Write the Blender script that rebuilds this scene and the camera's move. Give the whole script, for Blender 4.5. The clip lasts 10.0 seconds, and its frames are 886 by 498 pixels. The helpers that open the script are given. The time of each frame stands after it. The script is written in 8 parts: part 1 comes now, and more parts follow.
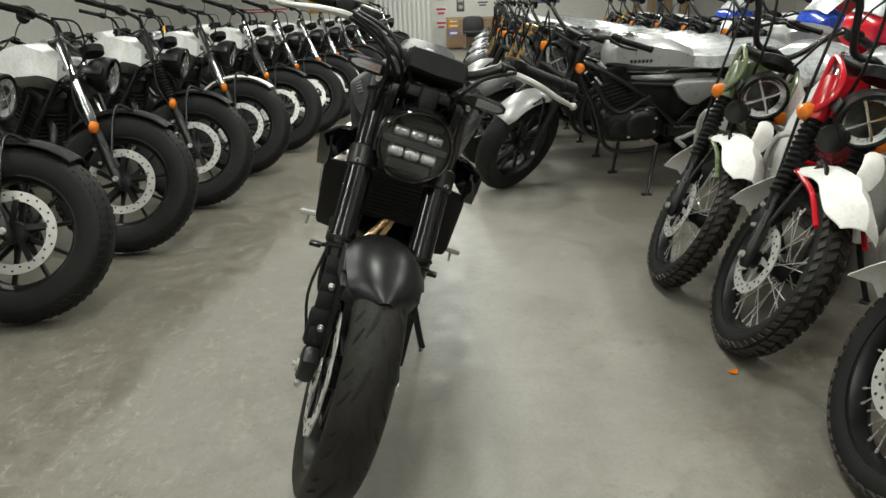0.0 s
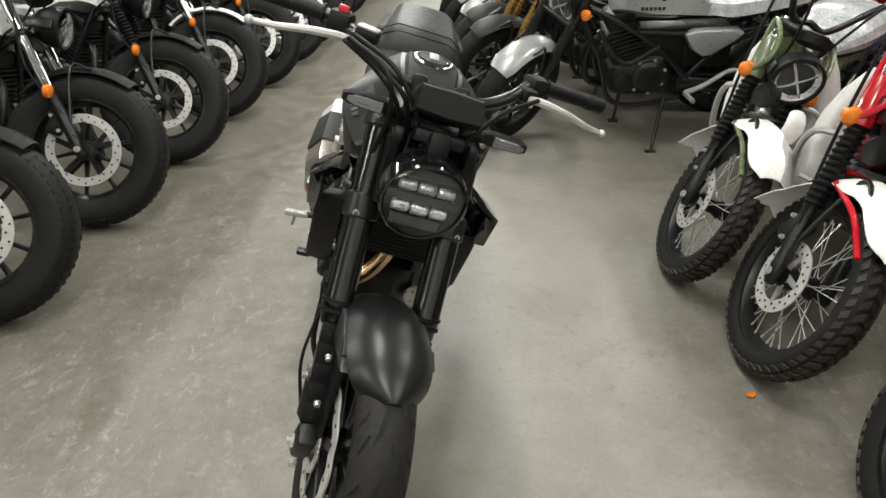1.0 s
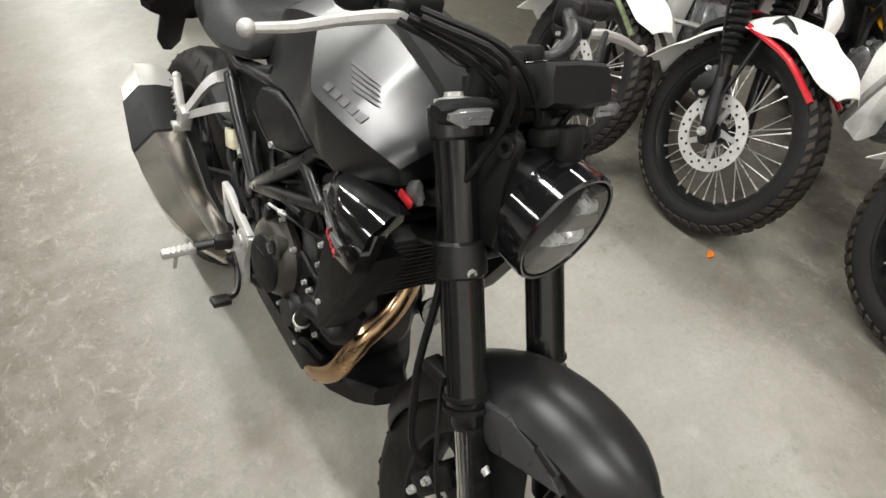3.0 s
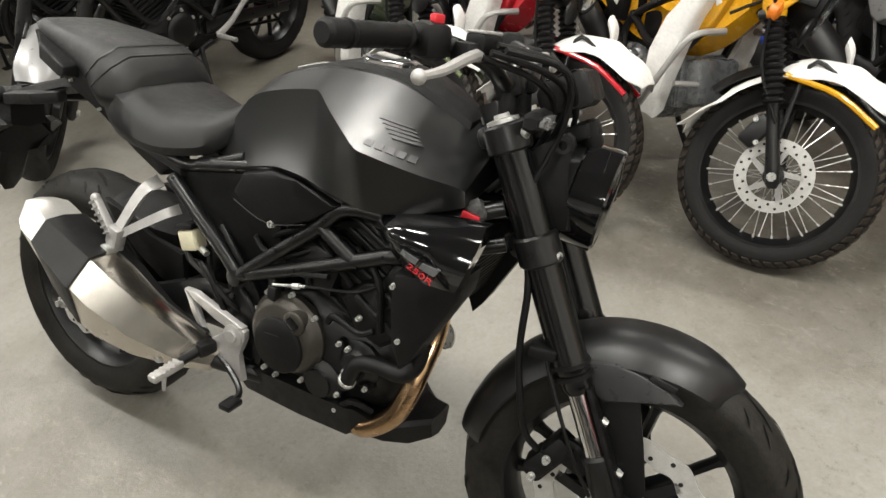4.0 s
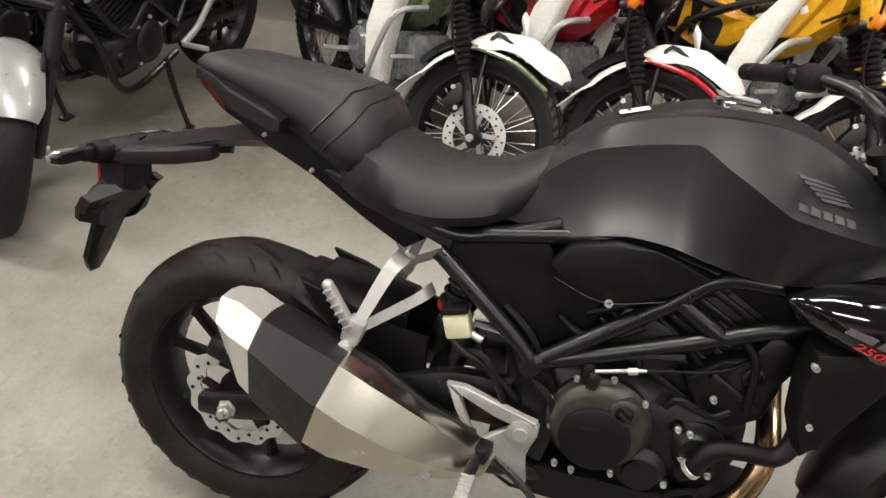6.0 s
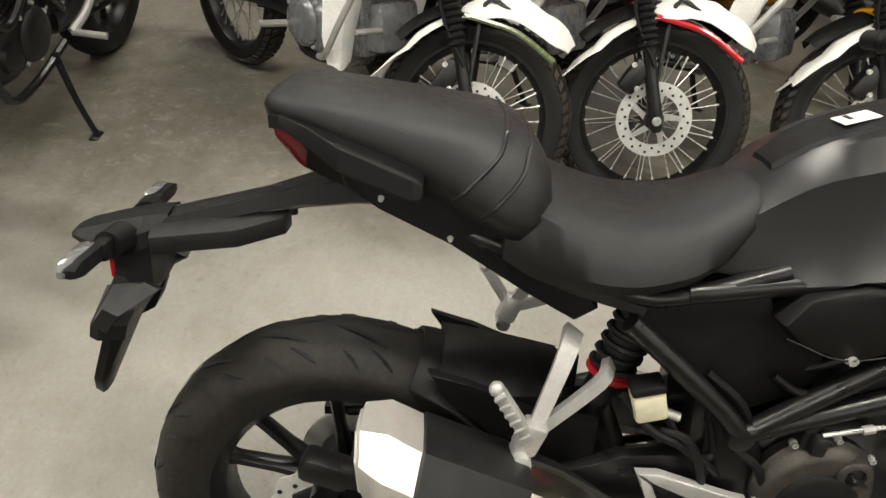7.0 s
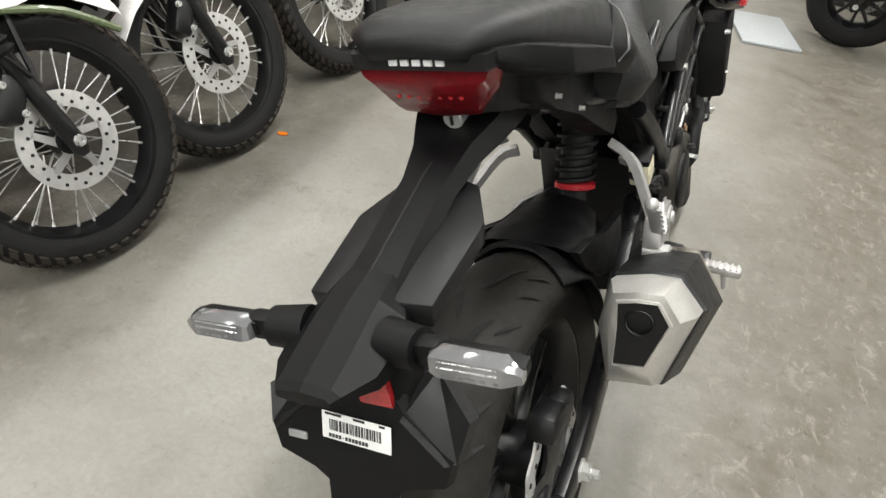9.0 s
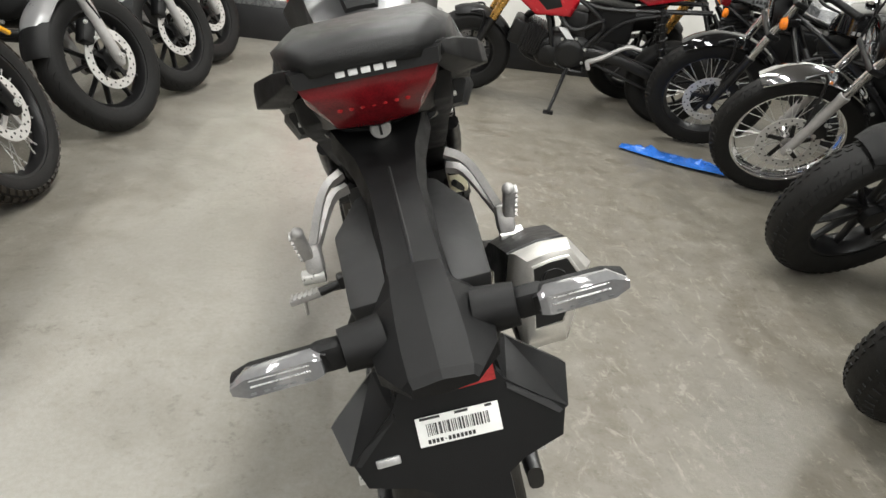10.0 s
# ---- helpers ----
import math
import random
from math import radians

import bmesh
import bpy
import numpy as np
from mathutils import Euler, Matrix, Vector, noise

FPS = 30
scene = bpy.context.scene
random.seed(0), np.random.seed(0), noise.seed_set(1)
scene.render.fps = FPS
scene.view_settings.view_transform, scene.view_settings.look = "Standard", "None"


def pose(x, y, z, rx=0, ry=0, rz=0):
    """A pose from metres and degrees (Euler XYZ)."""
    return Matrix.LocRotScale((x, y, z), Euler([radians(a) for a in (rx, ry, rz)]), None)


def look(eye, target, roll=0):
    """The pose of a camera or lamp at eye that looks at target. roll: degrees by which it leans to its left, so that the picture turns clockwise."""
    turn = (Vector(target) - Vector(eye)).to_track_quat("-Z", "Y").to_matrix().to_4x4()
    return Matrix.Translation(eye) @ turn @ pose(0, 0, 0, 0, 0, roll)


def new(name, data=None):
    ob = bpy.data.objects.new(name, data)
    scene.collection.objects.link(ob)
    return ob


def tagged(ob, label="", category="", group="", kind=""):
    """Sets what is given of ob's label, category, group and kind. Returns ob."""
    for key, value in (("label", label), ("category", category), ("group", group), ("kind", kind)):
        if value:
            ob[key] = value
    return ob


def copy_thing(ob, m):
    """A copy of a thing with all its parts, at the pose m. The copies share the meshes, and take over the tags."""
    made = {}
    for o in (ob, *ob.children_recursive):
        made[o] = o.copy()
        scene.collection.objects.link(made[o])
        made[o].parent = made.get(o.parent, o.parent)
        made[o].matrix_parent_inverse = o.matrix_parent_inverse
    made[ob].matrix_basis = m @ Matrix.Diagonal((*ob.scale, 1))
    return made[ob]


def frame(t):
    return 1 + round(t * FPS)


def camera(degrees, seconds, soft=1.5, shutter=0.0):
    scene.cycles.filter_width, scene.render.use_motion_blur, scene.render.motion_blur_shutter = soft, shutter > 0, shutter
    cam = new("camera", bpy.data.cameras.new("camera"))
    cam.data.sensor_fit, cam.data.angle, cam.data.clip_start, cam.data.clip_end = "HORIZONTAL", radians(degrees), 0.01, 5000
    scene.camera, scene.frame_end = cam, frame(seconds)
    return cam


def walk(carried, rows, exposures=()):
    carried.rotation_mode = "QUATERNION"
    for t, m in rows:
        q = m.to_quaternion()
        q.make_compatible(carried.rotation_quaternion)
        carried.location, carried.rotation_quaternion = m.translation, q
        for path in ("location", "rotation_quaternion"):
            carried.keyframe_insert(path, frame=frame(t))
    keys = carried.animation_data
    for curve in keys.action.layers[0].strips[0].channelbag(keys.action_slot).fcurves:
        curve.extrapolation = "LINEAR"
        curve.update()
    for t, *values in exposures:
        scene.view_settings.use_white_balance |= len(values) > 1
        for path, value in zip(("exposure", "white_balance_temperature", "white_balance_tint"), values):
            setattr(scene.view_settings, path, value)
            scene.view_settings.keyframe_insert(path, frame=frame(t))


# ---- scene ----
from mathutils.bvhtree import BVHTree

cam = camera(66.6, 10.0)

PATH = [
    (0, (0.394, -1.293, 1.061), (0.309, 0.586, 0.382), -1.6),
    (0.5, (0.334, -1.172, 1.225), (0.27, 0.642, 0.386), -2.5),
    (1, (0.328, -0.988, 1.292), (0.299, 0.773, 0.344), -0.8),
    (1.5, (0.273, -0.794, 1.312), (0.261, 0.913, 0.271), -2.0),
    (2, (0.147, -0.621, 1.341), (0.386, 1.036, 0.246), -3.1),
    (2.5, (0.02, -0.477, 1.348), (0.453, 1.018, 0.092), -3.8),
    (2.7, (-0.053, -0.413, 1.341), (0.477, 0.981, 0.009), -3.4),
    (3.8, (-0.582, -0.192, 1.369), (0.683, 0.762, 0.148), -4.0),
    (4, (-0.633, -0.118, 1.376), (0.703, 0.771, 0.182), -4.1),
    (4.3, (-0.706, -0.009, 1.384), (0.703, 0.77, 0.199), -1.8),
    (4.5, (-0.756, 0.079, 1.39), (0.715, 0.786, 0.234), -1.4),
    (5, (-0.848, 0.3, 1.413), (0.653, 0.909, 0.24), -1.6),
    (5.3, (-0.839, 0.435, 1.41), (0.675, 1.062, 0.263), -1.4),
    (5.5, (-0.8, 0.504, 1.397), (0.706, 1.153, 0.253), -1.5),
    (5.7, (-0.783, 0.601, 1.395), (0.718, 1.186, 0.21), -0.2),
    (6.8, (-0.571, 1.128, 1.364), (0.942, 1.238, 0.061), 1.5),
    (7, (-0.509, 1.222, 1.349), (0.963, 1.273, -0.004), 2.9),
    (7.2, (-0.462, 1.315, 1.338), (0.964, 1.227, -0.062), 5.4),
    (7.5, (-0.41, 1.47, 1.311), (0.938, 1.145, -0.13), 3.4),
    (8, (-0.313, 1.643, 1.271), (0.902, 0.888, -0.126), 6.5),
    (8.4, (-0.202, 1.77, 1.223), (0.765, 0.736, -0.19), 10.4),
    (8.5, (-0.18, 1.802, 1.21), (0.729, 0.721, -0.205), 10.7),
    (9, (-0.052, 2.007, 1.177), (0.531, 0.584, -0.102), 9.9),
    (9.5, (0.077, 2.085, 1.137), (0.322, 0.451, 0.009), 8.8),
    (10, (0.234, 2.138, 1.055), (-0.039, 0.385, 0.132), 8.6),
]
walk(cam, [(t, look(e, g, r)) for t, e, g, r in PATH], [(0.0, -0.45, 6400, 3), (0.5, -0.45, 6400, 5), (1.0, -0.22, 6400, 8), (1.6, 0.0, 6400, 10), (2.2, 0.06, 6350, 10), (2.7, 0.06, 6350, 10), (4.0, -0.10, 6550, 10), (5.5, -0.12, 6650, 10), (7.0, -0.12, 6850, 9), (8.0, -0.14, 6600, 7), (9.0, 0.00, 6300, 10), (10.0, 0.04, 6300, 10)])

# ---- world, lights ----
world = bpy.data.worlds.new("world")
scene.world = world
world.use_nodes = True
world.node_tree.nodes["Background"].inputs[0].default_value = (0.75, 0.8, 0.85, 1)
world.node_tree.nodes["Background"].inputs[1].default_value = 0.012

LAMPS = [(0.1, y) for y in (-1.6, 1.0, 3.6, 6.2, 8.8, 11.8, 15.0)] + [(x, y) for x in (-3.0, 3.0) for y in (-1.4, 1.6, 4.6, 8.0, 12.5)]
LAMP_POWER = 72
CEILING = 3.3
for i, (x, y) in enumerate(LAMPS):
    d = bpy.data.lights.new("tube_light", "AREA")
    d.shape, d.size, d.size_y, d.energy, d.color = "RECTANGLE", 0.22, 1.5, LAMP_POWER, (0.985, 0.965, 0.9)
    lamp = new("tube_light", d)
    lamp.matrix_world = pose(x, y, CEILING - 0.11, 0, 0, 0)

# ---- materials ----
def mat(name, col, rough=0.5, metal=0.0, var=0.15, scale=25.0, bump=0.0, bscale=300.0, coat=0.0, rvar=0.08, spec=0.5):
    m = bpy.data.materials.new(name)
    m.use_nodes = True
    nt = m.node_tree
    b = nt.nodes["Principled BSDF"]
    tc = nt.nodes.new("ShaderNodeTexCoord")
    n1 = nt.nodes.new("ShaderNodeTexNoise")
    n1.inputs["Scale"].default_value, n1.inputs["Detail"].default_value = scale, 5
    n2 = nt.nodes.new("ShaderNodeTexNoise")
    n2.inputs["Scale"].default_value, n2.inputs["Detail"].default_value = scale * 7, 3
    mix = nt.nodes.new("ShaderNodeMath")
    mix.operation = "ADD"
    ramp = nt.nodes.new("ShaderNodeMix")
    ramp.data_type = "RGBA"
    mr = nt.nodes.new("ShaderNodeMapRange")
    mr.inputs[1].default_value, mr.inputs[2].default_value = 0.7, 1.3
    ramp.inputs[6].default_value = (*[c * (1 - var) for c in col], 1)
    ramp.inputs[7].default_value = (*[min(1, c * (1 + var)) for c in col], 1)
    rr = nt.nodes.new("ShaderNodeMapRange")
    rr.inputs[1].default_value, rr.inputs[2].default_value = 0.3, 0.7
    rr.inputs[3].default_value, rr.inputs[4].default_value = max(0.02, rough - rvar), min(1, rough + rvar)
    lk = nt.links.new
    for n in (n1, n2):
        lk(tc.outputs["Object"], n.inputs["Vector"])
    lk(n1.outputs["Fac"], mix.inputs[0])
    lk(n2.outputs["Fac"], mix.inputs[1])
    lk(mix.outputs[0], mr.inputs[0])
    lk(mr.outputs[0], ramp.inputs[0])
    lk(ramp.outputs[2], b.inputs["Base Color"])
    lk(n1.outputs["Fac"], rr.inputs[0])
    lk(rr.outputs[0], b.inputs["Roughness"])
    b.inputs["Metallic"].default_value = metal
    b.inputs["Specular IOR Level"].default_value = spec
    b.inputs["Coat Weight"].default_value = coat
    b.inputs["Coat Roughness"].default_value = 0.06
    if bump:
        n3 = nt.nodes.new("ShaderNodeTexNoise")
        n3.inputs["Scale"].default_value, n3.inputs["Detail"].default_value = bscale, 4
        bp = nt.nodes.new("ShaderNodeBump")
        bp.inputs["Strength"].default_value, bp.inputs["Distance"].default_value = bump, 0.002
        lk(tc.outputs["Object"], n3.inputs["Vector"])
        lk(n3.outputs["Fac"], bp.inputs["Height"])
        lk(bp.outputs["Normal"], b.inputs["Normal"])
    return m


def glass(name, col, rough=0.05, trans=1.0):
    m = bpy.data.materials.new(name)
    m.use_nodes = True
    b = m.node_tree.nodes["Principled BSDF"]
    b.inputs["Base Color"].default_value = (*col, 1)
    b.inputs["Roughness"].default_value = rough
    b.inputs["Transmission Weight"].default_value = trans
    b.inputs["IOR"].default_value = 1.45
    return m


M_TANK = mat("satin_black_paint", (0.0055, 0.0058, 0.006), 0.32, 0.0, 0.1, 60, 0.04, 900, rvar=0.03, spec=0.85)
M_FENDER = mat("satin_graphite_paint", (0.009, 0.0092, 0.0097), 0.36, 0.15, 0.1, 60, 0.05, 900, rvar=0.03)
M_STAY = mat("satin_grey_stay", (0.055, 0.055, 0.057), 0.32, 0.4, 0.1, 60, 0.05, 900)
M_FORK = mat("gloss_black_fork_tube", (0.004, 0.004, 0.0043), 0.17, 0, 0.05, 30, rvar=0.03)
M_PLASTIC = mat("black_textured_plastic", (0.0042, 0.0042, 0.0044), 0.48, 0, 0.15, 40, 0.25, 1200, spec=0.24)
M_GREYPLASTIC = mat("charcoal_plastic", (0.008, 0.008, 0.0083), 0.48, 0, 0.12, 40, 0.25, 1200, spec=0.4)
M_GLOSS = mat("gloss_black_paint", (0.004, 0.004, 0.0045), 0.08, 0, 0.05, 30, rvar=0.03, coat=0.6)
M_VINYL = mat("black_seat_vinyl", (0.006, 0.0062, 0.0064), 0.45, 0, 0.12, 70, 0.35, 700, spec=0.42)
M_RUBBER = mat("tyre_rubber", (0.0095, 0.0093, 0.009), 0.6, 0, 0.3, 18, 0.3, 260, spec=0.25)
M_TYRE = mat("new_dusty_tyre", (0.0125, 0.0112, 0.0092), 0.58, 0, 0.5, 14, 0.3, 260, spec=0.28)
M_RUBBER_TAN = mat("new_tyre_tread_rubber", (0.022, 0.016, 0.011), 0.6, 0, 0.4, 12, 0.3, 260)
# near-black for flat strips that paint the shade in the tread grooves
M_GROOVE_SHADE = mat("tyre_groove_shade", (0.002, 0.002, 0.002), 0.8, 0, 0.2, 30)
M_RIM = mat("black_alloy", (0.0055, 0.0055, 0.006), 0.38, 0.1, 0.15, 40)
M_FRAME = mat("black_frame_paint", (0.0055, 0.0055, 0.006), 0.34, 0.0, 0.15, 40, 0.05, 600)
M_ENGINE = mat("black_cast_engine", (0.006, 0.006, 0.0063), 0.4, 0.15, 0.25, 30, 0.3, 500)
M_DARK = mat("dark_recess", (0.004, 0.004, 0.004), 0.6, 0, 0.2, 30)
M_STEEL = mat("brushed_stainless", (0.66, 0.62, 0.56), 0.26, 1.0, 0.05, 30, 0.0, 400, rvar=0.015)
M_POLISH = mat("polished_steel", (0.82, 0.8, 0.76), 0.34, 0.7, 0.06, 40, rvar=0.03)
M_CHROME = mat("chrome", (0.75, 0.75, 0.76), 0.1, 1, 0.05, 30, rvar=0.04)
M_ALU = mat("cast_aluminium", (0.44, 0.43, 0.42), 0.42, 0.5, 0.12, 40, 0.25, 600)
M_DISC = mat("brake_disc_steel", (0.58, 0.57, 0.55), 0.38, 0.45, 0.12, 60)
M_BOLT = mat("zinc_bolt", (0.58, 0.58, 0.56), 0.32, 0.6, 0.1, 90)
M_BRONZE = mat("heat_tinted_header", (0.5, 0.33, 0.19), 0.22, 1, 0.25, 25)
M_SHIELD = mat("black_heat_shield", (0.009, 0.009, 0.0093), 0.48, 0.1, 0.12, 50, 0.1, 500)
M_RED = mat("red_plastic", (0.55, 0.02, 0.03), 0.35, 0, 0.12, 30)
M_REDLENS = mat("red_lamp_lens", (0.13, 0.004, 0.007), 0.22, 0, 0.3, 60, rvar=0.03)
M_REDDEEP = mat("red_reflector", (0.35, 0.012, 0.015), 0.12, 0, 0.35, 90, coat=0.4)
M_CLEAR = mat("clear_lamp_lens", (0.27, 0.27, 0.275), 0.1, 0.5, 0.1, 200, 0.1, 220, coat=0.7)
M_ORANGE = mat("amber_lens", (0.75, 0.2, 0.015), 0.2, 0, 0.2, 60, 0.4, 200, coat=0.5)
M_LENS = glass("headlight_glass", (0.9, 0.92, 0.93), 0.02)
M_REFLECTOR = mat("lamp_reflector", (0.6, 0.6, 0.6), 0.2, 0.6, 0.2, 60)
M_WHITE = mat("white_plastic", (0.78, 0.78, 0.76), 0.4, 0, 0.06, 20)
M_CREAM = mat("cream_fluid_bottle", (0.62, 0.58, 0.42), 0.35, 0, 0.1, 50)
M_FOAM = mat("white_foam_wrap", (0.78, 0.77, 0.75), 0.45, 0, 0.1, 14, 0.8, 45)
M_SHEET = mat("milky_plastic_sheet", (0.68, 0.68, 0.67), 0.35, 0, 0.15, 10, 0.8, 40, coat=0.2)
M_FILM = mat("clear_plastic_film", (0.5, 0.51, 0.52), 0.16, 0.1, 0.4, 20, 1.0, 55, coat=0.8)
M_LABEL = mat("paper_label", (0.82, 0.82, 0.8), 0.6, 0, 0.03, 30)
M_INK = mat("black_ink", (0.02, 0.02, 0.02), 0.6, 0, 0.05, 30)
M_SILVERMARK = mat("silver_badge_print", (0.5, 0.5, 0.5), 0.35, 0.6, 0.1, 60)
M_REDMARK = mat("red_badge_print", (0.6, 0.03, 0.04), 0.4, 0, 0.1, 60)
M_WHITEMARK = mat("white_badge_print", (0.8, 0.8, 0.8), 0.5, 0, 0.05, 60)
M_COVER = mat("brown_grey_cast_cover", (0.06, 0.055, 0.048), 0.4, 0.6, 0.2, 40, 0.3, 500)
M_LED = mat("led_reflector", (0.8, 0.8, 0.81), 0.3, 0.85, 0.1, 120)
M_LEDDIM = mat("led_prism", (0.5, 0.5, 0.51), 0.3, 0.85, 0.2, 120)
M_SEAM = mat("black_seat_piping", (0.006, 0.006, 0.0062), 0.4, 0, 0.1, 60)
M_BADGE = mat("dull_silver_print", (0.07, 0.07, 0.073), 0.4, 0.2, 0.1, 60)
M_BAG = mat("thin_clear_bag", (0.1, 0.1, 0.1), 0.15, 0.0, 0.3, 40, 0.3, 60, coat=0.6)
M_GREYBOARD = mat("pale_grey_board", (0.4, 0.42, 0.43), 0.5, 0, 0.06, 8)
M_OLIVE = mat("olive_green_paint", (0.12, 0.15, 0.075), 0.3, 0, 0.1, 30, coat=0.4)
M_REDPAINT = mat("red_paint", (0.5, 0.012, 0.022), 0.22, 0, 0.1, 30, coat=0.5)
M_YELLOW = mat("yellow_paint", (0.72, 0.36, 0.012), 0.25, 0, 0.1, 30, coat=0.5)
M_SILVER = mat("silver_paint", (0.33, 0.33, 0.33), 0.34, 0.3, 0.04, 40, coat=0.4)
M_GREYPAINT = mat("grey_paint", (0.16, 0.165, 0.17), 0.28, 0.3, 0.1, 40, coat=0.4)
M_BLUE = mat("blue_paint", (0.02, 0.06, 0.42), 0.25, 0, 0.15, 30, coat=0.5)
M_GOLD = mat("gold_anodised", (0.62, 0.36, 0.1), 0.28, 0.9, 0.1, 40)

# ---- mesh helpers ----
def B():
    return bmesh.new()


def part(name, bm, material, parent=None, label="", sharp=38):
    bmesh.ops.recalc_face_normals(bm, faces=bm.faces)
    me = bpy.data.meshes.new(name)
    bm.to_mesh(me)
    bm.free()
    me.materials.append(material)
    me.polygons.foreach_set("use_smooth", [True] * len(me.polygons))
    me.set_sharp_from_angle(angle=radians(sharp))
    ob = new(name, me)
    ob.parent = parent
    return tagged(ob, label)


def thing(name, m, label, category, group=""):
    ob = new(name)
    ob.empty_display_size = 0.1
    ob.matrix_basis = m
    return tagged(ob, label, category, group)


def spline(pts, k=4):
    """Points along a smooth curve through pts."""
    p = [Vector(q) for q in pts]
    if len(p) < 3 or k < 2:
        return p
    ext = [2 * p[0] - p[1], *p, 2 * p[-1] - p[-2]]
    out = []
    for i in range(1, len(ext) - 2):
        a, b, c, d = ext[i - 1:i + 3]
        for j in range(k):
            t = j / k
            out.append(0.5 * (2 * b + (c - a) * t + (2 * a - 5 * b + 4 * c - d) * t * t + (3 * b - a - 3 * c + d) * t ** 3))
    return out + [p[-1]]


def rings(bm, loops, closed=True, caps=True, around=False):
    """Skin a row of loops with the same number of points."""
    vs = [[bm.verts.new(p) for p in lp] for lp in loops]
    n = len(vs[0])
    pairs = list(zip(vs, vs[1:])) + ([(vs[-1], vs[0])] if around else [])
    for a, b in pairs:
        for i in range(n if closed else n - 1):
            j = (i + 1) % n
            bm.faces.new((a[i], a[j], b[j], b[i]))
    if caps and not around and closed:
        bm.faces.new(vs[0][::-1])
        bm.faces.new(vs[-1])
    return bm


def tube(bm, pts, r, n=8, k=4, caps=True):
    """A round tube along a smooth curve; r is a number or one radius a point."""
    c = spline(pts, k)
    if isinstance(r, (int, float)):
        rad = [r] * len(c)
    else:
        kk = k if len(pts) > 2 and k > 1 else 1
        rad = [r[min(i // kk, len(r) - 1)] * (1 - (i % kk) / kk) + r[min(i // kk + 1, len(r) - 1)] * ((i % kk) / kk) for i in range(len(c))]
    d = (c[1] - c[0]).normalized()
    u = d.orthogonal().normalized()
    loops = []
    for i, p in enumerate(c):
        d = (c[min(i + 1, len(c) - 1)] - c[max(i - 1, 0)]).normalized()
        u = (u - d * u.dot(d)).normalized()
        v = d.cross(u)
        loops.append([p + rad[i] * (math.cos(2 * math.pi * j / n) * u + math.sin(2 * math.pi * j / n) * v) for j in range(n)])
    return rings(bm, loops, True, caps)


def rod(bm, a, b, r, r2=None, n=16):
    return tube(bm, [a, b], [r, r if r2 is None else r2], n, 1)


def lathe(bm, prof, c=(0, 0, 0), n=40, a0=0.0, a1=360.0, shut=True, m=None):
    """Turn a profile of (radius, x) round the sideways axis through c. shut: the profile is a closed loop."""
    full = abs(a1 - a0) > 359
    loops = []
    for i in range(n if full else n + 1):
        a = radians(a0 + (a1 - a0) * i / n)
        lp = [Vector((x, r * math.cos(a), r * math.sin(a))) for r, x in prof]
        loops.append([(m @ q if m else q) + Vector(c) for q in lp])
    return rings(bm, loops, shut, not full, full)


def turned(bm, prof, a, b, n=24):
    """Turn (distance along, radius) round the line from a towards b."""
    a, d = Vector(a), (Vector(b) - Vector(a)).normalized()
    u = d.orthogonal().normalized()
    v = d.cross(u)
    loops = [[a + d * s + max(r, 1e-4) * (math.cos(2 * math.pi * j / n) * u + math.sin(2 * math.pi * j / n) * v) for j in range(n)] for s, r in prof]
    return rings(bm, loops)


def box(bm, c, s, rot=(0, 0, 0), bevel=0.004, seg=2):
    r = bmesh.ops.create_cube(bm, size=1, matrix=pose(*c, *rot) @ Matrix.Diagonal((*s, 1)))
    if bevel:
        es = list({e for v in r["verts"] for e in v.link_edges})
        bmesh.ops.bevel(bm, geom=es, offset=min(bevel, min(s) * 0.45), segments=seg, affect="EDGES", profile=0.5)
    return bm


def plate(bm, pts, x0, x1, bevel=0.003, taper=1.0, bulge=0.0):
    """A side plate: an outline of (y, z), from x0 to x1; the x1 face may be smaller."""
    cy, cz = sum(p[0] for p in pts) / len(pts), sum(p[1] for p in pts) / len(pts)
    a = [bm.verts.new((x0, y, z)) for y, z in pts]
    b = [bm.verts.new((x1, cy + (y - cy) * taper, cz + (z - cz) * taper)) for y, z in pts]
    fs = [bm.faces.new(a[::-1])]
    if bulge:
        m = bm.verts.new((x1 + bulge, cy, cz))
        fs += [bm.faces.new((b[i], b[(i + 1) % len(b)], m)) for i in range(len(b))]
    else:
        fs.append(bm.faces.new(b))
    for i in range(len(a)):
        j = (i + 1) % len(a)
        fs.append(bm.faces.new((a[i], a[j], b[j], b[i])))
    if bevel:
        rim = {e for i in range(len(b)) for e in b[i].link_edges if e.other_vert(b[i]) in b}
        bmesh.ops.bevel(bm, geom=list(rim), offset=bevel, segments=2, affect="EDGES", profile=0.5)
    return bm


def halves(bm, secs, k=1, caps=True):
    """A mirrored body: secs of (y, half outline of (x, z) from the top middle to the bottom)."""
    n = len(secs[0][1])
    rows = [[Vector((x, y, z)) for x, z in half] for y, half in secs]
    if k > 1:
        cols = [spline([row[i] for row in rows], k) for i in range(n)]
        rows = [[col[i] for col in cols] for i in range(len(cols[0]))]
    loops = []
    for row in rows:
        left = [Vector((-p.x, p.y, p.z)) for p in row if p.x > 1e-5]
        loops.append(row + left[::-1])
    return rings(bm, loops, True, caps)


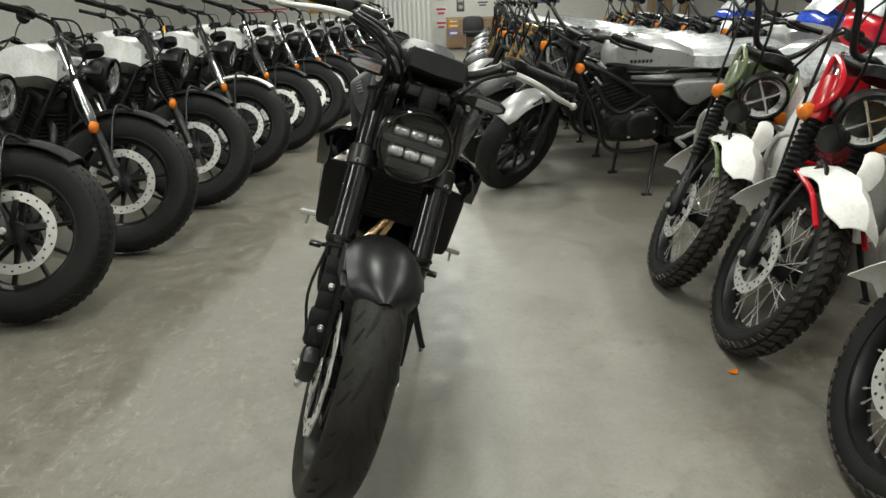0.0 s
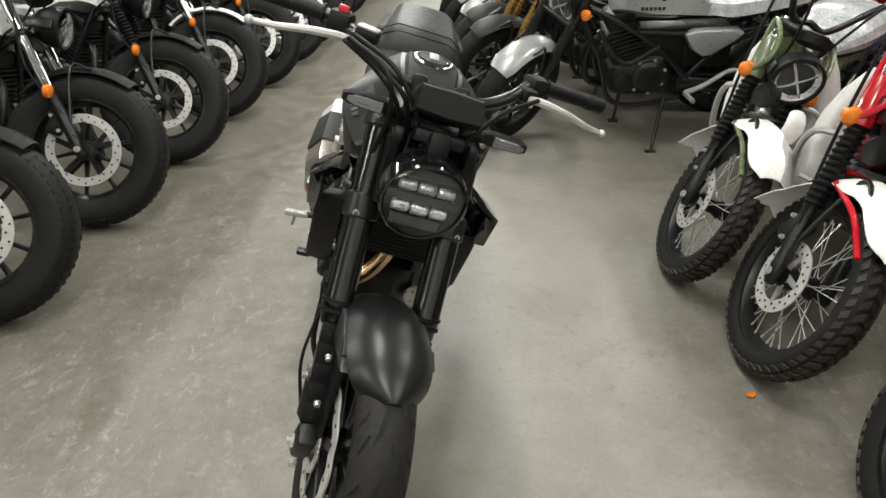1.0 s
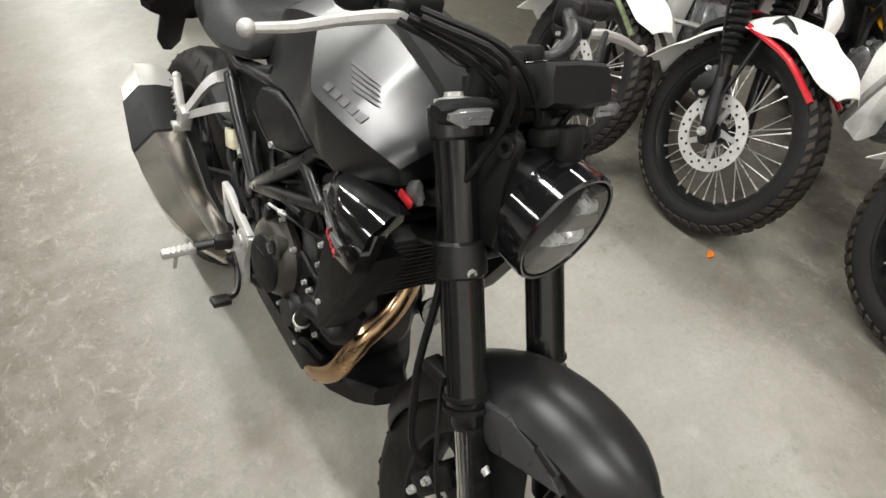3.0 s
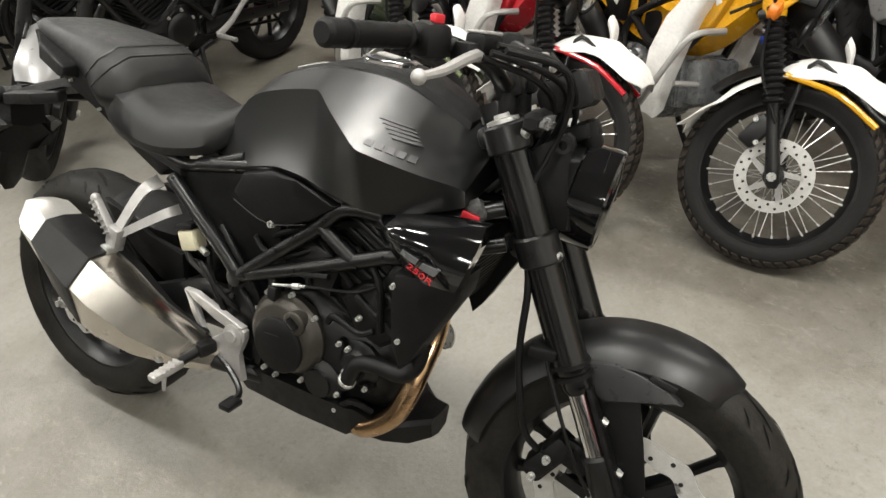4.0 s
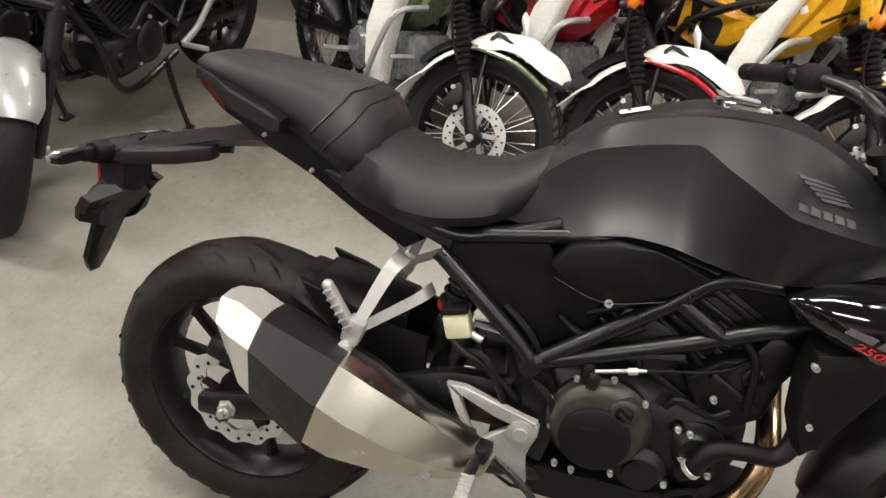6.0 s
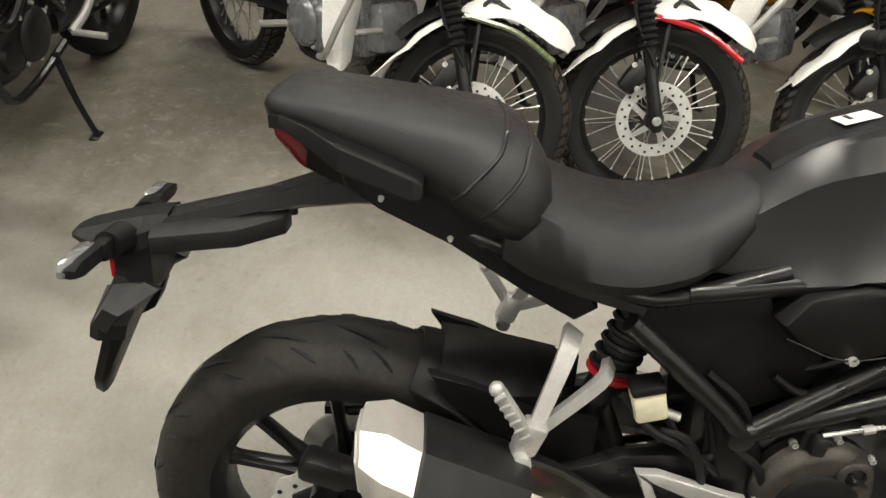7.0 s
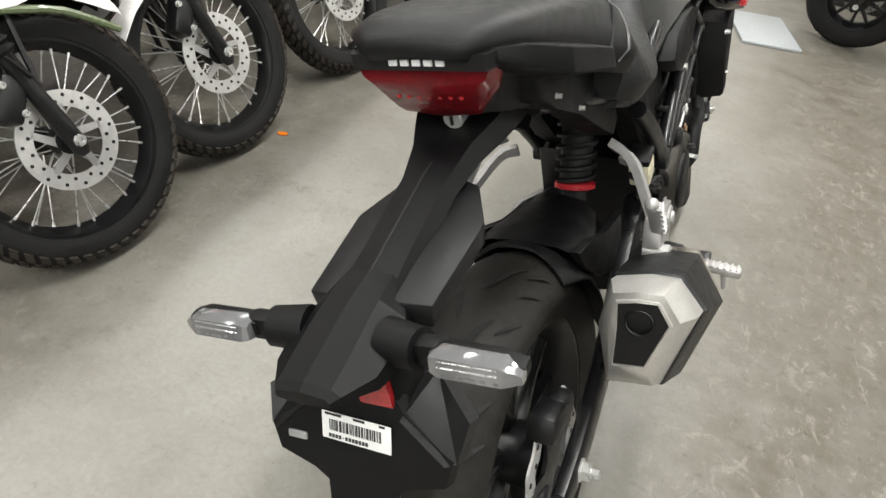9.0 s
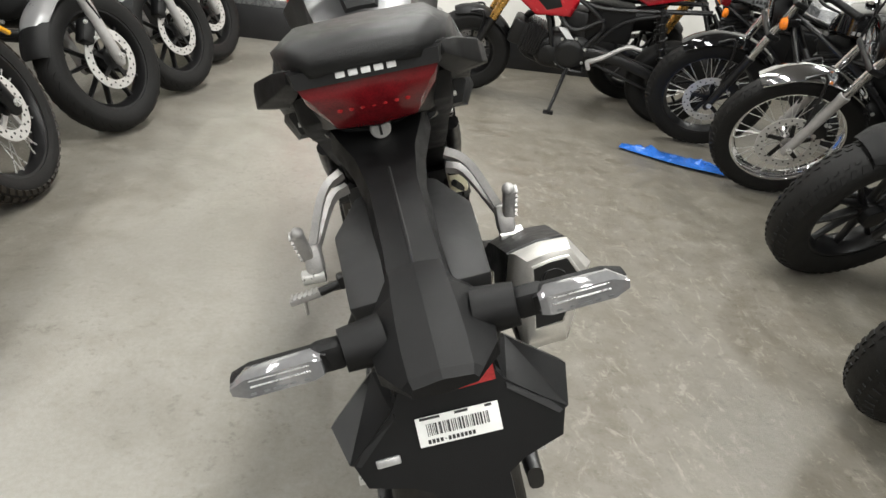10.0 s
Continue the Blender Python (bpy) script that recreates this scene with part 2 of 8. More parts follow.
def ovals(bm, secs, n=14, power=2.6, k=1):
    """A body through superellipse sections (centre, sideways half width, half height), upright in the y direction."""
    loops = []
    for c, w, h in secs:
        lp = []
        for j in range(n):
            a = 2 * math.pi * j / n
            ca, sa = math.cos(a), math.sin(a)
            lp.append(Vector((c[0] + w * math.copysign(abs(ca) ** (2 / power), ca), c[1], c[2] + h * math.copysign(abs(sa) ** (2 / power), sa))))
        loops.append(lp)
    if k > 1:
        cols = [spline([lp[j] for lp in loops], k) for j in range(n)]
        loops = [[col[i] for col in cols] for i in range(len(cols[0]))]
    return rings(bm, loops)


def bolt(bm, p, d=(1, 0, 0), r=0.007, h=0.007):
    return turned(bm, [(-0.004, r * 1.25), (0.001, r * 1.25), (0.001, r), (h, r), (h, r * 0.55), (h - 0.003, r * 0.5)], p, Vector(p) + Vector(d), 8)


def coil(bm, a, b, r, wire, turns, n=6):
    a, b = Vector(a), Vector(b)
    d = (b - a).normalized()
    u = d.orthogonal().normalized()
    v = d.cross(u)
    steps = int(turns * 14)
    return tube(bm, [a + (b - a) * i / steps + r * (math.cos(2 * math.pi * turns * i / steps) * u + math.sin(2 * math.pi * turns * i / steps) * v) for i in range(steps + 1)], wire, n, 1)


# ---- wheel pieces, all on a sideways axle at c ----
def tyre_profile(r, w, rim):
    p = []
    for i in range(13):
        a = radians(-78 + 156 * i / 12)
        p.append((r - 0.55 * w * (1 - math.cos(a)) * 0.78, 0.5 * w * math.sin(a) / math.sin(radians(78))))
    inner = [(rim + 0.012, 0.42 * w), (rim, 0.38 * w), (rim, -0.38 * w), (rim + 0.012, -0.42 * w)]
    return p + inner


def tyre(parent, c, r, w, rim, material=M_RUBBER, n=56):
    return part("tyre", lathe(B(), tyre_profile(r, w, rim), c, n), material, parent, sharp=50)


def rim_ring(bm, c, r, w, n=56):
    h = w / 2
    return lathe(bm, [(r + 0.006, -h), (r + 0.006, -h + 0.006), (r - 0.008, -h + 0.014), (r - 0.016, -h + 0.02), (r - 0.016, h - 0.02),
                      (r - 0.008, h - 0.014), (r + 0.006, h - 0.006), (r + 0.006, h), (r - 0.012, h - 0.002), (r - 0.03, h - 0.028),
                      (r - 0.03, -h + 0.028), (r - 0.012, -h + 0.002)], c, n)


def brake_disc(parent, c, r_out, r_in, x, wave=0.004, holes=24, material=M_DISC):
    bm = B()
    n = 120
    cy, cz = c[1], c[2]
    loops = []
    for i in range(n):
        a = 2 * math.pi * i / n
        ro = r_out + wave * math.sin(a * 12)
        ri = r_in + wave * math.sin(a * 12)
        loops.append([Vector((x + s, cy + r * math.cos(a), cz + r * math.sin(a))) for r, s in ((ro, -0.002), (ro, 0.002), (ri, 0.002), (ri, -0.002))])
    rings(bm, loops, True, False, True)
    disc = part("brake_disc", bm, material, parent)
    bm = B()
    for i in range(holes):
        a = 2 * math.pi * i / holes
        rr = r_in + (r_out - r_in) * (0.3 if i % 2 else 0.68)
        p = Vector((x, cy + rr * math.cos(a), cz + rr * math.sin(a)))
        rod(bm, p - Vector((0.003, 0, 0)), p + Vector((0.003, 0, 0)), 0.0042, n=8)
    tagged(part("drill_hole", bm, M_DARK, disc), kind="stuff")
    return disc


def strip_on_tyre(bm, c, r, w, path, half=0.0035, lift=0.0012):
    """A dark strip laid on the tyre, painting the shade of a tread cut: path of (angle in degrees, sideways part of the
    width).
    """
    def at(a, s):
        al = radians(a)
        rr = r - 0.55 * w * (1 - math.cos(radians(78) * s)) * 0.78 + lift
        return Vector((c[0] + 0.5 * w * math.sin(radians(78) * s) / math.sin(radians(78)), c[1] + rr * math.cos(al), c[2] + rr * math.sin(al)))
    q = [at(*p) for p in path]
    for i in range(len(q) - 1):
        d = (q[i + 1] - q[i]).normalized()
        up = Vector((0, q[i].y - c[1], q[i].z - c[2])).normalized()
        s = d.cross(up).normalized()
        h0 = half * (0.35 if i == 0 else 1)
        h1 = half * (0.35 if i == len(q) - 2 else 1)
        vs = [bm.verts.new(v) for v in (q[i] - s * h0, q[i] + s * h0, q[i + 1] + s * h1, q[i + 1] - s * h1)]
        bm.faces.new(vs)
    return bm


def star(c, x, r0, r1, arms, twist=0.3, thick=0.006):
    """A spider that carries a brake disc: arms round a hub, in one piece."""
    lo = []
    for i in range(arms):
        a = 2 * math.pi * i / arms
        h = math.pi / arms
        for da, r in ((-h * 0.55, r0), (-0.09 + twist, r1), (0.09 + twist, r1), (h * 0.55, r0 * 1.05)):
            lo.append(Vector((c[0] + x, c[1] + r * math.cos(a + da), c[2] + r * math.sin(a + da))))
    return rings(B(), [[q + Vector((-thick / 2, 0, 0)) for q in lo], [q + Vector((thick / 2, 0, 0)) for q in lo]])


def facing(p, d):
    """The pose at p whose x axis points along d."""
    d = Vector(d).normalized()
    return Matrix.Translation(p) @ d.to_track_quat("X", "Z").to_matrix().to_4x4()


def shared(name, me, parent, m, base=None):
    ob = new(name, me)
    ob.parent = parent
    ob.matrix_basis = (base @ m) if base else m
    return ob


def mesh_of(bm, material, sharp=38):
    ob = part("piece", bm, material, None, "", sharp)
    me = ob.data
    bpy.data.objects.remove(ob)
    return me


BOLT_MESH = {}


def bolts(name, spots, parent, r=0.0065, material=M_BOLT, base=None):
    """Bolt heads, each an object of its own, at (place, direction)."""
    key = (round(r, 4), material.name)
    if key not in BOLT_MESH:
        BOLT_MESH[key] = mesh_of(bolt(B(), (0, 0, 0), (1, 0, 0), r), material)
    for p, d in spots:
        shared(name, BOLT_MESH[key], parent, facing(p, d), base)


def cast_spoke_set(wheel, c, r_hub, r_rim, pairs, width, spread, depth, material, n0=0.0, lite=False):
    meshes = []
    for s in (-1, 1):
        bm = B()
        p0 = Vector((0, r_hub * math.cos(s * spread * 0.35), r_hub * math.sin(s * spread * 0.35)))
        p1 = Vector((0, r_rim * math.cos(s * spread), r_rim * math.sin(s * spread)))
        d = (p1 - p0).normalized()
        t = Vector((1, 0, 0)).cross(d)
        loops = []
        for k, (w, h) in ((-0.1, (width * 1.3, depth * 1.3)), (0.1, (width * 1.2, depth * 1.25)), (0.45, (width * 0.8, depth)), (0.85, (width * 0.85, depth * 0.9)), (1.02, (width * 1.5, depth * 1.1))):
            p = p0 + (p1 - p0) * k
            loops.append([p + t * (w * x) + Vector((h * y, 0, 0)) for x, y in ((-0.5, -0.25), (-0.25, -0.5), (0.25, -0.5), (0.5, -0.25), (0.5, 0.25), (0.25, 0.5), (-0.25, 0.5), (-0.5, 0.25))])
        meshes.append(mesh_of(rings(bm, loops), material))
    if lite:
        bm = B()
        for i in range(pairs):
            for me in meshes:
                n = len(bm.verts)
                bm.from_mesh(me)
                bm.verts.ensure_lookup_table()
                m = Matrix.Translation(c) @ Matrix.Rotation(2 * math.pi * i / pairs + n0, 4, "X")
                for v in bm.verts[n:]:
                    v.co = m @ v.co
        tagged(part("spoke_set", bm, material, wheel), kind="stuff")
        return
    for i in range(pairs):
        for me in meshes:
            shared("spoke", me, wheel, Matrix.Translation(c) @ Matrix.Rotation(2 * math.pi * i / pairs + n0, 4, "X"))


def wire_spoke_set(wheel, c, r_hub, r_rim, count, half, material=M_BOLT):
    meshes = []
    for s in (-1, 1):
        for k in (-1, 1):
            a, b = Vector((s * half, r_hub, 0)), Vector((s * 0.006, r_rim * math.cos(k * 0.34), r_rim * math.sin(k * 0.34)))
            bm = rod(B(), a, b, 0.0018, n=6)
            rod(bm, b + (a - b).normalized() * 0.018, b, 0.0034, n=6)
            meshes.append(mesh_of(bm, material))
    for i in range(count):
        shared("spoke", meshes[i % 4], wheel, Matrix.Translation(c) @ Matrix.Rotation(2 * math.pi * (i + 0.25 * (i % 4)) / count, 4, "X"))


def block_tread(c, r, w, count, rows=((0.0, 0.3), (0.55, 0.28), (0.92, 0.14)), h=0.007, skew=4.0, fill=0.62):
    """Raised tread blocks round a tyre."""
    bm = B()

    def at(a, s, lift):
        al = radians(a)
        rr = r - 0.55 * w * (1 - math.cos(radians(78) * s)) * 0.78
        side = radians(78) * s * 0.9
        x = 0.5 * w * math.sin(radians(78) * s) / math.sin(radians(78)) + lift * math.sin(side)
        rr += lift * math.cos(side)
        return Vector((c[0] + x, c[1] + rr * math.cos(al), c[2] + rr * math.sin(al)))
    st = 360 / count
    for i in range(count):
        for j, (s0, hw) in enumerate(rows):
            for sg in ((1,) if s0 == 0 else (-1, 1)):
                a0 = i * st + (st / 2 if j % 2 else 0)
                e = st * fill / 2
                lo, hi = sg * (s0 - hw / 2), sg * (s0 + hw / 2)
                k = skew
                base = [at(a0 - e + k * abs(lo), lo, -0.002), at(a0 + e + k * abs(lo), lo, -0.002), at(a0 + e + k * abs(hi), hi, -0.002), at(a0 - e + k * abs(hi), hi, -0.002)]
                top = [at(a0 - e * 0.85 + k * abs(lo), lo * 0.98, h), at(a0 + e * 0.85 + k * abs(lo), lo * 0.98, h), at(a0 + e * 0.85 + k * abs(hi), hi * 0.98, h), at(a0 - e * 0.85 + k * abs(hi), hi * 0.98, h)]
                v = [bm.verts.new(q) for q in base + top]
                for f in ((4, 5, 6, 7), (0, 1, 5, 4), (1, 2, 6, 5), (2, 3, 7, 6), (3, 0, 4, 7)):
                    bm.faces.new([v[q] for q in f])
    return bm

# ---- setting ----
def lettering(text, size, depth):
    cu = bpy.data.curves.new("lettering", "FONT")
    cu.body, cu.size, cu.extrude, cu.shear = text, size, depth, 0.25
    ob = bpy.data.objects.new("lettering", cu)
    bpy.context.scene.collection.objects.link(ob)
    me = bpy.data.meshes.new_from_object(ob.evaluated_get(bpy.context.evaluated_depsgraph_get()))
    bpy.data.objects.remove(ob)
    bpy.data.curves.remove(cu)
    return me


def floor_material():
    m = bpy.data.materials.new("worn_grey_concrete")
    m.use_nodes = True
    nt = m.node_tree
    b = nt.nodes["Principled BSDF"]
    lk = nt.links.new
    tc = nt.nodes.new("ShaderNodeTexCoord")

    def noise_node(scale, detail=5, rough=0.6, dist=0.0, vec=None):
        n = nt.nodes.new("ShaderNodeTexNoise")
        n.inputs["Scale"].default_value, n.inputs["Detail"].default_value = scale, detail
        n.inputs["Roughness"].default_value, n.inputs["Distortion"].default_value = rough, dist
        lk(vec or tc.outputs["Object"], n.inputs["Vector"])
        return n.outputs["Fac"]

    def ramp(src, lo, hi, a=0.0, c=1.0):
        n = nt.nodes.new("ShaderNodeMapRange")
        n.inputs[1].default_value, n.inputs[2].default_value, n.inputs[3].default_value, n.inputs[4].default_value = lo, hi, a, c
        lk(src, n.inputs[0])
        return n.outputs[0]

    def math2(op, x, y):
        n = nt.nodes.new("ShaderNodeMath")
        n.operation = op
        for i, v in enumerate((x, y)):
            if isinstance(v, (int, float)):
                n.inputs[i].default_value = v
            else:
                lk(v, n.inputs[i])
        return n.outputs[0]

    def blend(f, a, c):
        n = nt.nodes.new("ShaderNodeMix")
        n.data_type = "RGBA"
        lk(f, n.inputs[0])
        for i, v in ((6, a), (7, c)):
            if isinstance(v, tuple):
                n.inputs[i].default_value = (*v, 1)
            else:
                lk(v, n.inputs[i])
        return n.outputs[2]

    big = ramp(noise_node(0.8, 5, 0.6), 0.36, 0.64)
    patch = ramp(noise_node(3.0, 8, 0.7, 0.5), 0.44, 0.6)
    mid = ramp(noise_node(11, 8, 0.75), 0.4, 0.62)
    fine = ramp(noise_node(80, 4, 0.65), 0.35, 0.65)
    # the walked lane down the aisle is cleaner; the strips beside the wheels get grime plus painted-in shade
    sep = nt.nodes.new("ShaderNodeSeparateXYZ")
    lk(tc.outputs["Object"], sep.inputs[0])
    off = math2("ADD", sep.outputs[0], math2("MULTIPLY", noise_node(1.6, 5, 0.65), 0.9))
    grime_and_shade = ramp(math2("ABSOLUTE", math2("SUBTRACT", off, 0.9), 0.0), 0.38, 0.92)
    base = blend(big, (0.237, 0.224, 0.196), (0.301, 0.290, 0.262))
    # this brown carries both the dirt and the shade along the rows
    base = blend(math2("MULTIPLY", grime_and_shade, 0.82), base, (0.106, 0.092, 0.065))
    base = blend(math2("MULTIPLY", patch, math2("ADD", math2("MULTIPLY", grime_and_shade, 0.35), 0.3)), base, (0.129, 0.114, 0.089))
    base = blend(math2("MULTIPLY", mid, 0.32), base, (0.310, 0.297, 0.271))
    base = blend(math2("MULTIPLY", fine, 0.28), base, (0.163, 0.150, 0.125))
    # pale scuffs and chips in loose clusters
    worn = ramp(noise_node(1.3, 4, 0.6), 0.4, 0.62)
    sc = []
    for ang, sx, sy in ((25, 2.2, 1.0), (-48, 2.0, 0.95), (80, 1.4, 1.2)):
        mp = nt.nodes.new("ShaderNodeMapping")
        mp.inputs["Rotation"].default_value[2] = radians(ang)
        mp.inputs["Scale"].default_value = (sx, sy, 1)
        lk(tc.outputs["Object"], mp.inputs["Vector"])
        sc.append(ramp(noise_node(8, 9, 0.8, 1.4, mp.outputs[0]), 0.56, 0.61))
    chips = math2("MAXIMUM", math2("MAXIMUM", sc[0], sc[1]), sc[2])
    chips = math2("MULTIPLY", chips, ramp(noise_node(19, 4, 0.6), 0.42, 0.56))
    chips = math2("MULTIPLY", chips, math2("ADD", math2("MULTIPLY", math2("MAXIMUM", math2("MULTIPLY", worn, 0.55), grime_and_shade), 0.8), 0.05))
    base = blend(math2("MULTIPLY", chips, 0.48), base, (0.404, 0.383, 0.331))
    dirt = math2("MULTIPLY", ramp(noise_node(26, 8, 0.8), 0.54, 0.66), math2("ADD", math2("MULTIPLY", math2("MAXIMUM", ramp(noise_node(1.1, 4), 0.42, 0.62), grime_and_shade), 0.5), 0.1))
    base = blend(dirt, base, (0.073, 0.065, 0.050))
    lk(base, b.inputs["Base Color"])
    lk(ramp(math2("ADD", mid, math2("MULTIPLY", chips, 1.0)), 0.0, 2.0, 0.3, 0.62), b.inputs["Roughness"])
    bp = nt.nodes.new("ShaderNodeBump")
    bp.inputs["Strength"].default_value, bp.inputs["Distance"].default_value = 0.25, 0.002
    lk(math2("ADD", mid, math2("MULTIPLY", fine, 0.4)), bp.inputs["Height"])
    lk(bp.outputs["Normal"], b.inputs["Normal"])
    return m


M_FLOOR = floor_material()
M_WALL = mat("white_wall_paint", (0.8, 0.79, 0.75), 0.6, 0, 0.05, 1.5, 0.2, 60)
M_CEIL = mat("grey_ceiling_paint", (0.2, 0.2, 0.195), 0.7, 0, 0.05, 2)
M_SKIRT = mat("black_skirting", (0.012, 0.012, 0.013), 0.4, 0, 0.2, 10)
M_REDPANEL = mat("red_wall_panel", (0.55, 0.08, 0.05), 0.45, 0, 0.06, 6)
M_GREENPANEL = mat("olive_print", (0.2, 0.23, 0.11), 0.35, 0, 0.15, 3)
M_TUBE = bpy.data.materials.new("lit_tube")
M_TUBE.use_nodes = True
M_TUBE.node_tree.nodes["Principled BSDF"].inputs["Emission Color"].default_value = (1, 0.96, 0.9, 1)
M_TUBE.node_tree.nodes["Principled BSDF"].inputs["Emission Strength"].default_value = 6
X0, X1, Y0, Y1 = -7.2, 8.8, -2.8, 17.4


def structure(name, bm, material, label, category):
    return tagged(part(name, bm, material), label, category, kind="structure")


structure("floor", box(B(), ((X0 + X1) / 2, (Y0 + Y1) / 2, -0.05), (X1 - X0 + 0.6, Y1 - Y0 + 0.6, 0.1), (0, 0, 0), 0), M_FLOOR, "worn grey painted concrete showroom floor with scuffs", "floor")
structure("ceiling", box(B(), ((X0 + X1) / 2, (Y0 + Y1) / 2, CEILING + 0.06), (X1 - X0 + 0.6, Y1 - Y0 + 0.6, 0.1), (0, 0, 0), 0), M_CEIL, "plain grey showroom ceiling", "ceiling")
for nm, c, s in (("wall_south", ((X0 + X1) / 2, Y0 - 0.1, CEILING / 2), (X1 - X0 + 0.4, 0.2, CEILING)), ("wall_north", ((X0 + X1) / 2, Y1 + 0.1, CEILING / 2), (X1 - X0 + 0.4, 0.2, CEILING)),
                 ("wall_west", (X0 - 0.1, (Y0 + Y1) / 2, CEILING / 2), (0.2, Y1 - Y0, CEILING)), ("wall_east", (X1 + 0.1, (Y0 + Y1) / 2, CEILING / 2), (0.2, Y1 - Y0, CEILING))):
    structure(nm, box(B(), c, s, (0, 0, 0), 0), M_WALL, "pale painted showroom wall", "wall")
structure("baseboard", box(B(), ((X0 + X1) / 2, Y0 + 0.012, 0.11), (X1 - X0, 0.024, 0.22), (0, 0, 0), 0.003), M_SKIRT, "tall black skirting board along wall", "baseboard")
rail = structure("trim", box(B(), ((X0 + X1) / 2, Y0 + 0.01, 0.245), (X1 - X0, 0.02, 0.05), (0, 0, 0), 0.004), M_GREYPAINT, "grey rail above the skirting", "trim")
pn = thing("wall_panel", pose(0.62, Y0, 0.27), "plain red panel fixed to the wall", "panel")
part("board", box(B(), (0, 0.02, 0.6), (0.34, 0.03, 1.2), (0, 0, 0), 0.004), M_REDPANEL, pn)
pn = thing("wall_panel", pose(1.42, Y0, 0.27), "olive green printed panel fixed to the wall", "panel")
part("board", box(B(), (0, 0.016, 0.6), (1.1, 0.024, 1.2), (0, 0, 0), 0.004), M_GREENPANEL, pn)
for z, h, mm in ((0.06, 0.05, M_OLIVE), (0.2, 0.09, M_SILVER), (0.42, 0.16, M_DARK)):
    part("printed_band", box(B(), (0.08, 0.031, z), (0.9, 0.006, h), (0, 0, 0), 0.002), mm, pn)
for i, (x, y) in enumerate(LAMPS):
    cl = thing("ceiling_light", pose(x, y, CEILING), "white batten ceiling light with lit tube", "ceiling light", "ceiling lights")
    part("housing", box(B(), (0, 0, -0.022), (0.1, 1.56, 0.045), (0, 0, 0), 0.006), M_WHITE, cl)
    for s in (-1, 1):
        part("tube", rod(B(), (s * 0.025, -0.74, -0.062), (s * 0.025, 0.74, -0.062), 0.013, n=12), M_TUBE, cl)

# ---- the black naked motorcycle in the middle of the aisle ----
HERO = pose(0.0174, 0.0257, 0.0065, 0, 0, 2.54) @ pose(0, 0, 0, 0, 17.44, 0)


def road_tread(c, r, w, n=24, half=0.0034):
    bm = B()
    for i in range(n):
        a = 360 * i / n
        for s in (-1, 1):
            b = a + (180 / n if s > 0 else 0)
            strip_on_tyre(bm, c, r, w, [(b, 0.06 * s), (b + 4, 0.13 * s), (b + 9, 0.22 * s), (b + 14, 0.36 * s)], half)
            strip_on_tyre(bm, c, r, w, [(b + 10, 0.44 * s), (b + 14, 0.56 * s), (b + 17, 0.7 * s)], half)
            strip_on_tyre(bm, c, r, w, [(b + 2, 0.5 * s), (b + 5, 0.62 * s), (b + 7, 0.76 * s)], half * 0.8)
    return bm


def arch(bm, c, secs, half_w, thick=0.004, drop=0.02, n=9, flare=None):
    """A mudguard over a wheel: secs of (angle, radius, width factor)."""
    outer, inner = [], []
    for a, r, f in [tuple(q) for q in spline([Vector(q) for q in secs], 3)]:
        al = radians(a)
        row_o, row_i = [], []
        for j in range(n):
            s = -1 + 2 * j / (n - 1)
            rr = r - drop * abs(s) ** 2.6
            for row, q in ((row_o, rr), (row_i, rr - thick)):
                row.append(Vector((c[0] + s * half_w * f, c[1] + q * math.cos(al), c[2] + q * math.sin(al))))
        outer.append(row_o)
        inner.append(row_i)
    return rings(bm, [o + i[::-1] for o, i in zip(outer, inner)])


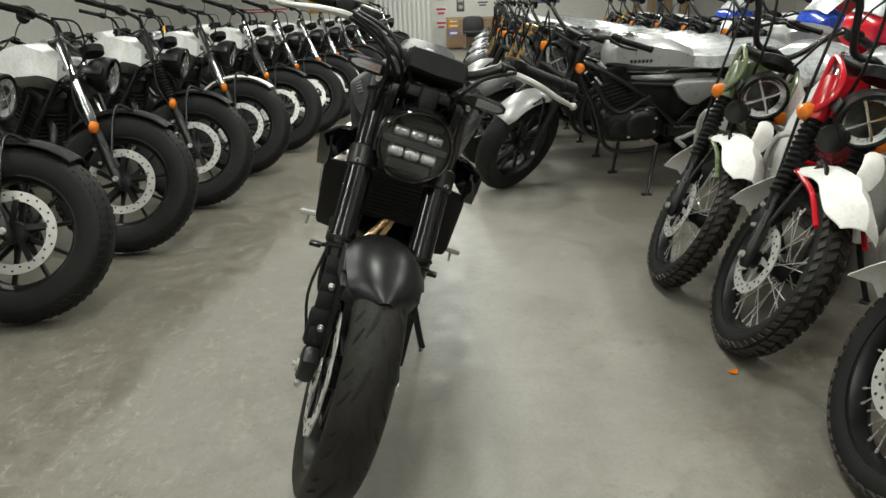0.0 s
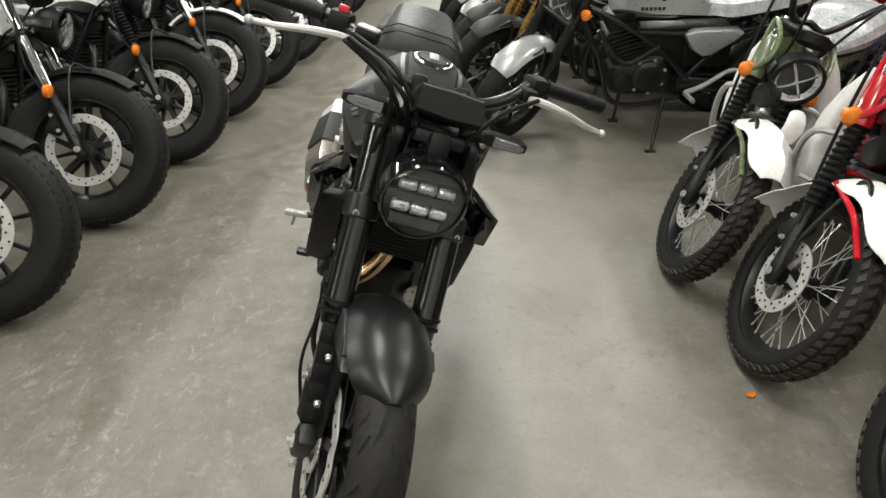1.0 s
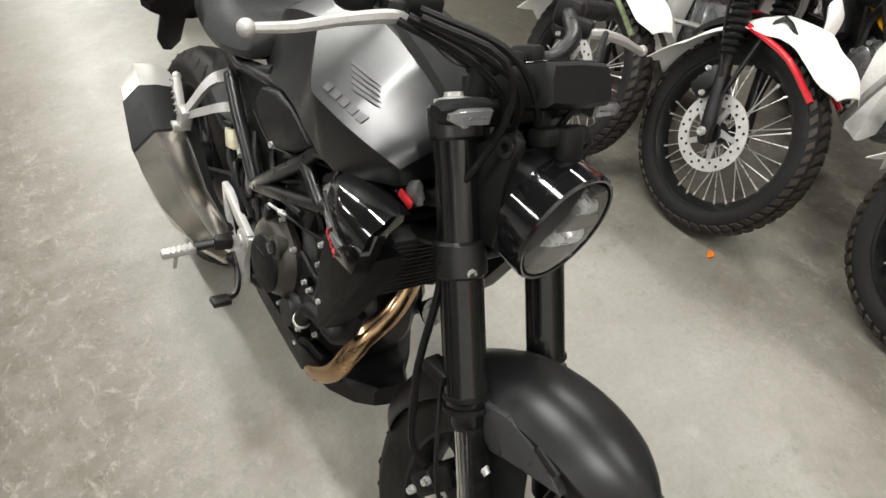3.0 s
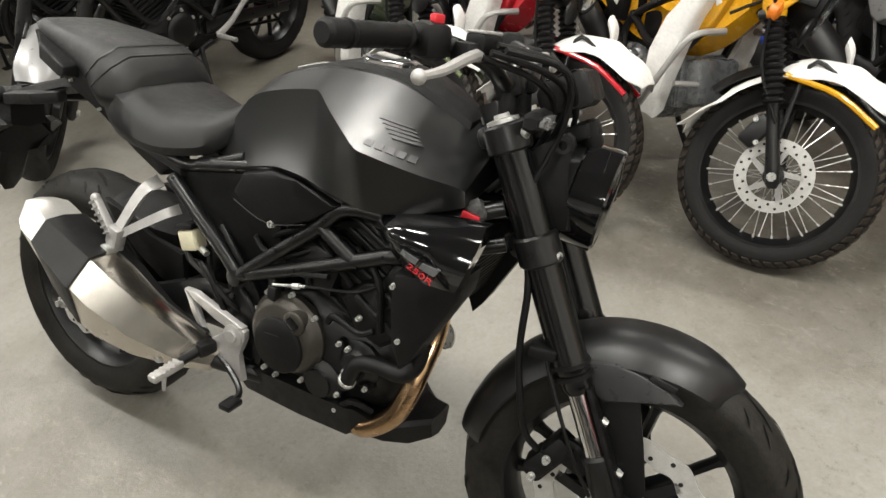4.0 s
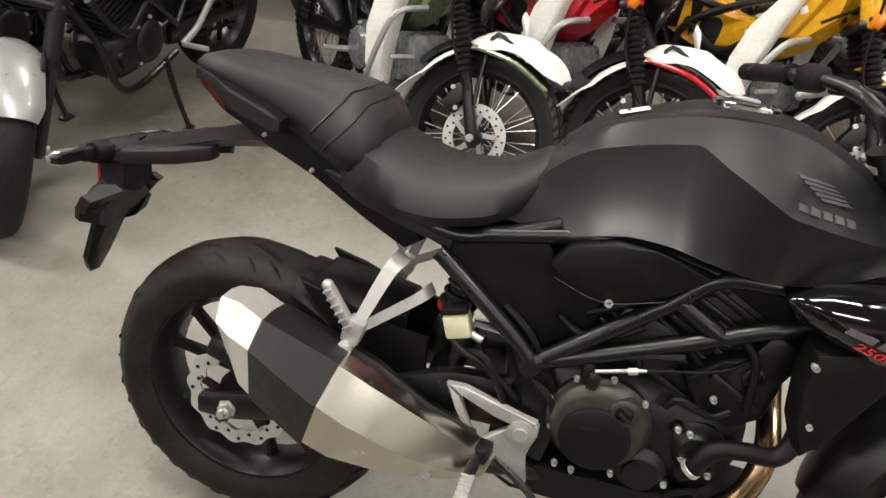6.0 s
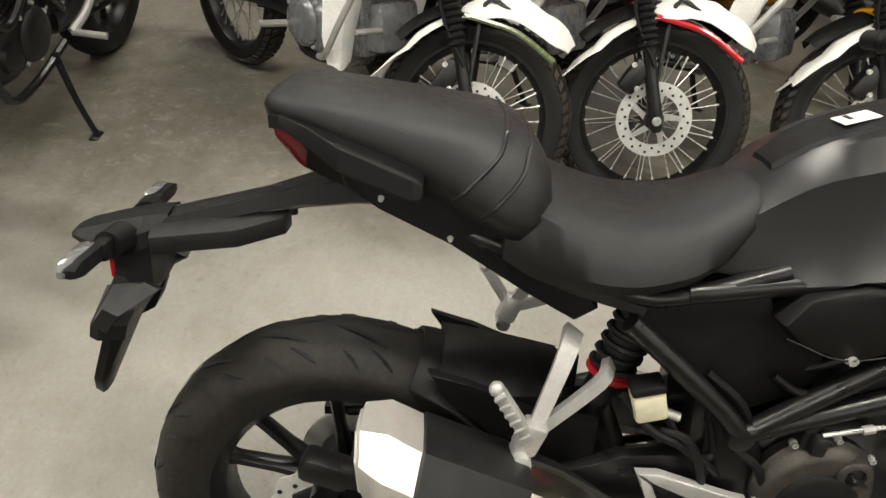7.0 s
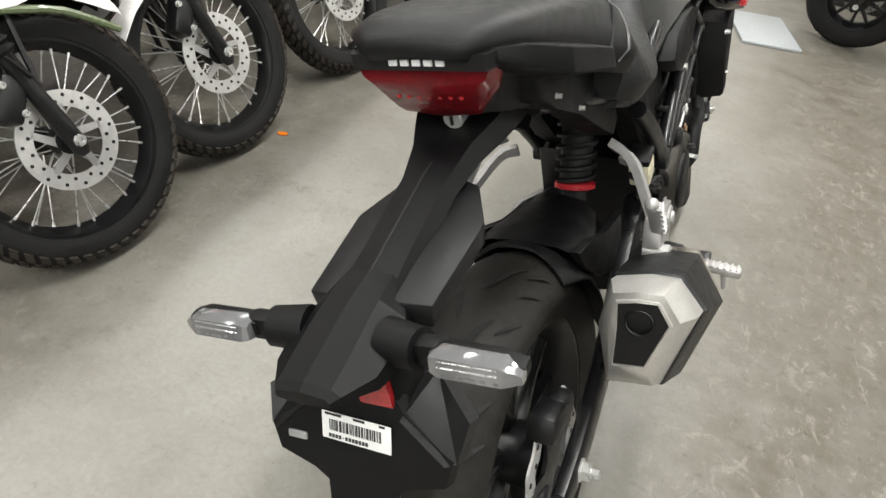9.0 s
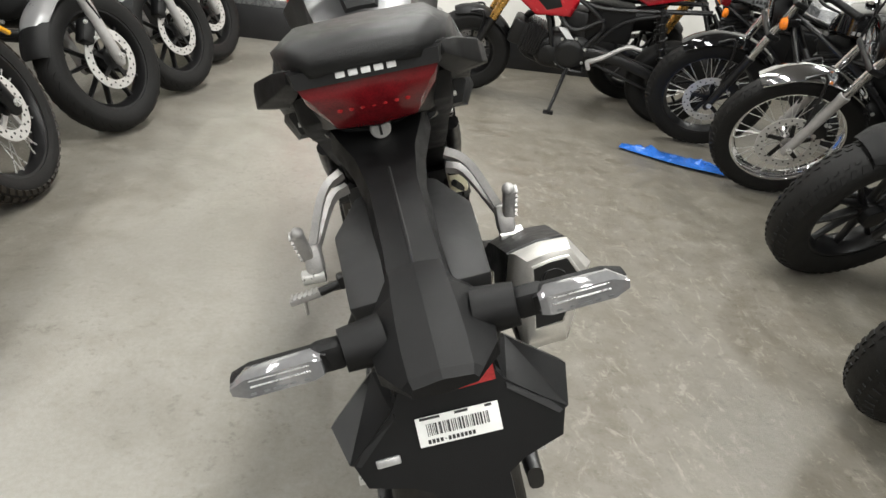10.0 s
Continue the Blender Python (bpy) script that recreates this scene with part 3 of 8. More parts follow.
def hero_motorcycle():
    H = thing("motorcycle", HERO, "satin black naked motorcycle leaning on its sidestand, front wheel turned", "motorcycle")
    FA, RA = Vector((0, 0, 0.293)), Vector((0, 1.357, 0.304))
    rake = radians(24.7)
    ax = Vector((0, math.sin(rake), math.cos(rake)))
    p0 = Vector((0, -0.093, 0))
    S = Matrix.Translation(p0) @ Matrix.Rotation(radians(STEER), 4, ax) @ Matrix.Translation(-p0)

    def st(name, bm, material, label="", sharp=38):
        ob = part(name, bm, material, H, label, sharp)
        ob.matrix_basis = S
        return ob

    def leg(x, z, fwd=0.0):
        """A point on a fork leg at that height, moved forwards."""
        return Vector((x, (z - 0.293) * math.tan(rake) - fwd, z))

    # front wheel
    bm = rim_ring(B(), FA, 0.219, 0.088)
    turned(bm, [(0, 0.02), (0.004, 0.036), (0.05, 0.04), (0.07, 0.034), (0.12, 0.036), (0.124, 0.02)], FA + Vector((-0.062, 0, 0)), FA + Vector((1, 0, 0)))
    fw = st("front_wheel", bm, M_RIM, "black cast alloy wheel")
    cast_spoke_set(fw, FA, 0.035, 0.2, 5, 0.02, 0.26, 0.026, M_RIM, 0.2)
    tyre(fw, FA, 0.293, 0.112, 0.213, M_TYRE)
    tagged(part("tread_groove_shade", road_tread(FA, 0.293, 0.112, 15, 0.0045), M_GROOVE_SHADE, fw), kind="stuff")
    d = brake_disc(H, FA, 0.148, 0.112, -0.058)
    d.matrix_basis = S
    bm = star(FA, -0.057, 0.034, 0.118, 6)
    st("disc_carrier", bm, M_RIM)
    bm = B()
    lathe(bm, [(0.038, -0.071), (0.038, -0.067), (0.058, -0.067), (0.058, -0.071)], FA, 48)
    st("sensor_ring", bm, M_BOLT)
    # caliper behind the right fork leg
    bm = B()
    box(bm, (-0.064, 0.13, 0.365), (0.052, 0.04, 0.1), (34, 0, 0), 0.01)
    box(bm, (-0.072, 0.142, 0.355), (0.046, 0.04, 0.05), (34, 0, 0), 0.01)
    box(bm, (-0.074, 0.085, 0.38), (0.012, 0.06, 0.05), (24, 0, 0), 0.004)
    cal = st("brake_caliper", bm, M_PLASTIC, "black brake caliper")
    bolts("caliper_bolt", [((-0.1, 0.143 - (z - 0.35) * 0.5, z), (-1, 0, 0)) for z in (0.335, 0.375)], cal, 0.006)
    # fork
    HX = 0.092
    for s in (-1, 1):
        x = s * HX
        bm = B()
        turned(bm, [(0, 0.024), (0.012, 0.0275), (0.03, 0.0275), (0.034, 0.03), (0.052, 0.0315), (0.056, 0.0305), (0.24, 0.0305), (0.44, 0.029), (0.445, 0.022)], leg(x, 0.515), leg(x, 0.9))
        f = st("fork_leg", bm, M_FORK, "black upside-down fork leg")
        bm = turned(B(), [(0, 0.0195), (0.2, 0.0195)], leg(x, 0.37), leg(x, 0.9))
        part("stanchion", bm, M_CHROME, f)
        bm = B()
        turned(bm, [(0, 0.02), (0.01, 0.0265), (0.08, 0.0255), (0.085, 0.021)], leg(x, 0.335), leg(x, 0.9))
        box(bm, (x, 0.0, 0.3), (0.04, 0.055, 0.085), (24, 0, 0), 0.012)
        part("fork_foot", bm, M_ENGINE, f)
        bm = B()
        for z in (0.538, 0.556):
            turned(bm, [(0, 0.0305), (0.001, 0.0335), (0.007, 0.0335), (0.008, 0.0305)], leg(x, z), leg(x, 0.95), 20)
        part("fork_ring", bm, M_PLASTIC, f)
        bm = B()
        turned(bm, [(0, 0.026), (0.006, 0.026), (0.008, 0.013), (0.014, 0.012)], leg(x, 0.918), leg(x, 1.2), 16)
        part("fork_cap", bm, M_BOLT, f)
    bm = B()
    turned(bm, [(0, 0.006), (0.03, 0.006)], FA + Vector((-0.125, 0, 0)), FA)
    turned(bm, [(0, 0.014), (0.012, 0.014), (0.012, 0.02), (0.235, 0.02), (0.235, 0.012)], FA + Vector((-0.118, 0, 0)), FA)
    st("front_axle", bm, M_BOLT)
    bolts("clamp_bolt", [(FA + Vector((-0.105, -0.03, -0.03)), (-0.3, -1, 0)), ((-0.104, 0.172, 0.734), (-0.3, -1, -0.1)), ((0.104, 0.172, 0.734), (0.3, -1, -0.1)),
                         ((-0.108, 0.25, 0.91), (-0.4, -1, -0.1)), ((0.108, 0.25, 0.91), (0.4, -1, -0.1))], H, 0.007, base=S)
    for z, t in ((0.735, 0.05), (0.897, 0.045)):
        bm = B()
        for x in (-HX, HX):
            turned(bm, [(-t / 2, 0.032), (-t / 2 + 0.004, 0.036), (t / 2 - 0.004, 0.036), (t / 2, 0.032)], leg(x, z), leg(x, 2), 24)
        box(bm, leg(0, z) + Vector((0, 0.02, 0)), (0.17, 0.07, t * 0.8), (-24.7, 0, 0), 0.012)
        st("triple_clamp", bm, M_FRAME)
    bm = rod(B(), leg(0, 0.72) + Vector((0, 0.038, 0.02)), leg(0, 0.92) + Vector((0, 0.038, 0.02)), 0.032)
    part("steering_head", bm, M_FRAME, H)
    # guards at the fork feet
    for s in (-1, 1):
        bm = plate(B(), [(0.077, 0.512), (0.08, 0.46), (0.05, 0.38), (0.018, 0.319), (-0.02, 0.322), (-0.037, 0.349), (-0.018, 0.43), (0.005, 0.517)], s * 0.068, s * 0.076, 0.003)
        st("fork_guard", bm, M_PLASTIC)
        bm = B()
        for k in range(5):
            z = 0.365 + 0.036 * k
            box(bm, leg(s * 0.088, z, 0.024), (0.05, 0.008, 0.043), (-24.7, 0, 0), 0.002)
        sg = st("stanchion_guard", bm, M_PLASTIC)
        bolts("guard_bolt", [(leg(s * 0.088, z, 0.029), (0, -1, -0.4)) for z in (0.385, 0.47)], sg, 0.006)
    # front mudguard
    secs = [(9, 0.312, 0.62), (16, 0.314, 0.82), (35, 0.316, 0.9), (55, 0.32, 0.96), (72, 0.325, 1.0), (90, 0.322, 1.02), (104, 0.317, 0.96), (112, 0.311, 0.8), (117, 0.306, 0.55), (119.5, 0.303, 0.3)]
    bm = arch(B(), FA, secs, 0.083, 0.004, 0.045, 13)
    fd = st("front_mudguard", bm, M_FENDER, "satin graphite front mudguard", 30)
    for s in (-1, 1):
        bm = plate(B(), [(0.101, 0.563), (0.052, 0.573), (0.01, 0.566), (-0.034, 0.55), (-0.06, 0.53), (-0.02, 0.524), (0.02, 0.515), (0.06, 0.5), (0.09, 0.52)], s * 0.07, s * 0.087, 0.004, 0.97)
        part("mudguard_stay", bm, M_STAY, fd)
        bm = plate(B(), [(-0.045, 0.558), (-0.005, 0.571), (0.0, 0.563), (-0.04, 0.55)], s * 0.08, s * 0.0885, 0.001)
        part("vent_slot", bm, M_DARK, fd)
    # brake hose down the right leg
    bm = tube(B(), [(-0.1, 0.24, 0.8), (-0.11, 0.208, 0.686), (-0.11, 0.205, 0.588), (-0.11, 0.199, 0.527), (-0.106, 0.176, 0.426), (-0.09, 0.15, 0.385)], 0.006, 8)
    st("brake_hose", bm, M_PLASTIC)
    bm = tube(B(), [(-0.1, 0.17, 0.58), (-0.12, 0.13, 0.5), (-0.13, 0.09, 0.42), (-0.11, 0.05, 0.34)], 0.0035, 8)
    st("sensor_cable", bm, M_PLASTIC)
    bm = B()
    box(bm, (-0.11, 0.165, 0.575), (0.03, 0.045, 0.02), (0, 0, 0), 0.004)
    st("hose_clip", bm, M_PLASTIC)

    # headlight
    hc, hd = Vector((0, 0.118, 0.812)), Vector((0, -1, -0.16)).normalized()

    bm = turned(B(), [(-0.05, 0.088), (-0.045, 0.094), (0.0, 0.096), (0.014, 0.0955), (0.018, 0.092), (0.017, 0.0885), (-0.02, 0.084), (-0.03, 0.06), (-0.032, 0.001)], hc, hc + hd, 40)
    hl = st("headlight", bm, M_GLOSS, "round gloss black headlight with split LED bars")
    hl.matrix_basis = S @ Matrix.Translation(hc + Vector((0, 0.016, -0.002))) @ Matrix.Scale(0.89, 4) @ Matrix.Translation(-hc)
    part("headlight_back", turned(B(), [(-0.11, 0.045), (-0.1, 0.068), (-0.08, 0.08), (-0.045, 0.09), (-0.04, 0.001)], hc, hc + hd, 32), M_GREYPLASTIC, hl)
    bm = turned(B(), [(0.012, 0.087), (0.016, 0.084), (0.022, 0.05), (0.024, 0.001)], hc, hc + hd, 40)
    part("headlight_lens", bm, M_LENS, hl).visible_shadow = False
    up = Vector((0, -0.16, 1)).normalized()
    for z, w, hgt in ((0.027, 0.126, 0.022), (-0.024, 0.126, 0.028)):
        for k in (-1, 0, 1):
            bm = B()
            q = hc + up * z + Vector((k * w / 3, 0, 0)) - hd * 0.003
            loops = []
            for a, f in ((-1, 0.75), (-0.8, 1), (0.8, 1), (1, 0.75)):
                loops.append([q + Vector((a * w / 6.8, 0, 0)) + up * (f * hgt * 0.5 * math.sin(t)) + hd * (f * 0.012 * math.cos(t)) for t in [radians(-90 + 22.5 * m) for m in range(9)]])
            rings(bm, loops)
            part("led_cup", bm, M_LED if z < 0 else M_LEDDIM, hl)
    bm = B()
    box(bm, hc + up * 0.003 + hd * 0.004, (0.16, 0.008, 0.016), (-9, 0, 0), 0.002)
    box(bm, hc + up * 0.058 - hd * 0.002, (0.11, 0.008, 0.016), (-9, 0, 0), 0.002)
    box(bm, hc + up * -0.058 - hd * 0.002, (0.11, 0.008, 0.024), (-9, 0, 0), 0.002)
    part("light_divider", bm, M_DARK, hl)
    bm = B()
    lathe(bm, [(0.086, -0.004), (0.094, -0.002), (0.096, 0.006), (0.09, 0.012)], (0, 0, 0), 20, 40, 140, True, Matrix.Translation(hc) @ Matrix.Rotation(radians(-90), 4, "Z").to_4x4())
    part("light_brow", bm, M_GLOSS, hl)
    for s in (-1, 1):
        bm = plate(B(), [(0.176, 0.9), (0.18, 0.912), (0.19, 0.918), (0.202, 0.914), (0.226, 0.894), (0.25, 0.878), (0.248, 0.862), (0.22, 0.852), (0.211, 0.82), (0.205, 0.772), (0.19, 0.764), (0.162, 0.768), (0.168, 0.8), (0.184, 0.85), (0.18, 0.885)], s * 0.068, s * 0.083, 0.005)
        b = st("headlight_bracket", bm, M_PLASTIC)
        bm = B()
        turned(bm, [(0, 0.013), (0.004, 0.013), (0.004, 0.007), (-0.006, 0.006)], (s * 0.083, 0.194, 0.898), (s, 0.194, 0.898), 16)
        part("bracket_eye", bm, M_DARK, b)
    bm = B()
    box(bm, (0, 0.165, 0.91), (0.044, 0.03, 0.05), (-20, 0, 0), 0.01)
    box(bm, (0, 0.18, 0.915), (0.1, 0.03, 0.025), (-20, 0, 0), 0.006)
    st("meter_bracket", bm, M_PLASTIC)
    # instrument
    bm = B()
    halves(bm, [(-0.045, [(0, 0.028), (0.066, 0.026), (0.074, 0.01), (0.072, -0.018), (0, -0.022)]),
                (-0.035, [(0, 0.034), (0.072, 0.032), (0.08, 0.014), (0.076, -0.024), (0, -0.028)]),
                (0.03, [(0, 0.034), (0.07, 0.032), (0.076, 0.014), (0.07, -0.02), (0, -0.026)]),
                (0.045, [(0, 0.02), (0.06, 0.018), (0.064, 0.006), (0.06, -0.012), (0, -0.016)])])
    bm.transform(pose(0, 0.208, 0.966, -26, 0, 0) @ Matrix.Diagonal((0.86, 0.92, 0.95, 1)))
    mt = st("instrument", bm, M_PLASTIC, "black box-shaped instrument")
    bm = box(B(), (0, 0, 0), (0.1, 0.048, 0.004), (0, 0, 0), 0.002)
    bm.transform(pose(0, 0.22, 0.9965, -26, 0, 0))
    part("display", bm, M_GLOSS, mt)

    # turn signals of the front
    for s in (-1, 1):
        bm = rod(B(), (s * 0.05, 0.235, 0.925), (s * 0.11, 0.228, 0.932), 0.011, 0.012, 12)
        sg = st("turn_signal", bm, M_PLASTIC, "black stalk turn signal with clear lens")
        bm = B()
        halves(bm, [(-0.05, [(0, 0.008), (0.009, 0.006), (0.009, -0.006), (0, -0.008)]), (-0.036, [(0, 0.015), (0.013, 0.01), (0.013, -0.01), (0, -0.015)]),
                    (0.028, [(0, 0.017), (0.014, 0.012), (0.014, -0.012), (0, -0.017)]), (0.042, [(0, 0.01), (0.009, 0.007), (0.009, -0.007), (0, -0.01)])])
        bm.transform(pose(s * 0.138, 0.226, 0.934, 0, 0, 90 * s))
        part("signal_body", bm, M_PLASTIC, sg)
        bm = B()
        halves(bm, [(-0.042, [(0, 0.004), (0.006, 0.003), (0.006, -0.003), (0, -0.004)]), (-0.028, [(0, 0.0105), (0.01, 0.008), (0.01, -0.008), (0, -0.0105)]), (0.024, [(0, 0.0115), (0.01, 0.009), (0.01, -0.009), (0, -0.0115)])])
        bm.transform(pose(s * 0.138, 0.216, 0.934, 0, 0, 90 * s))
        ln = part("signal_lens", bm, M_CLEAR, sg)
        for k in range(5):
            part("led", box(B(), (s * (0.122 + 0.009 * k), 0.2055, 0.934), (0.006, 0.002, 0.003), (0, 0, 0), 0.0008), M_GREYPAINT, ln)

    # handlebar
    side = [(0.0, 0.3, 0.972), (0.06, 0.3, 0.972), (0.1, 0.297, 0.978), (0.15, 0.31, 1.005), (0.19, 0.355, 1.024), (0.235, 0.393, 1.028), (0.365, 0.418, 1.025)]
    bm = tube(B(), [(-x, y, z) for x, y, z in side[::-1]] + side[1:], 0.0125, 12, 5)
    hb = st("handlebar", bm, M_FRAME)
    bm = B()
    for x in (-0.045, 0.045):
        box(bm, (x, 0.3, 0.972), (0.03, 0.045, 0.042), (-20, 0, 0), 0.008)
        rod(bm, (x, 0.29, 0.9), (x, 0.3, 0.97), 0.016)
    part("bar_clamp", bm, M_PLASTIC, hb)
    for s in (-1, 1):
        a, b = Vector((s * 0.245, 0.396, 1.028)), Vector((s * 0.365, 0.418, 1.025))
        d = (b - a).normalized()
        bm = turned(B(), [(0, 0.02), (0.004, 0.02)] + [q for i in range(11) for q in ((0.006 + i * 0.0105, 0.0165), (0.012 + i * 0.0105, 0.0155))] + [(0.121, 0.018), (0.125, 0.018), (0.127, 0.015)], a, b, 16)
        part("grip", bm, M_PLASTIC, hb)
        bm = turned(B(), [(0, 0.012), (0.004, 0.017), (0.034, 0.017), (0.04, 0.012)], b + d * 0.004, b + d, 16)
        part("bar_end", bm, M_PLASTIC, hb)
        bm = box(B(), (s * 0.213, 0.373, 1.026), (0.05, 0.046, 0.05), (0, 0, s * 25), 0.014)
        sw = part("switch_housing", bm, M_PLASTIC, hb)
        bm = B()
        tube(bm, [(s * 0.185, 0.31, 1.012), (s * 0.22, 0.305, 1.014), (s * 0.275, 0.303, 1.008), (s * 0.33, 0.308, 0.996), (s * 0.37, 0.317, 0.99)], [0.008, 0.0085, 0.0075, 0.0065, 0.0055], 8)
        bmesh.ops.create_uvsphere(bm, u_segments=12, v_segments=8, radius=0.0095, matrix=pose(s * 0.377, 0.318, 0.989))
        part("lever", bm, M_ALU, hb, "bright alloy lever")
        bm = box(B(), (s * 0.185, 0.328, 1.016), (0.036, 0.04, 0.028), (0, 0, s * 25), 0.007)
        part("lever_perch", bm, M_PLASTIC, hb)
    bm = box(B(), (-0.165, 0.312, 1.03), (0.045, 0.036, 0.026), (0, 0, -20), 0.006)
    part("brake_reservoir", bm, M_PLASTIC, hb)
    bm = box(B(), (-0.165, 0.312, 1.0445), (0.042, 0.033, 0.005), (0, 0, -20), 0.002)
    part("reservoir_lid", bm, M_ALU, hb)
    bm = box(B(), (-0.215, 0.365, 1.054), (0.02, 0.012, 0.014), (0, 0, -20), 0.003)
    part("stop_switch", bm, M_RED, hb, "red engine stop switch")
    # cables from the bar to the head
    cab = [[(-0.2, 0.29, 1.02), (-0.135, 0.225, 1.0), (-0.08, 0.2, 0.965), (-0.05, 0.225, 0.89), (-0.04, 0.3, 0.8)],
           [(-0.205, 0.3, 1.012), (-0.14, 0.24, 0.99), (-0.09, 0.215, 0.95), (-0.06, 0.24, 0.88), (-0.05, 0.31, 0.8)],
           [(-0.19, 0.285, 1.03), (-0.12, 0.215, 1.015), (-0.07, 0.19, 0.97), (-0.03, 0.2, 0.9), (-0.03, 0.28, 0.8)],
           [(0.2, 0.29, 1.02), (0.12, 0.24, 0.985), (0.08, 0.22, 0.94), (0.04, 0.24, 0.86), (0.04, 0.31, 0.78)],
           [(-0.2, 0.27, 1.025), (-0.13, 0.2, 1.005), (-0.1, 0.195, 0.93), (-0.105, 0.24, 0.8)]]
    for c in cab:
        st("control_cable", tube(B(), c, 0.0048, 8), M_PLASTIC)
    bm = B()
    turned(bm, [(0, 0.021), (0.012, 0.021), (0.014, 0.012), (0.015, 0.001)], leg(0, 0.895) + Vector((0, 0.05, 0.012)), leg(0, 1.2) + Vector((0, 0.05, 0)), 20)
    st("ignition_lock", bm, M_ALU)

    # tank
    secs = [(0.885, [(0, 0.8), (0.045, 0.798), (0.066, 0.79), (0.078, 0.775), (0.075, 0.762)]),
            (0.83, [(0, 0.856), (0.048, 0.852), (0.078, 0.838), (0.084, 0.805), (0.09, 0.76)]),
            (0.78, [(0, 0.903), (0.054, 0.899), (0.094, 0.882), (0.095, 0.812), (0.112, 0.76)]),
            (0.74, [(0, 0.93), (0.06, 0.926), (0.103, 0.902), (0.103, 0.826), (0.124, 0.77)]),
            (0.68, [(0, 0.952), (0.066, 0.947), (0.109, 0.917), (0.11, 0.834), (0.131, 0.782)]),
            (0.62, [(0, 0.967), (0.07, 0.96), (0.113, 0.926), (0.116, 0.838), (0.137, 0.778)]),
            (0.6, [(0, 0.97), (0.071, 0.962), (0.117, 0.925), (0.121, 0.838), (0.139, 0.774)]),
            (0.57, [(0, 0.971), (0.073, 0.963), (0.135, 0.907), (0.134, 0.834), (0.142, 0.766)]),
            (0.52, [(0, 0.971), (0.073, 0.962), (0.162, 0.88), (0.155, 0.828), (0.146, 0.756)]),
            (0.484, [(0, 0.967), (0.071, 0.957), (0.178, 0.86), (0.171, 0.822), (0.152, 0.752)]),
            (0.46, [(0, 0.96), (0.067, 0.95), (0.175, 0.853), (0.168, 0.817), (0.15, 0.752)]),
            (0.42, [(0, 0.943), (0.059, 0.932), (0.166, 0.843), (0.159, 0.81), (0.145, 0.756)]),
            (0.37, [(0, 0.916), (0.049, 0.904), (0.152, 0.832), (0.147, 0.807), (0.134, 0.768)]),
            (0.325, [(0, 0.888), (0.04, 0.875), (0.138, 0.824), (0.134, 0.806), (0.123, 0.782)]),
            (0.31, [(0, 0.872), (0.03, 0.86), (0.124, 0.815), (0.121, 0.803), (0.115, 0.788)])]
    secs = [(y, h + [(0, h[-1][1] + 0.02)]) for y, h in secs]
    tk = part("fuel_tank", halves(B(), secs, 2), M_TANK, H, "satin black faceted fuel tank", 24)
    tank_skin = BVHTree.FromPolygons([v.co.copy() for v in tk.data.vertices], [tuple(p.vertices) for p in tk.data.polygons])
    bm = B()
    halves(bm, [(0.8, [(0, 0.892), (0.026, 0.891), (0.031, 0.884), (0, 0.87)]), (0.74, [(0, 0.934), (0.038, 0.932), (0.044, 0.924), (0, 0.91)]),
                (0.6, [(0, 0.975), (0.054, 0.972), (0.061, 0.962), (0, 0.95)]), (0.5, [(0, 0.975), (0.056, 0.971), (0.063, 0.96), (0, 0.95)]),
                (0.42, [(0, 0.949), (0.05, 0.945), (0.056, 0.932), (0, 0.92)]), (0.35, [(0, 0.909), (0.038, 0.905), (0.044, 0.893), (0, 0.88)])], 3)
    part("tank_cover", bm, M_PLASTIC, tk, "", 30)
    ca, cn = Vector((0, 0.537, 0.975)), Vector((0, -0.06, 1)).normalized()
    bm = turned(B(), [(-0.004, 0.05), (0.005, 0.05), (0.008, 0.046), (0.008, 0.036), (0.005, 0.034), (0.005, 0.001)], ca, ca + cn, 36)
    cp = part("filler_cap", bm, M_CHROME, H, "silver ring filler cap")
    bm = turned(B(), [(0.004, 0.034), (0.008, 0.032), (0.009, 0.001)], ca, ca + cn, 30)
    part("cap_centre", bm, M_GREYPLASTIC, cp)
    bm = box(B(), ca + cn * 0.011 + Vector((0, 0.004, 0)), (0.022, 0.04, 0.006), (7, 0, 0), 0.003)
    part("key_flap", bm, M_ALU, cp)
    # badge marks on the tank flanks, plain shapes laid on the skin
    def on_tank(s, y, z, lift):
        hit, nrm, _, _ = tank_skin.ray_cast(Vector((s * 0.4, y, z)), Vector((-s, 0, 0)))
        return hit + nrm.normalized() * lift * (1 if nrm.x * s > 0 else -1)

    def tank_mark(name, s, q, material):
        rows = [[(q[0][k] + (q[3][k] - q[0][k]) * v, q[1][k] + (q[2][k] - q[1][k]) * v) for k in (0, 1)] for v in (0, 0.5, 1)]
        grid = [[(r[0][0] + (r[0][1] - r[0][0]) * u / 5, r[1][0] + (r[1][1] - r[1][0]) * u / 5) for u in range(6)] for r in rows]
        top = [on_tank(s, y, z, 0.0016) for r in grid for y, z in r]
        bm = B()
        vt = [bm.verts.new(p) for p in top]
        vb = [bm.verts.new(on_tank(s, y, z, -0.001)) for r in grid for y, z in r]
        for i in range(2):
            for j in range(5):
                a = [i * 6 + j, i * 6 + j + 1, i * 6 + j + 7, i * 6 + j + 6]
                bm.faces.new([vt[k] for k in a])
                bm.faces.new([vb[k] for k in a[::-1]])
        edge = [0, 1, 2, 3, 4, 5, 11, 17, 16, 15, 14, 13, 12, 6]
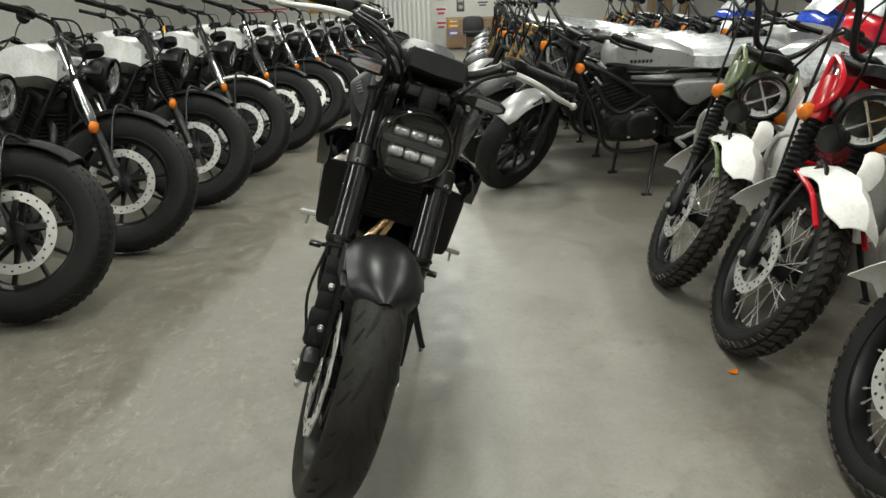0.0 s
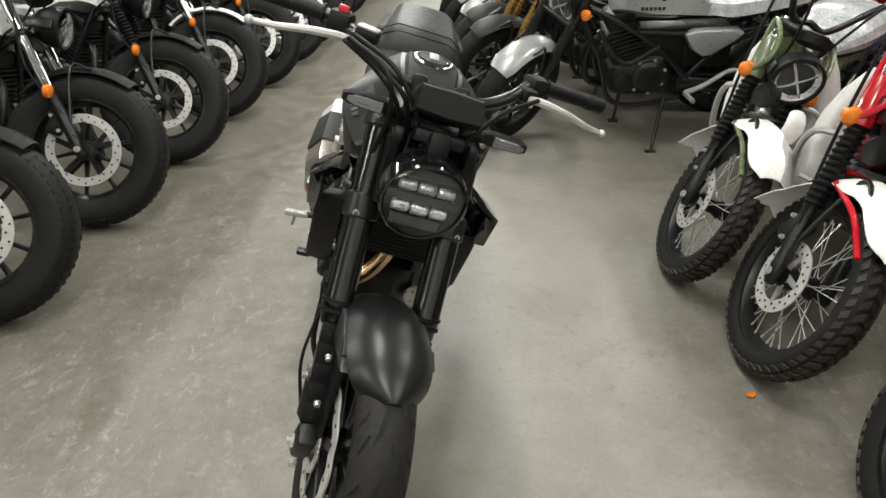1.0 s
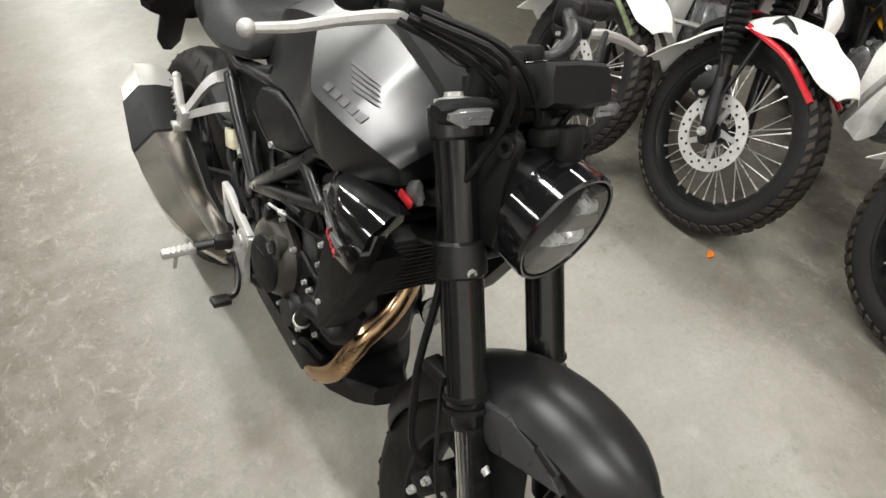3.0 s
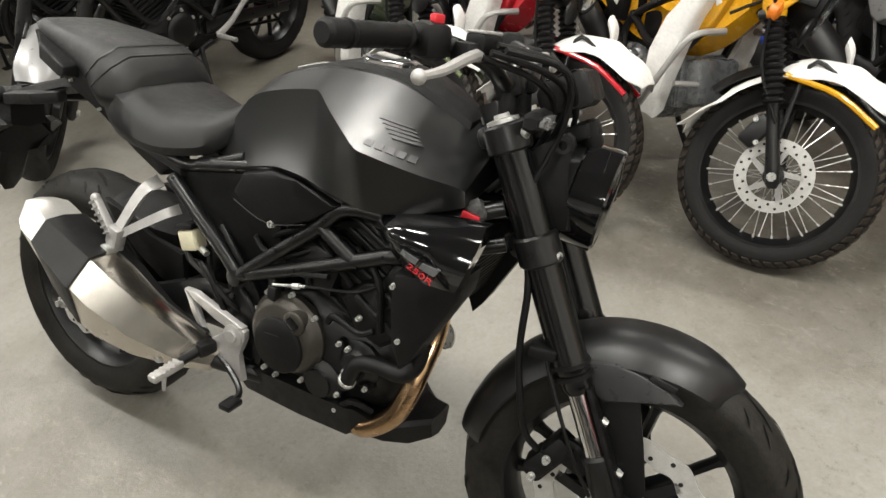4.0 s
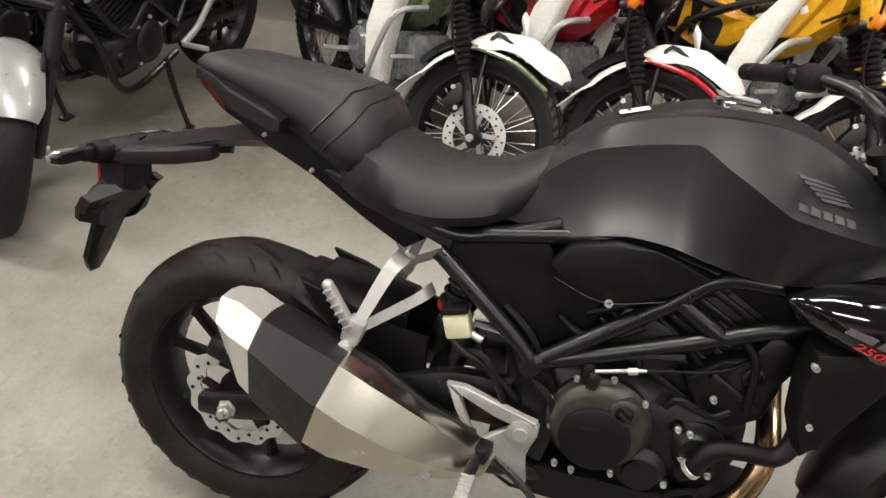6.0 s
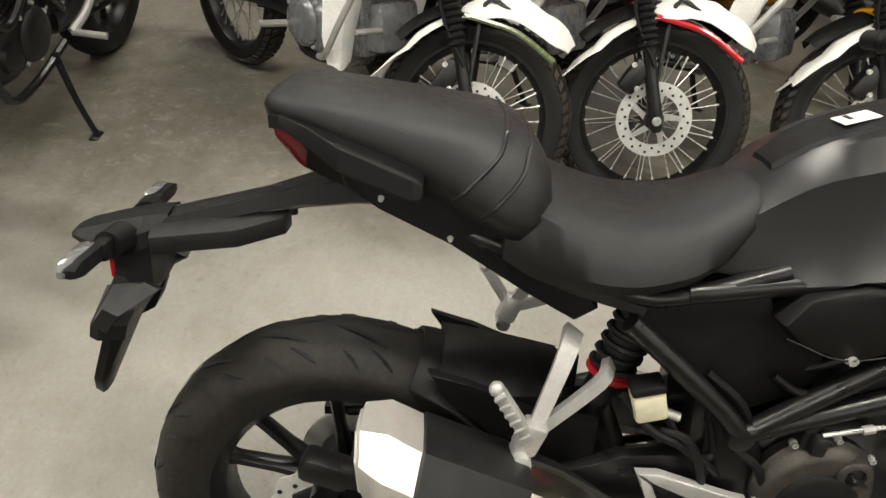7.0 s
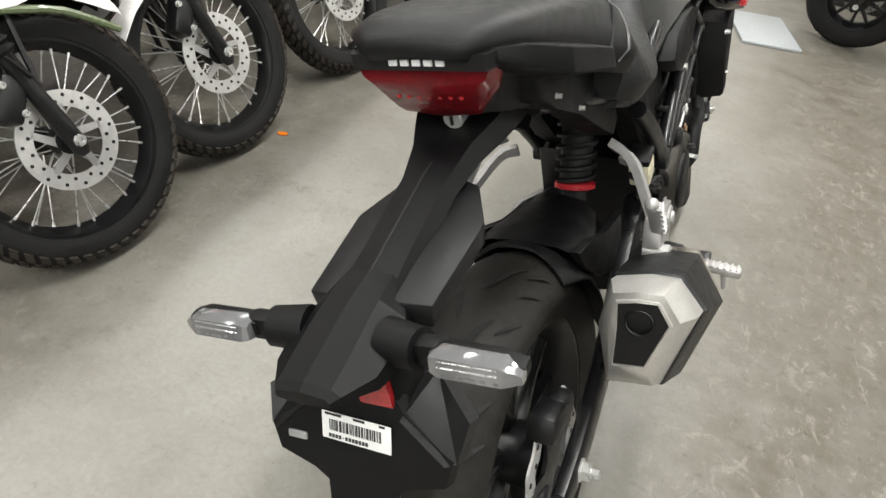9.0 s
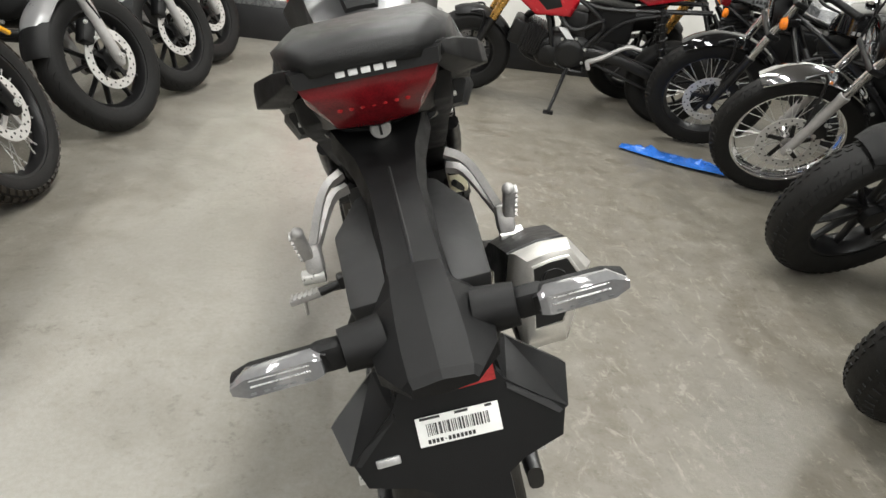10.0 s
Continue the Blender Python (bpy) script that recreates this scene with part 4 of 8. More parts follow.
        for a, b in zip(edge, edge[1:] + edge[:1]):
            bm.faces.new((vt[a], vt[b], vb[b], vb[a]))
        part(name, bm, material, tk)
    for s in (-1, 1):
        for k in range(5):
            y1, z1 = 0.392 + 0.006 * k, 0.8685 + 0.0055 * k
            y0, z0 = 0.44 + 0.008 * k, 0.877 + 0.0065 * k
            tank_mark("wing_mark", s, [(y1, z1), (y0, z0), (y0 + 0.002, z0 + 0.0045), (y1 + 0.008, z1 + 0.0042)], M_BADGE)
        for k in range(5):
            y, z = 0.473 - 0.0175 * k, 0.871 - 0.0043 * k
            tank_mark("badge_mark", s, [(y, z - 0.0042), (y - 0.012, z - 0.007), (y - 0.012, z + 0.0012), (y, z + 0.0042)], M_BADGE)

    # seats
    secs = [(0.806, [(0, 0.868), (0.036, 0.865), (0.056, 0.854), (0.064, 0.838), (0.056, 0.824)]),
            (0.822, [(0, 0.869), (0.046, 0.866), (0.07, 0.853), (0.08, 0.828), (0.07, 0.806)]),
            (0.85, [(0, 0.855), (0.055, 0.852), (0.084, 0.834), (0.094, 0.802), (0.084, 0.78)]),
            (0.89, [(0, 0.838), (0.066, 0.834), (0.1, 0.812), (0.114, 0.776), (0.102, 0.758)]),
            (0.94, [(0, 0.828), (0.076, 0.826), (0.117, 0.806), (0.133, 0.768), (0.12, 0.75)]),
            (0.99, [(0, 0.829), (0.083, 0.827), (0.128, 0.808), (0.144, 0.766), (0.13, 0.747)]),
            (1.05, [(0, 0.846), (0.087, 0.844), (0.133, 0.824), (0.148, 0.776), (0.134, 0.752)]),
            (1.1, [(0, 0.87), (0.086, 0.866), (0.13, 0.846), (0.145, 0.798), (0.132, 0.766)]),
            (1.14, [(0, 0.884), (0.075, 0.88), (0.113, 0.856), (0.13, 0.815), (0.12, 0.785)])]
    secs = [(y, h + [(0, h[-1][1] + 0.004)]) for y, h in secs]
    part("rider_seat", halves(B(), secs, 3), M_VINYL, H, "black vinyl rider seat", 50)
    secs = [(1.085, [(0, 0.886), (0.066, 0.882), (0.096, 0.858), (0.112, 0.83), (0.1, 0.812)]),
            (1.105, [(0, 0.914), (0.076, 0.91), (0.114, 0.882), (0.136, 0.842), (0.124, 0.816)]),
            (1.135, [(0, 0.932), (0.083, 0.928), (0.122, 0.9), (0.147, 0.848), (0.137, 0.818)]),
            (1.17, [(0, 0.941), (0.086, 0.938), (0.121, 0.914), (0.142, 0.86), (0.132, 0.832)]),
            (1.22, [(0, 0.948), (0.087, 0.945), (0.118, 0.925), (0.134, 0.878), (0.125, 0.854)]),
            (1.3, [(0, 0.957), (0.085, 0.955), (0.111, 0.94), (0.123, 0.906), (0.115, 0.889)]),
            (1.37, [(0, 0.965), (0.079, 0.963), (0.102, 0.951), (0.111, 0.929), (0.104, 0.916)]),
            (1.41, [(0, 0.965), (0.066, 0.963), (0.086, 0.953), (0.093, 0.937), (0.088, 0.927)]),
            (1.432, [(0, 0.955), (0.05, 0.953), (0.065, 0.947), (0.07, 0.938), (0.066, 0.932)])]
    secs = [(y, h + [(0, h[-1][1] + 0.004)]) for y, h in secs]
    secs = [(y, [(x * (0.93 if y > 1.25 else 0.965 if y > 1.16 else 1) - (0.012 if y > 1.19 and k > 2 and x else 0), z) for k, (x, z) in enumerate(h)]) for y, h in secs]
    ps = part("passenger_seat", halves(B(), secs, 3), M_VINYL, H, "black vinyl stepped passenger seat", 75)
    seat_skin = BVHTree.FromPolygons([v.co.copy() for v in ps.data.vertices], [tuple(p.vertices) for p in ps.data.polygons])
    for pts in ([(0.14, 1.214, 0.85), (0.128, 1.178, 0.885), (0.115, 1.153, 0.912), (0.085, 1.143, 0.934), (0, 1.138, 0.936)],
                [(0.148, 1.178, 0.838), (0.138, 1.146, 0.868), (0.122, 1.124, 0.894), (0.086, 1.113, 0.917), (0, 1.108, 0.92)]):
        line = []
        for p in spline(pts + [(-a, b, c) for a, b, c in pts[-2::-1]], 5):
            line.append(seat_skin.find_nearest(p)[0])
        part("seat_seam", tube(B(), line, 0.0028, 6, 1), M_SEAM, ps)

    # tail
    for s in (-1, 1):
        bar = [[(0.066, 0.94), (0.08, 0.94), (0.082, 0.926), (0.066, 0.922)], [(0.08, 0.934), (0.1, 0.932), (0.103, 0.908), (0.08, 0.9)],
               [(0.096, 0.921), (0.127, 0.917), (0.13, 0.888), (0.096, 0.882)], [(0.108, 0.893), (0.146, 0.889), (0.149, 0.864), (0.108, 0.856)], [(0.11, 0.885), (0.144, 0.882), (0.146, 0.866), (0.11, 0.86)]]
        bm = rings(B(), [[Vector((s * x, y, z)) for x, z in q] for y, q in zip((1.412, 1.375, 1.335, 1.25, 1.238), bar)])
        bmesh.ops.bevel(bm, geom=list(bm.edges), offset=0.002, segments=2, affect="EDGES", profile=0.5)
        part("tail_panel", bm, M_PLASTIC, H, "", 20)
        bm = plate(B(), [(1.04, 0.765), (1.12, 0.815), (1.2, 0.855), (1.29, 0.895), (1.34, 0.91), (1.352, 0.895), (1.338, 0.858), (1.295, 0.832), (1.204, 0.788), (1.1, 0.722), (1.03, 0.68), (1.0, 0.7)], s * 0.05, s * 0.092, 0.006, 0.96)
        ts = part("tail_side", bm, M_PLASTIC, H)
        bolts("tail_bolt", [((s * 0.0915, 1.29, 0.846), (s, 0, 0)), ((s * 0.0915, 1.204, 0.797), (s, 0, 0))], ts, 0.0032, M_DISC)
        bm = plate(B(), [(0.96, 0.745), (1.03, 0.758), (1.09, 0.768), (1.1, 0.755), (1.05, 0.735), (1.0, 0.72), (0.95, 0.7), (0.945, 0.72)], s * 0.08, s * 0.11, 0.006, 0.95)
        part("seat_side_cover", bm, M_GREYPLASTIC, H)
        bm = tube(B(), [(s * 0.1, 0.78, 0.775), (s * 0.1, 0.9, 0.735), (s * 0.1, 0.98, 0.735), (s * 0.085, 1.15, 0.79), (s * 0.06, 1.28, 0.83)], 0.0125, 10)
        part("seat_rail", bm, M_FRAME, H)
    bm = halves(B(), [(1.12, [(0, 0.84), (0.08, 0.84), (0.08, 0.8), (0, 0.775)]), (1.28, [(0, 0.88), (0.08, 0.88), (0.07, 0.83), (0, 0.8)]), (1.345, [(0, 0.895), (0.07, 0.895), (0.05, 0.85), (0, 0.82)])])
    part("tail_floor", bm, M_PLASTIC, H)
    bm = halves(B(), [(1.3, [(0, 0.91), (0.086, 0.91), (0.09, 0.9), (0.072, 0.84), (0, 0.83)]), (1.345, [(0, 0.918), (0.082, 0.918), (0.085, 0.908), (0.06, 0.85), (0, 0.842)]), (1.387, [(0, 0.92), (0.077, 0.92), (0.077, 0.912), (0.046, 0.864), (0, 0.858)])], 2)
    part("tail_shell", bm, M_PLASTIC, H, "", 30)
    bm = halves(B(), [(1.34, [(0, 0.94), (0.09, 0.938), (0.086, 0.919), (0, 0.919)]), (1.4, [(0, 0.939), (0.084, 0.938), (0.08, 0.92), (0, 0.92)]), (1.425, [(0, 0.937), (0.075, 0.937), (0.073, 0.921), (0, 0.921)])])
    tp = part("tail_trim", bm, M_GREYPLASTIC, H)
    bm = B()
    for k in range(5):
        box(bm, (-0.026 + 0.013 * k, 1.4258, 0.929), (0.0095, 0.003, 0.0062), (0, 0, 0), 0.0008)
    part("badge_mark", bm, M_WHITEMARK, tp)
    bm = halves(B(), [(1.372, [(0, 0.919), (0.07, 0.919), (0.064, 0.893), (0.04, 0.866), (0, 0.862)]), (1.388, [(0, 0.9195), (0.0765, 0.9195), (0.069, 0.893), (0.044, 0.863), (0, 0.859)]),
                      (1.405, [(0, 0.92), (0.0745, 0.92), (0.068, 0.9), (0.05, 0.882), (0, 0.878)]), (1.419, [(0, 0.92), (0.0725, 0.92), (0.068, 0.911), (0.058, 0.904), (0, 0.902)])], 2)
    tl = part("tail_lamp", bm, M_REDLENS, H, "red LED tail lamp")
    cell = mesh_of(turned(B(), [(-0.003, 0.001), (-0.003, 0.003), (0.001, 0.003), (0.002, 0.001)], (0, 0, 0), (0, 1, 0), 8), M_REDDEEP)
    for k in range(7):
        shared("lamp_cell", cell, tl, Matrix.Translation((-0.036 + 0.012 * k, 1.4095, 0.889)))
    bm = B()
    turned(bm, [(-0.02, 0.012), (0.01, 0.012), (0.012, 0.01), (0.012, 0.001)], (0, 1.358, 0.848), (0, 1.9, 0.766), 20)
    lk = part("seat_lock", bm, M_DISC, H, "chrome seat lock")
    part("key_slot", box(B(), (0, 1.3705, 0.8463), (0.003, 0.003, 0.011), (0, 0, 0), 0), M_DARK, lk)
    # number plate hanger
    bm = halves(B(), [(1.28, [(0, 0.845), (0.056, 0.85), (0.062, 0.825), (0, 0.8)]), (1.335, [(0, 0.84), (0.056, 0.85), (0.06, 0.822), (0, 0.8)]), (1.362, [(0, 0.836), (0.048, 0.843), (0.052, 0.816), (0, 0.797)]), (1.4, [(0, 0.829), (0.034, 0.832), (0.042, 0.811), (0, 0.793)]), (1.45, [(0, 0.821), (0.026, 0.816), (0.033, 0.798), (0, 0.783)]),
                      (1.54, [(0, 0.798), (0.025, 0.792), (0.033, 0.775), (0, 0.762)]), (1.62, [(0, 0.777), (0.028, 0.771), (0.036, 0.754), (0, 0.742)])])
    hg = part("plate_hanger", bm, M_PLASTIC, H, "black plastic rear mudguard arm", 14)
    # the rubber-mounted arm sits a little askew
    TW = pose(0, 1.36, 0.8) @ pose(0, 0, 0, 0, 2.5, 1.8) @ pose(0, -1.36, -0.8)
    hg.matrix_basis = TW
    bm = tube(B(), [(0, 1.43, 0.8245), (0, 1.45, 0.821), (0, 1.54, 0.798), (0, 1.62, 0.777)], 0.0016, 6, 1)
    part("centre_seam", bm, M_DARK, hg)
    bm = halves(B(), [(1.578, [(0, 0.79), (0.024, 0.787), (0.031, 0.77), (0.035, 0.752), (0, 0.746)]), (1.61, [(0, 0.786), (0.026, 0.783), (0.048, 0.766), (0.05, 0.744), (0, 0.738)]),
                      (1.642, [(0, 0.779), (0.027, 0.776), (0.054, 0.759), (0.055, 0.739), (0, 0.733)]), (1.672, [(0, 0.771), (0.027, 0.768), (0.05, 0.754), (0.05, 0.741), (0, 0.735)]),
                      (1.699, [(0, 0.764), (0.026, 0.761), (0.033, 0.754), (0.032, 0.748), (0, 0.743)]), (1.707, [(0, 0.76), (0.024, 0.757), (0.027, 0.753), (0.026, 0.749), (0, 0.746)])])
    part("hanger_head", bm, M_PLASTIC, hg, "", 12)
    for s in (-1, 1):
        top = [Vector((s * a, b, c)) for a, b, c in ((0.024, 1.415, 0.8), (0.046, 1.42, 0.795), (0.073, 1.478, 0.785), (0.066, 1.592, 0.768), (0.03, 1.6, 0.774))]
        bm = rings(B(), [top, [p + Vector((-s * 0.004, 0, -0.026)) for p in top]])
        bmesh.ops.bevel(bm, geom=list(bm.edges), offset=0.003, segments=2, affect="EDGES", profile=0.5)
        part("hanger_wing", bm, M_GREYPLASTIC, hg)
    half = [(0.044, 0.04), (0.052, 0.026), (0.09, -0.006), (0.1, -0.013), (0.092, -0.04), (0.052, -0.052), (0.036, -0.062), (0.034, -0.15), (0.012, -0.185)]
    lo = [Vector((x, 0, z)) for x, z in half + [(-x, z) for x, z in half[::-1]]]
    bm = rings(B(), [[Vector((q.x * 0.8, -0.028 if q.z > -0.06 else -0.015 if q.z > -0.1 else -0.004, q.z * 0.97)) for q in lo], lo, [Vector((q.x * 0.97, 0.012, q.z * 0.98)) for q in lo]])
    bmesh.ops.bevel(bm, geom=[e for e in bm.edges if e.calc_face_angle(0) > 0.5], offset=0.003, segments=2, affect="EDGES", profile=0.5)
    bm.transform(pose(0, 1.65, 0.668, 19, 0, 0))
    part("plate_panel", bm, M_PLASTIC, hg, "black plastic plate carrier")
    part("carrier_neck", halves(B(), [(1.6, [(0, 0.75), (0.042, 0.75), (0.046, 0.69), (0, 0.68)]), (1.648, [(0, 0.745), (0.044, 0.745), (0.046, 0.69), (0, 0.68)])]), M_PLASTIC, hg)
    for s in (-1, 1):
        lo = [Vector((s * x, y, z)) for x, y, z in ((0.05, 1.605, 0.7), (0.064, 1.604, 0.704), (0.108, 1.642, 0.686), (0.1, 1.664, 0.657), (0.09, 1.669, 0.656), (0.05, 1.66, 0.692))]
        dn = Vector((0, -0.018, -0.01))
        bm = rings(B(), [[q + dn for q in lo], lo])
        bmesh.ops.bevel(bm, geom=[e for e in bm.edges if e.calc_face_angle(0) > 0.3], offset=0.003, segments=2, affect="EDGES", profile=0.5)
        part("panel_flap", bm, M_GREYPLASTIC, hg)
    MP = pose(0, 1.6625, 0.67, 19, 0, 0)
    lb = thing("label_sticker", HERO @ TW @ MP @ pose(-0.002, 0.0022, 0.0, 0, -2.5, 0), "white paper barcode label stuck on plate carrier", "sticker")
    part("paper", box(B(), (0, 0, 0), (0.074, 0.0015, 0.0275), (0, 0, 0), 0.0006), M_LABEL, lb)
    bm = B()
    x = -0.034
    rnd = random.Random(4)
    while x < 0.022:
        w = rnd.choice((0.0006, 0.001, 0.0016))
        box(bm, (-x - 0.006, 0.001, 0.0015), (w, 0.0006, 0.011), (0, 0, 0), 0)
        x += w + rnd.choice((0.0007, 0.0011))
    tagged(part("barcode", bm, M_INK, lb), kind="stuff")
    bm = B()
    for k in range(12):
        box(bm, (0.028 - 0.0036 * k, 0.001, -0.0095), (0.0026 if k != 4 else 0.0014, 0.0006, 0.0036 if k != 4 else 0.0008), (0, 0, 0), 0)
    for xx, ww in ((0.024, 0.018), (-0.004, 0.012), (-0.028, 0.006)):
        box(bm, (xx, 0.001, 0.0122), (ww, 0.0006, 0.0022), (0, 0, 0), 0)
    part("print_bar", bm, M_INK, lb)
    bm = B()
    lo = [Vector((x, 1.648, z)) for x, z in ((-0.043, 0.701), (-0.01, 0.701), (-0.01, 0.706), (-0.036, 0.741), (-0.043, 0.741))]
    rings(bm, [lo, [q + Vector((0, 0.007, 0)) for q in lo]])
    part("rear_reflector", bm, M_REDDEEP, hg, "red reflector")
    bm = box(B(), (0, 0, 0), (0.022, 0.003, 0.008), (0, 0, 0), 0.003)
    bm.transform(MP @ pose(0.066, 0.001, -0.017))
    part("plate_slot", bm, M_SILVERMARK, hg)
    for s in (-1, 1):
        bm = rod(B(), (s * 0.04, 1.632, 0.758), (s * 0.076, 1.638, 0.76), 0.022, 0.019, 14)
        box(bm, (s * 0.087, 1.638, 0.76), (0.03, 0.02, 0.026), (0, 0, 0), 0.006)
        sg = part("turn_signal", bm, M_PLASTIC, H, "black stalk turn signal with clear lens")
        sg.matrix_basis = TW
        bm = halves(B(), [(-0.043, [(0, 0.005), (0.007, 0.004), (0.007, -0.005), (0, -0.006)]), (-0.026, [(0, 0.011), (0.008, 0.009), (0.008, -0.009), (0, -0.011)]),
                          (0.03, [(0, 0.0115), (0.009, 0.009), (0.009, -0.009), (0, -0.0115)]), (0.038, [(0, 0.009), (0.008, 0.006), (0.008, -0.006), (0, -0.009)])])
        bm.transform(pose(s * 0.126, 1.641, 0.762, 0, 0, 90 * s))
        part("signal_body", bm, M_PLASTIC, sg)
        bm = halves(B(), [(-0.041, [(0, 0.003), (0.005, 0.002), (0.005, -0.005), (0, -0.006)]), (-0.026, [(0, 0.0125), (0.009, 0.0105), (0.012, -0.006), (0, -0.0125)]),
                          (0.028, [(0, 0.0135), (0.009, 0.0115), (0.012, -0.006), (0, -0.013)]), (0.036, [(0, 0.009), (0.006, 0.007), (0.008, -0.006), (0, -0.009)])])
        bm.transform(pose(s * 0.128, 1.65, 0.762, 0, 0, 90 * s))
        ln = part("signal_lens", bm, M_CLEAR, sg)
        for k in range(5):
            part("led", box(B(), (s * (0.106 + 0.011 * k), 1.6605, 0.7588), (0.005 if k != 2 else 0.012, 0.003, 0.0024), (0, 0, 0), 0.0008), M_GREYPAINT, ln)
        for dz in (0.0035, 0.0085):
            part("lens_rib", box(B(), (s * 0.126, 1.6605 if dz < 0.005 else 1.659, 0.762 + dz), (0.05, 0.002, 0.0012), (0, 0, 0), 0.0004), M_LED, ln)

    # rear wheel
    bm = rim_ring(B(), RA, 0.219, 0.115)
    turned(bm, [(0, 0.025), (0.004, 0.05), (0.04, 0.05), (0.07, 0.045), (0.13, 0.052), (0.136, 0.025)], RA + Vector((-0.068, 0, 0)), RA + Vector((1, 0, 0)))
    rw = part("rear_wheel", bm, M_RIM, H, "black cast alloy wheel")
    cast_spoke_set(rw, RA, 0.05, 0.2, 5, 0.022, 0.26, 0.03, M_RIM, 0.5)
    tyre(rw, RA, 0.306, 0.152, 0.213, M_TYRE)
    tagged(part("tread_groove_shade", road_tread(RA, 0.306, 0.152, 16, 0.0048), M_GROOVE_SHADE, rw), kind="stuff")
    brake_disc(H, RA, 0.11, 0.08, -0.078)
    bm = star(RA, -0.077, 0.034, 0.086, 5)
    part("disc_carrier", bm, M_RIM, H)
    bm = B()
    box(bm, (-0.085, 1.37, 0.41), (0.045, 0.08, 0.045), (20, 0, 0), 0.012)
    box(bm, (-0.088, 1.335, 0.405), (0.034, 0.045, 0.04), (20, 0, 0), 0.01)
    part("rear_caliper", bm, M_ENGINE, H)
    for s in (-1, 1):
        bm = ovals(B(), [((s * 0.075, 0.80, 0.42), 0.025, 0.05), ((s * 0.092, 0.92, 0.43), 0.02, 0.05), ((s * 0.098, 1.02, 0.405), 0.018, 0.044), ((s * 0.108, 1.2, 0.345), 0.014, 0.034), ((s * 0.11, 1.34, 0.308), 0.014, 0.03), ((s * 0.11, 1.42, 0.298), 0.012, 0.022)], 12, 3, 3)
        part("swingarm", bm, M_FRAME, H, "black swingarm")
        bm = B()
        turned(bm, [(-0.01, 0.02), (0.004, 0.02), (0.006, 0.015), (0.018, 0.015), (0.018, 0.008), (0.03, 0.008)], RA + Vector((s * 0.12, 0, 0)), RA + Vector((s, 0, 0)), 6)
        part("axle_nut", bm, M_BOLT, H)
    box_pts = [(-0.1, 0.95, 0.44), (0.1, 0.95, 0.44)]
    part("swingarm_bridge", rod(B(), *box_pts, 0.03, n=14), M_FRAME, H)
    # chain and sprocket on the left side
    bm = B()
    lathe(bm, [(0.085, 0.07), (0.085, 0.076), (0.03, 0.076), (0.03, 0.07)], RA, 36)
    part("sprocket", bm, M_DISC, H)
    bm = B()
    for dz in (0.085, -0.08):
        tube(bm, [(0.073, 1.36, 0.306 + dz), (0.073, 1.05, 0.36 + dz * 0.7), (0.073, 0.8, 0.41 + dz * 0.45)], 0.008, 6)
    part("chain", bm, M_ENGINE, H)
    part("chain_guard", plate(B(), [(0.95, 0.47), (1.2, 0.42), (1.4, 0.4), (1.4, 0.385), (1.2, 0.39), (0.95, 0.44)], 0.07, 0.095, 0.004), M_PLASTIC, H)
    # rear hugger
    bm = arch(B(), RA, [(113, 0.318, 0.85), (120, 0.322, 1), (132, 0.324, 1), (145, 0.324, 1), (160, 0.324, 1), (172, 0.32, 0.9)], 0.088, 0.004, 0.045, 11)
    hu = part("rear_mudguard", bm, M_PLASTIC, H, "black hugger mudguard over rear tyre")
    for s in (-1, 1):
        bm = plate(B(), [(0.98, 0.52), (1.08, 0.535), (1.16, 0.572), (1.225, 0.592), (1.19, 0.54), (1.12, 0.48), (1.05, 0.44), (0.98, 0.43)], s * 0.076, s * 0.09, 0.003)
        part("mudguard_side", bm, M_PLASTIC, hu)
    bm = halves(B(), [(1.208, [(0, 0.586), (0.05, 0.585), (0.084, 0.574), (0.082, 0.57), (0.05, 0.586), (0, 0.589)]), (1.17, [(0, 0.588), (0.05, 0.583), (0.086, 0.565), (0.083, 0.545), (0.05, 0.57), (0, 0.575)]),
                      (1.1, [(0, 0.578), (0.05, 0.572), (0.078, 0.55), (0.076, 0.51), (0.05, 0.55), (0, 0.56)]), (1.03, [(0, 0.57), (0.04, 0.562), (0.06, 0.54), (0.058, 0.5), (0.04, 0.54), (0, 0.55)])], 3)
    part("mudguard_lip", bm, M_PLASTIC, hu)
    # shock
    bm = coil(B(), (0, 0.949, 0.556), (0, 0.918, 0.65), 0.032, 0.005, 5)
    sh = part("shock_spring", bm, M_DARK, H)
    part("shock_body", turned(B(), [(0, 0.024), (0.1, 0.024), (0.1, 0.028), (0.24, 0.028)], (0, 0.98, 0.46), (0, 0.9, 0.7), 16), M_DARK, sh)
    part("preload_ring", turned(B(), [(0, 0.03), (0.002, 0.036), (0.011, 0.036), (0.013, 0.03)], (0, 0.953, 0.541), (0, 0.9, 0.7), 18), M_RED, sh)

    # frame
    for s in (-1, 1):
        x = s * 0.118
        runs = [[(s * 0.05, 0.27, 0.78), (s * 0.11, 0.4, 0.74), (x, 0.53, 0.735), (x, 0.6, 0.68), (x, 0.775, 0.545)],
                [(s * 0.05, 0.26, 0.72), (s * 0.115, 0.42, 0.675), (x, 0.46, 0.662), (x, 0.6, 0.605), (x, 0.79, 0.535)],
                [(x, 0.59, 0.69), (x, 0.52, 0.645), (x, 0.5, 0.64)],
                [(x * 0.95, 0.97, 0.7), (x, 0.9, 0.64), (x, 0.83, 0.575), (x, 0.79, 0.53)],
                [(x * 0.95, 0.53, 0.735), (x * 0.9, 0.7, 0.765), (x * 0.85, 0.9, 0.738)]]
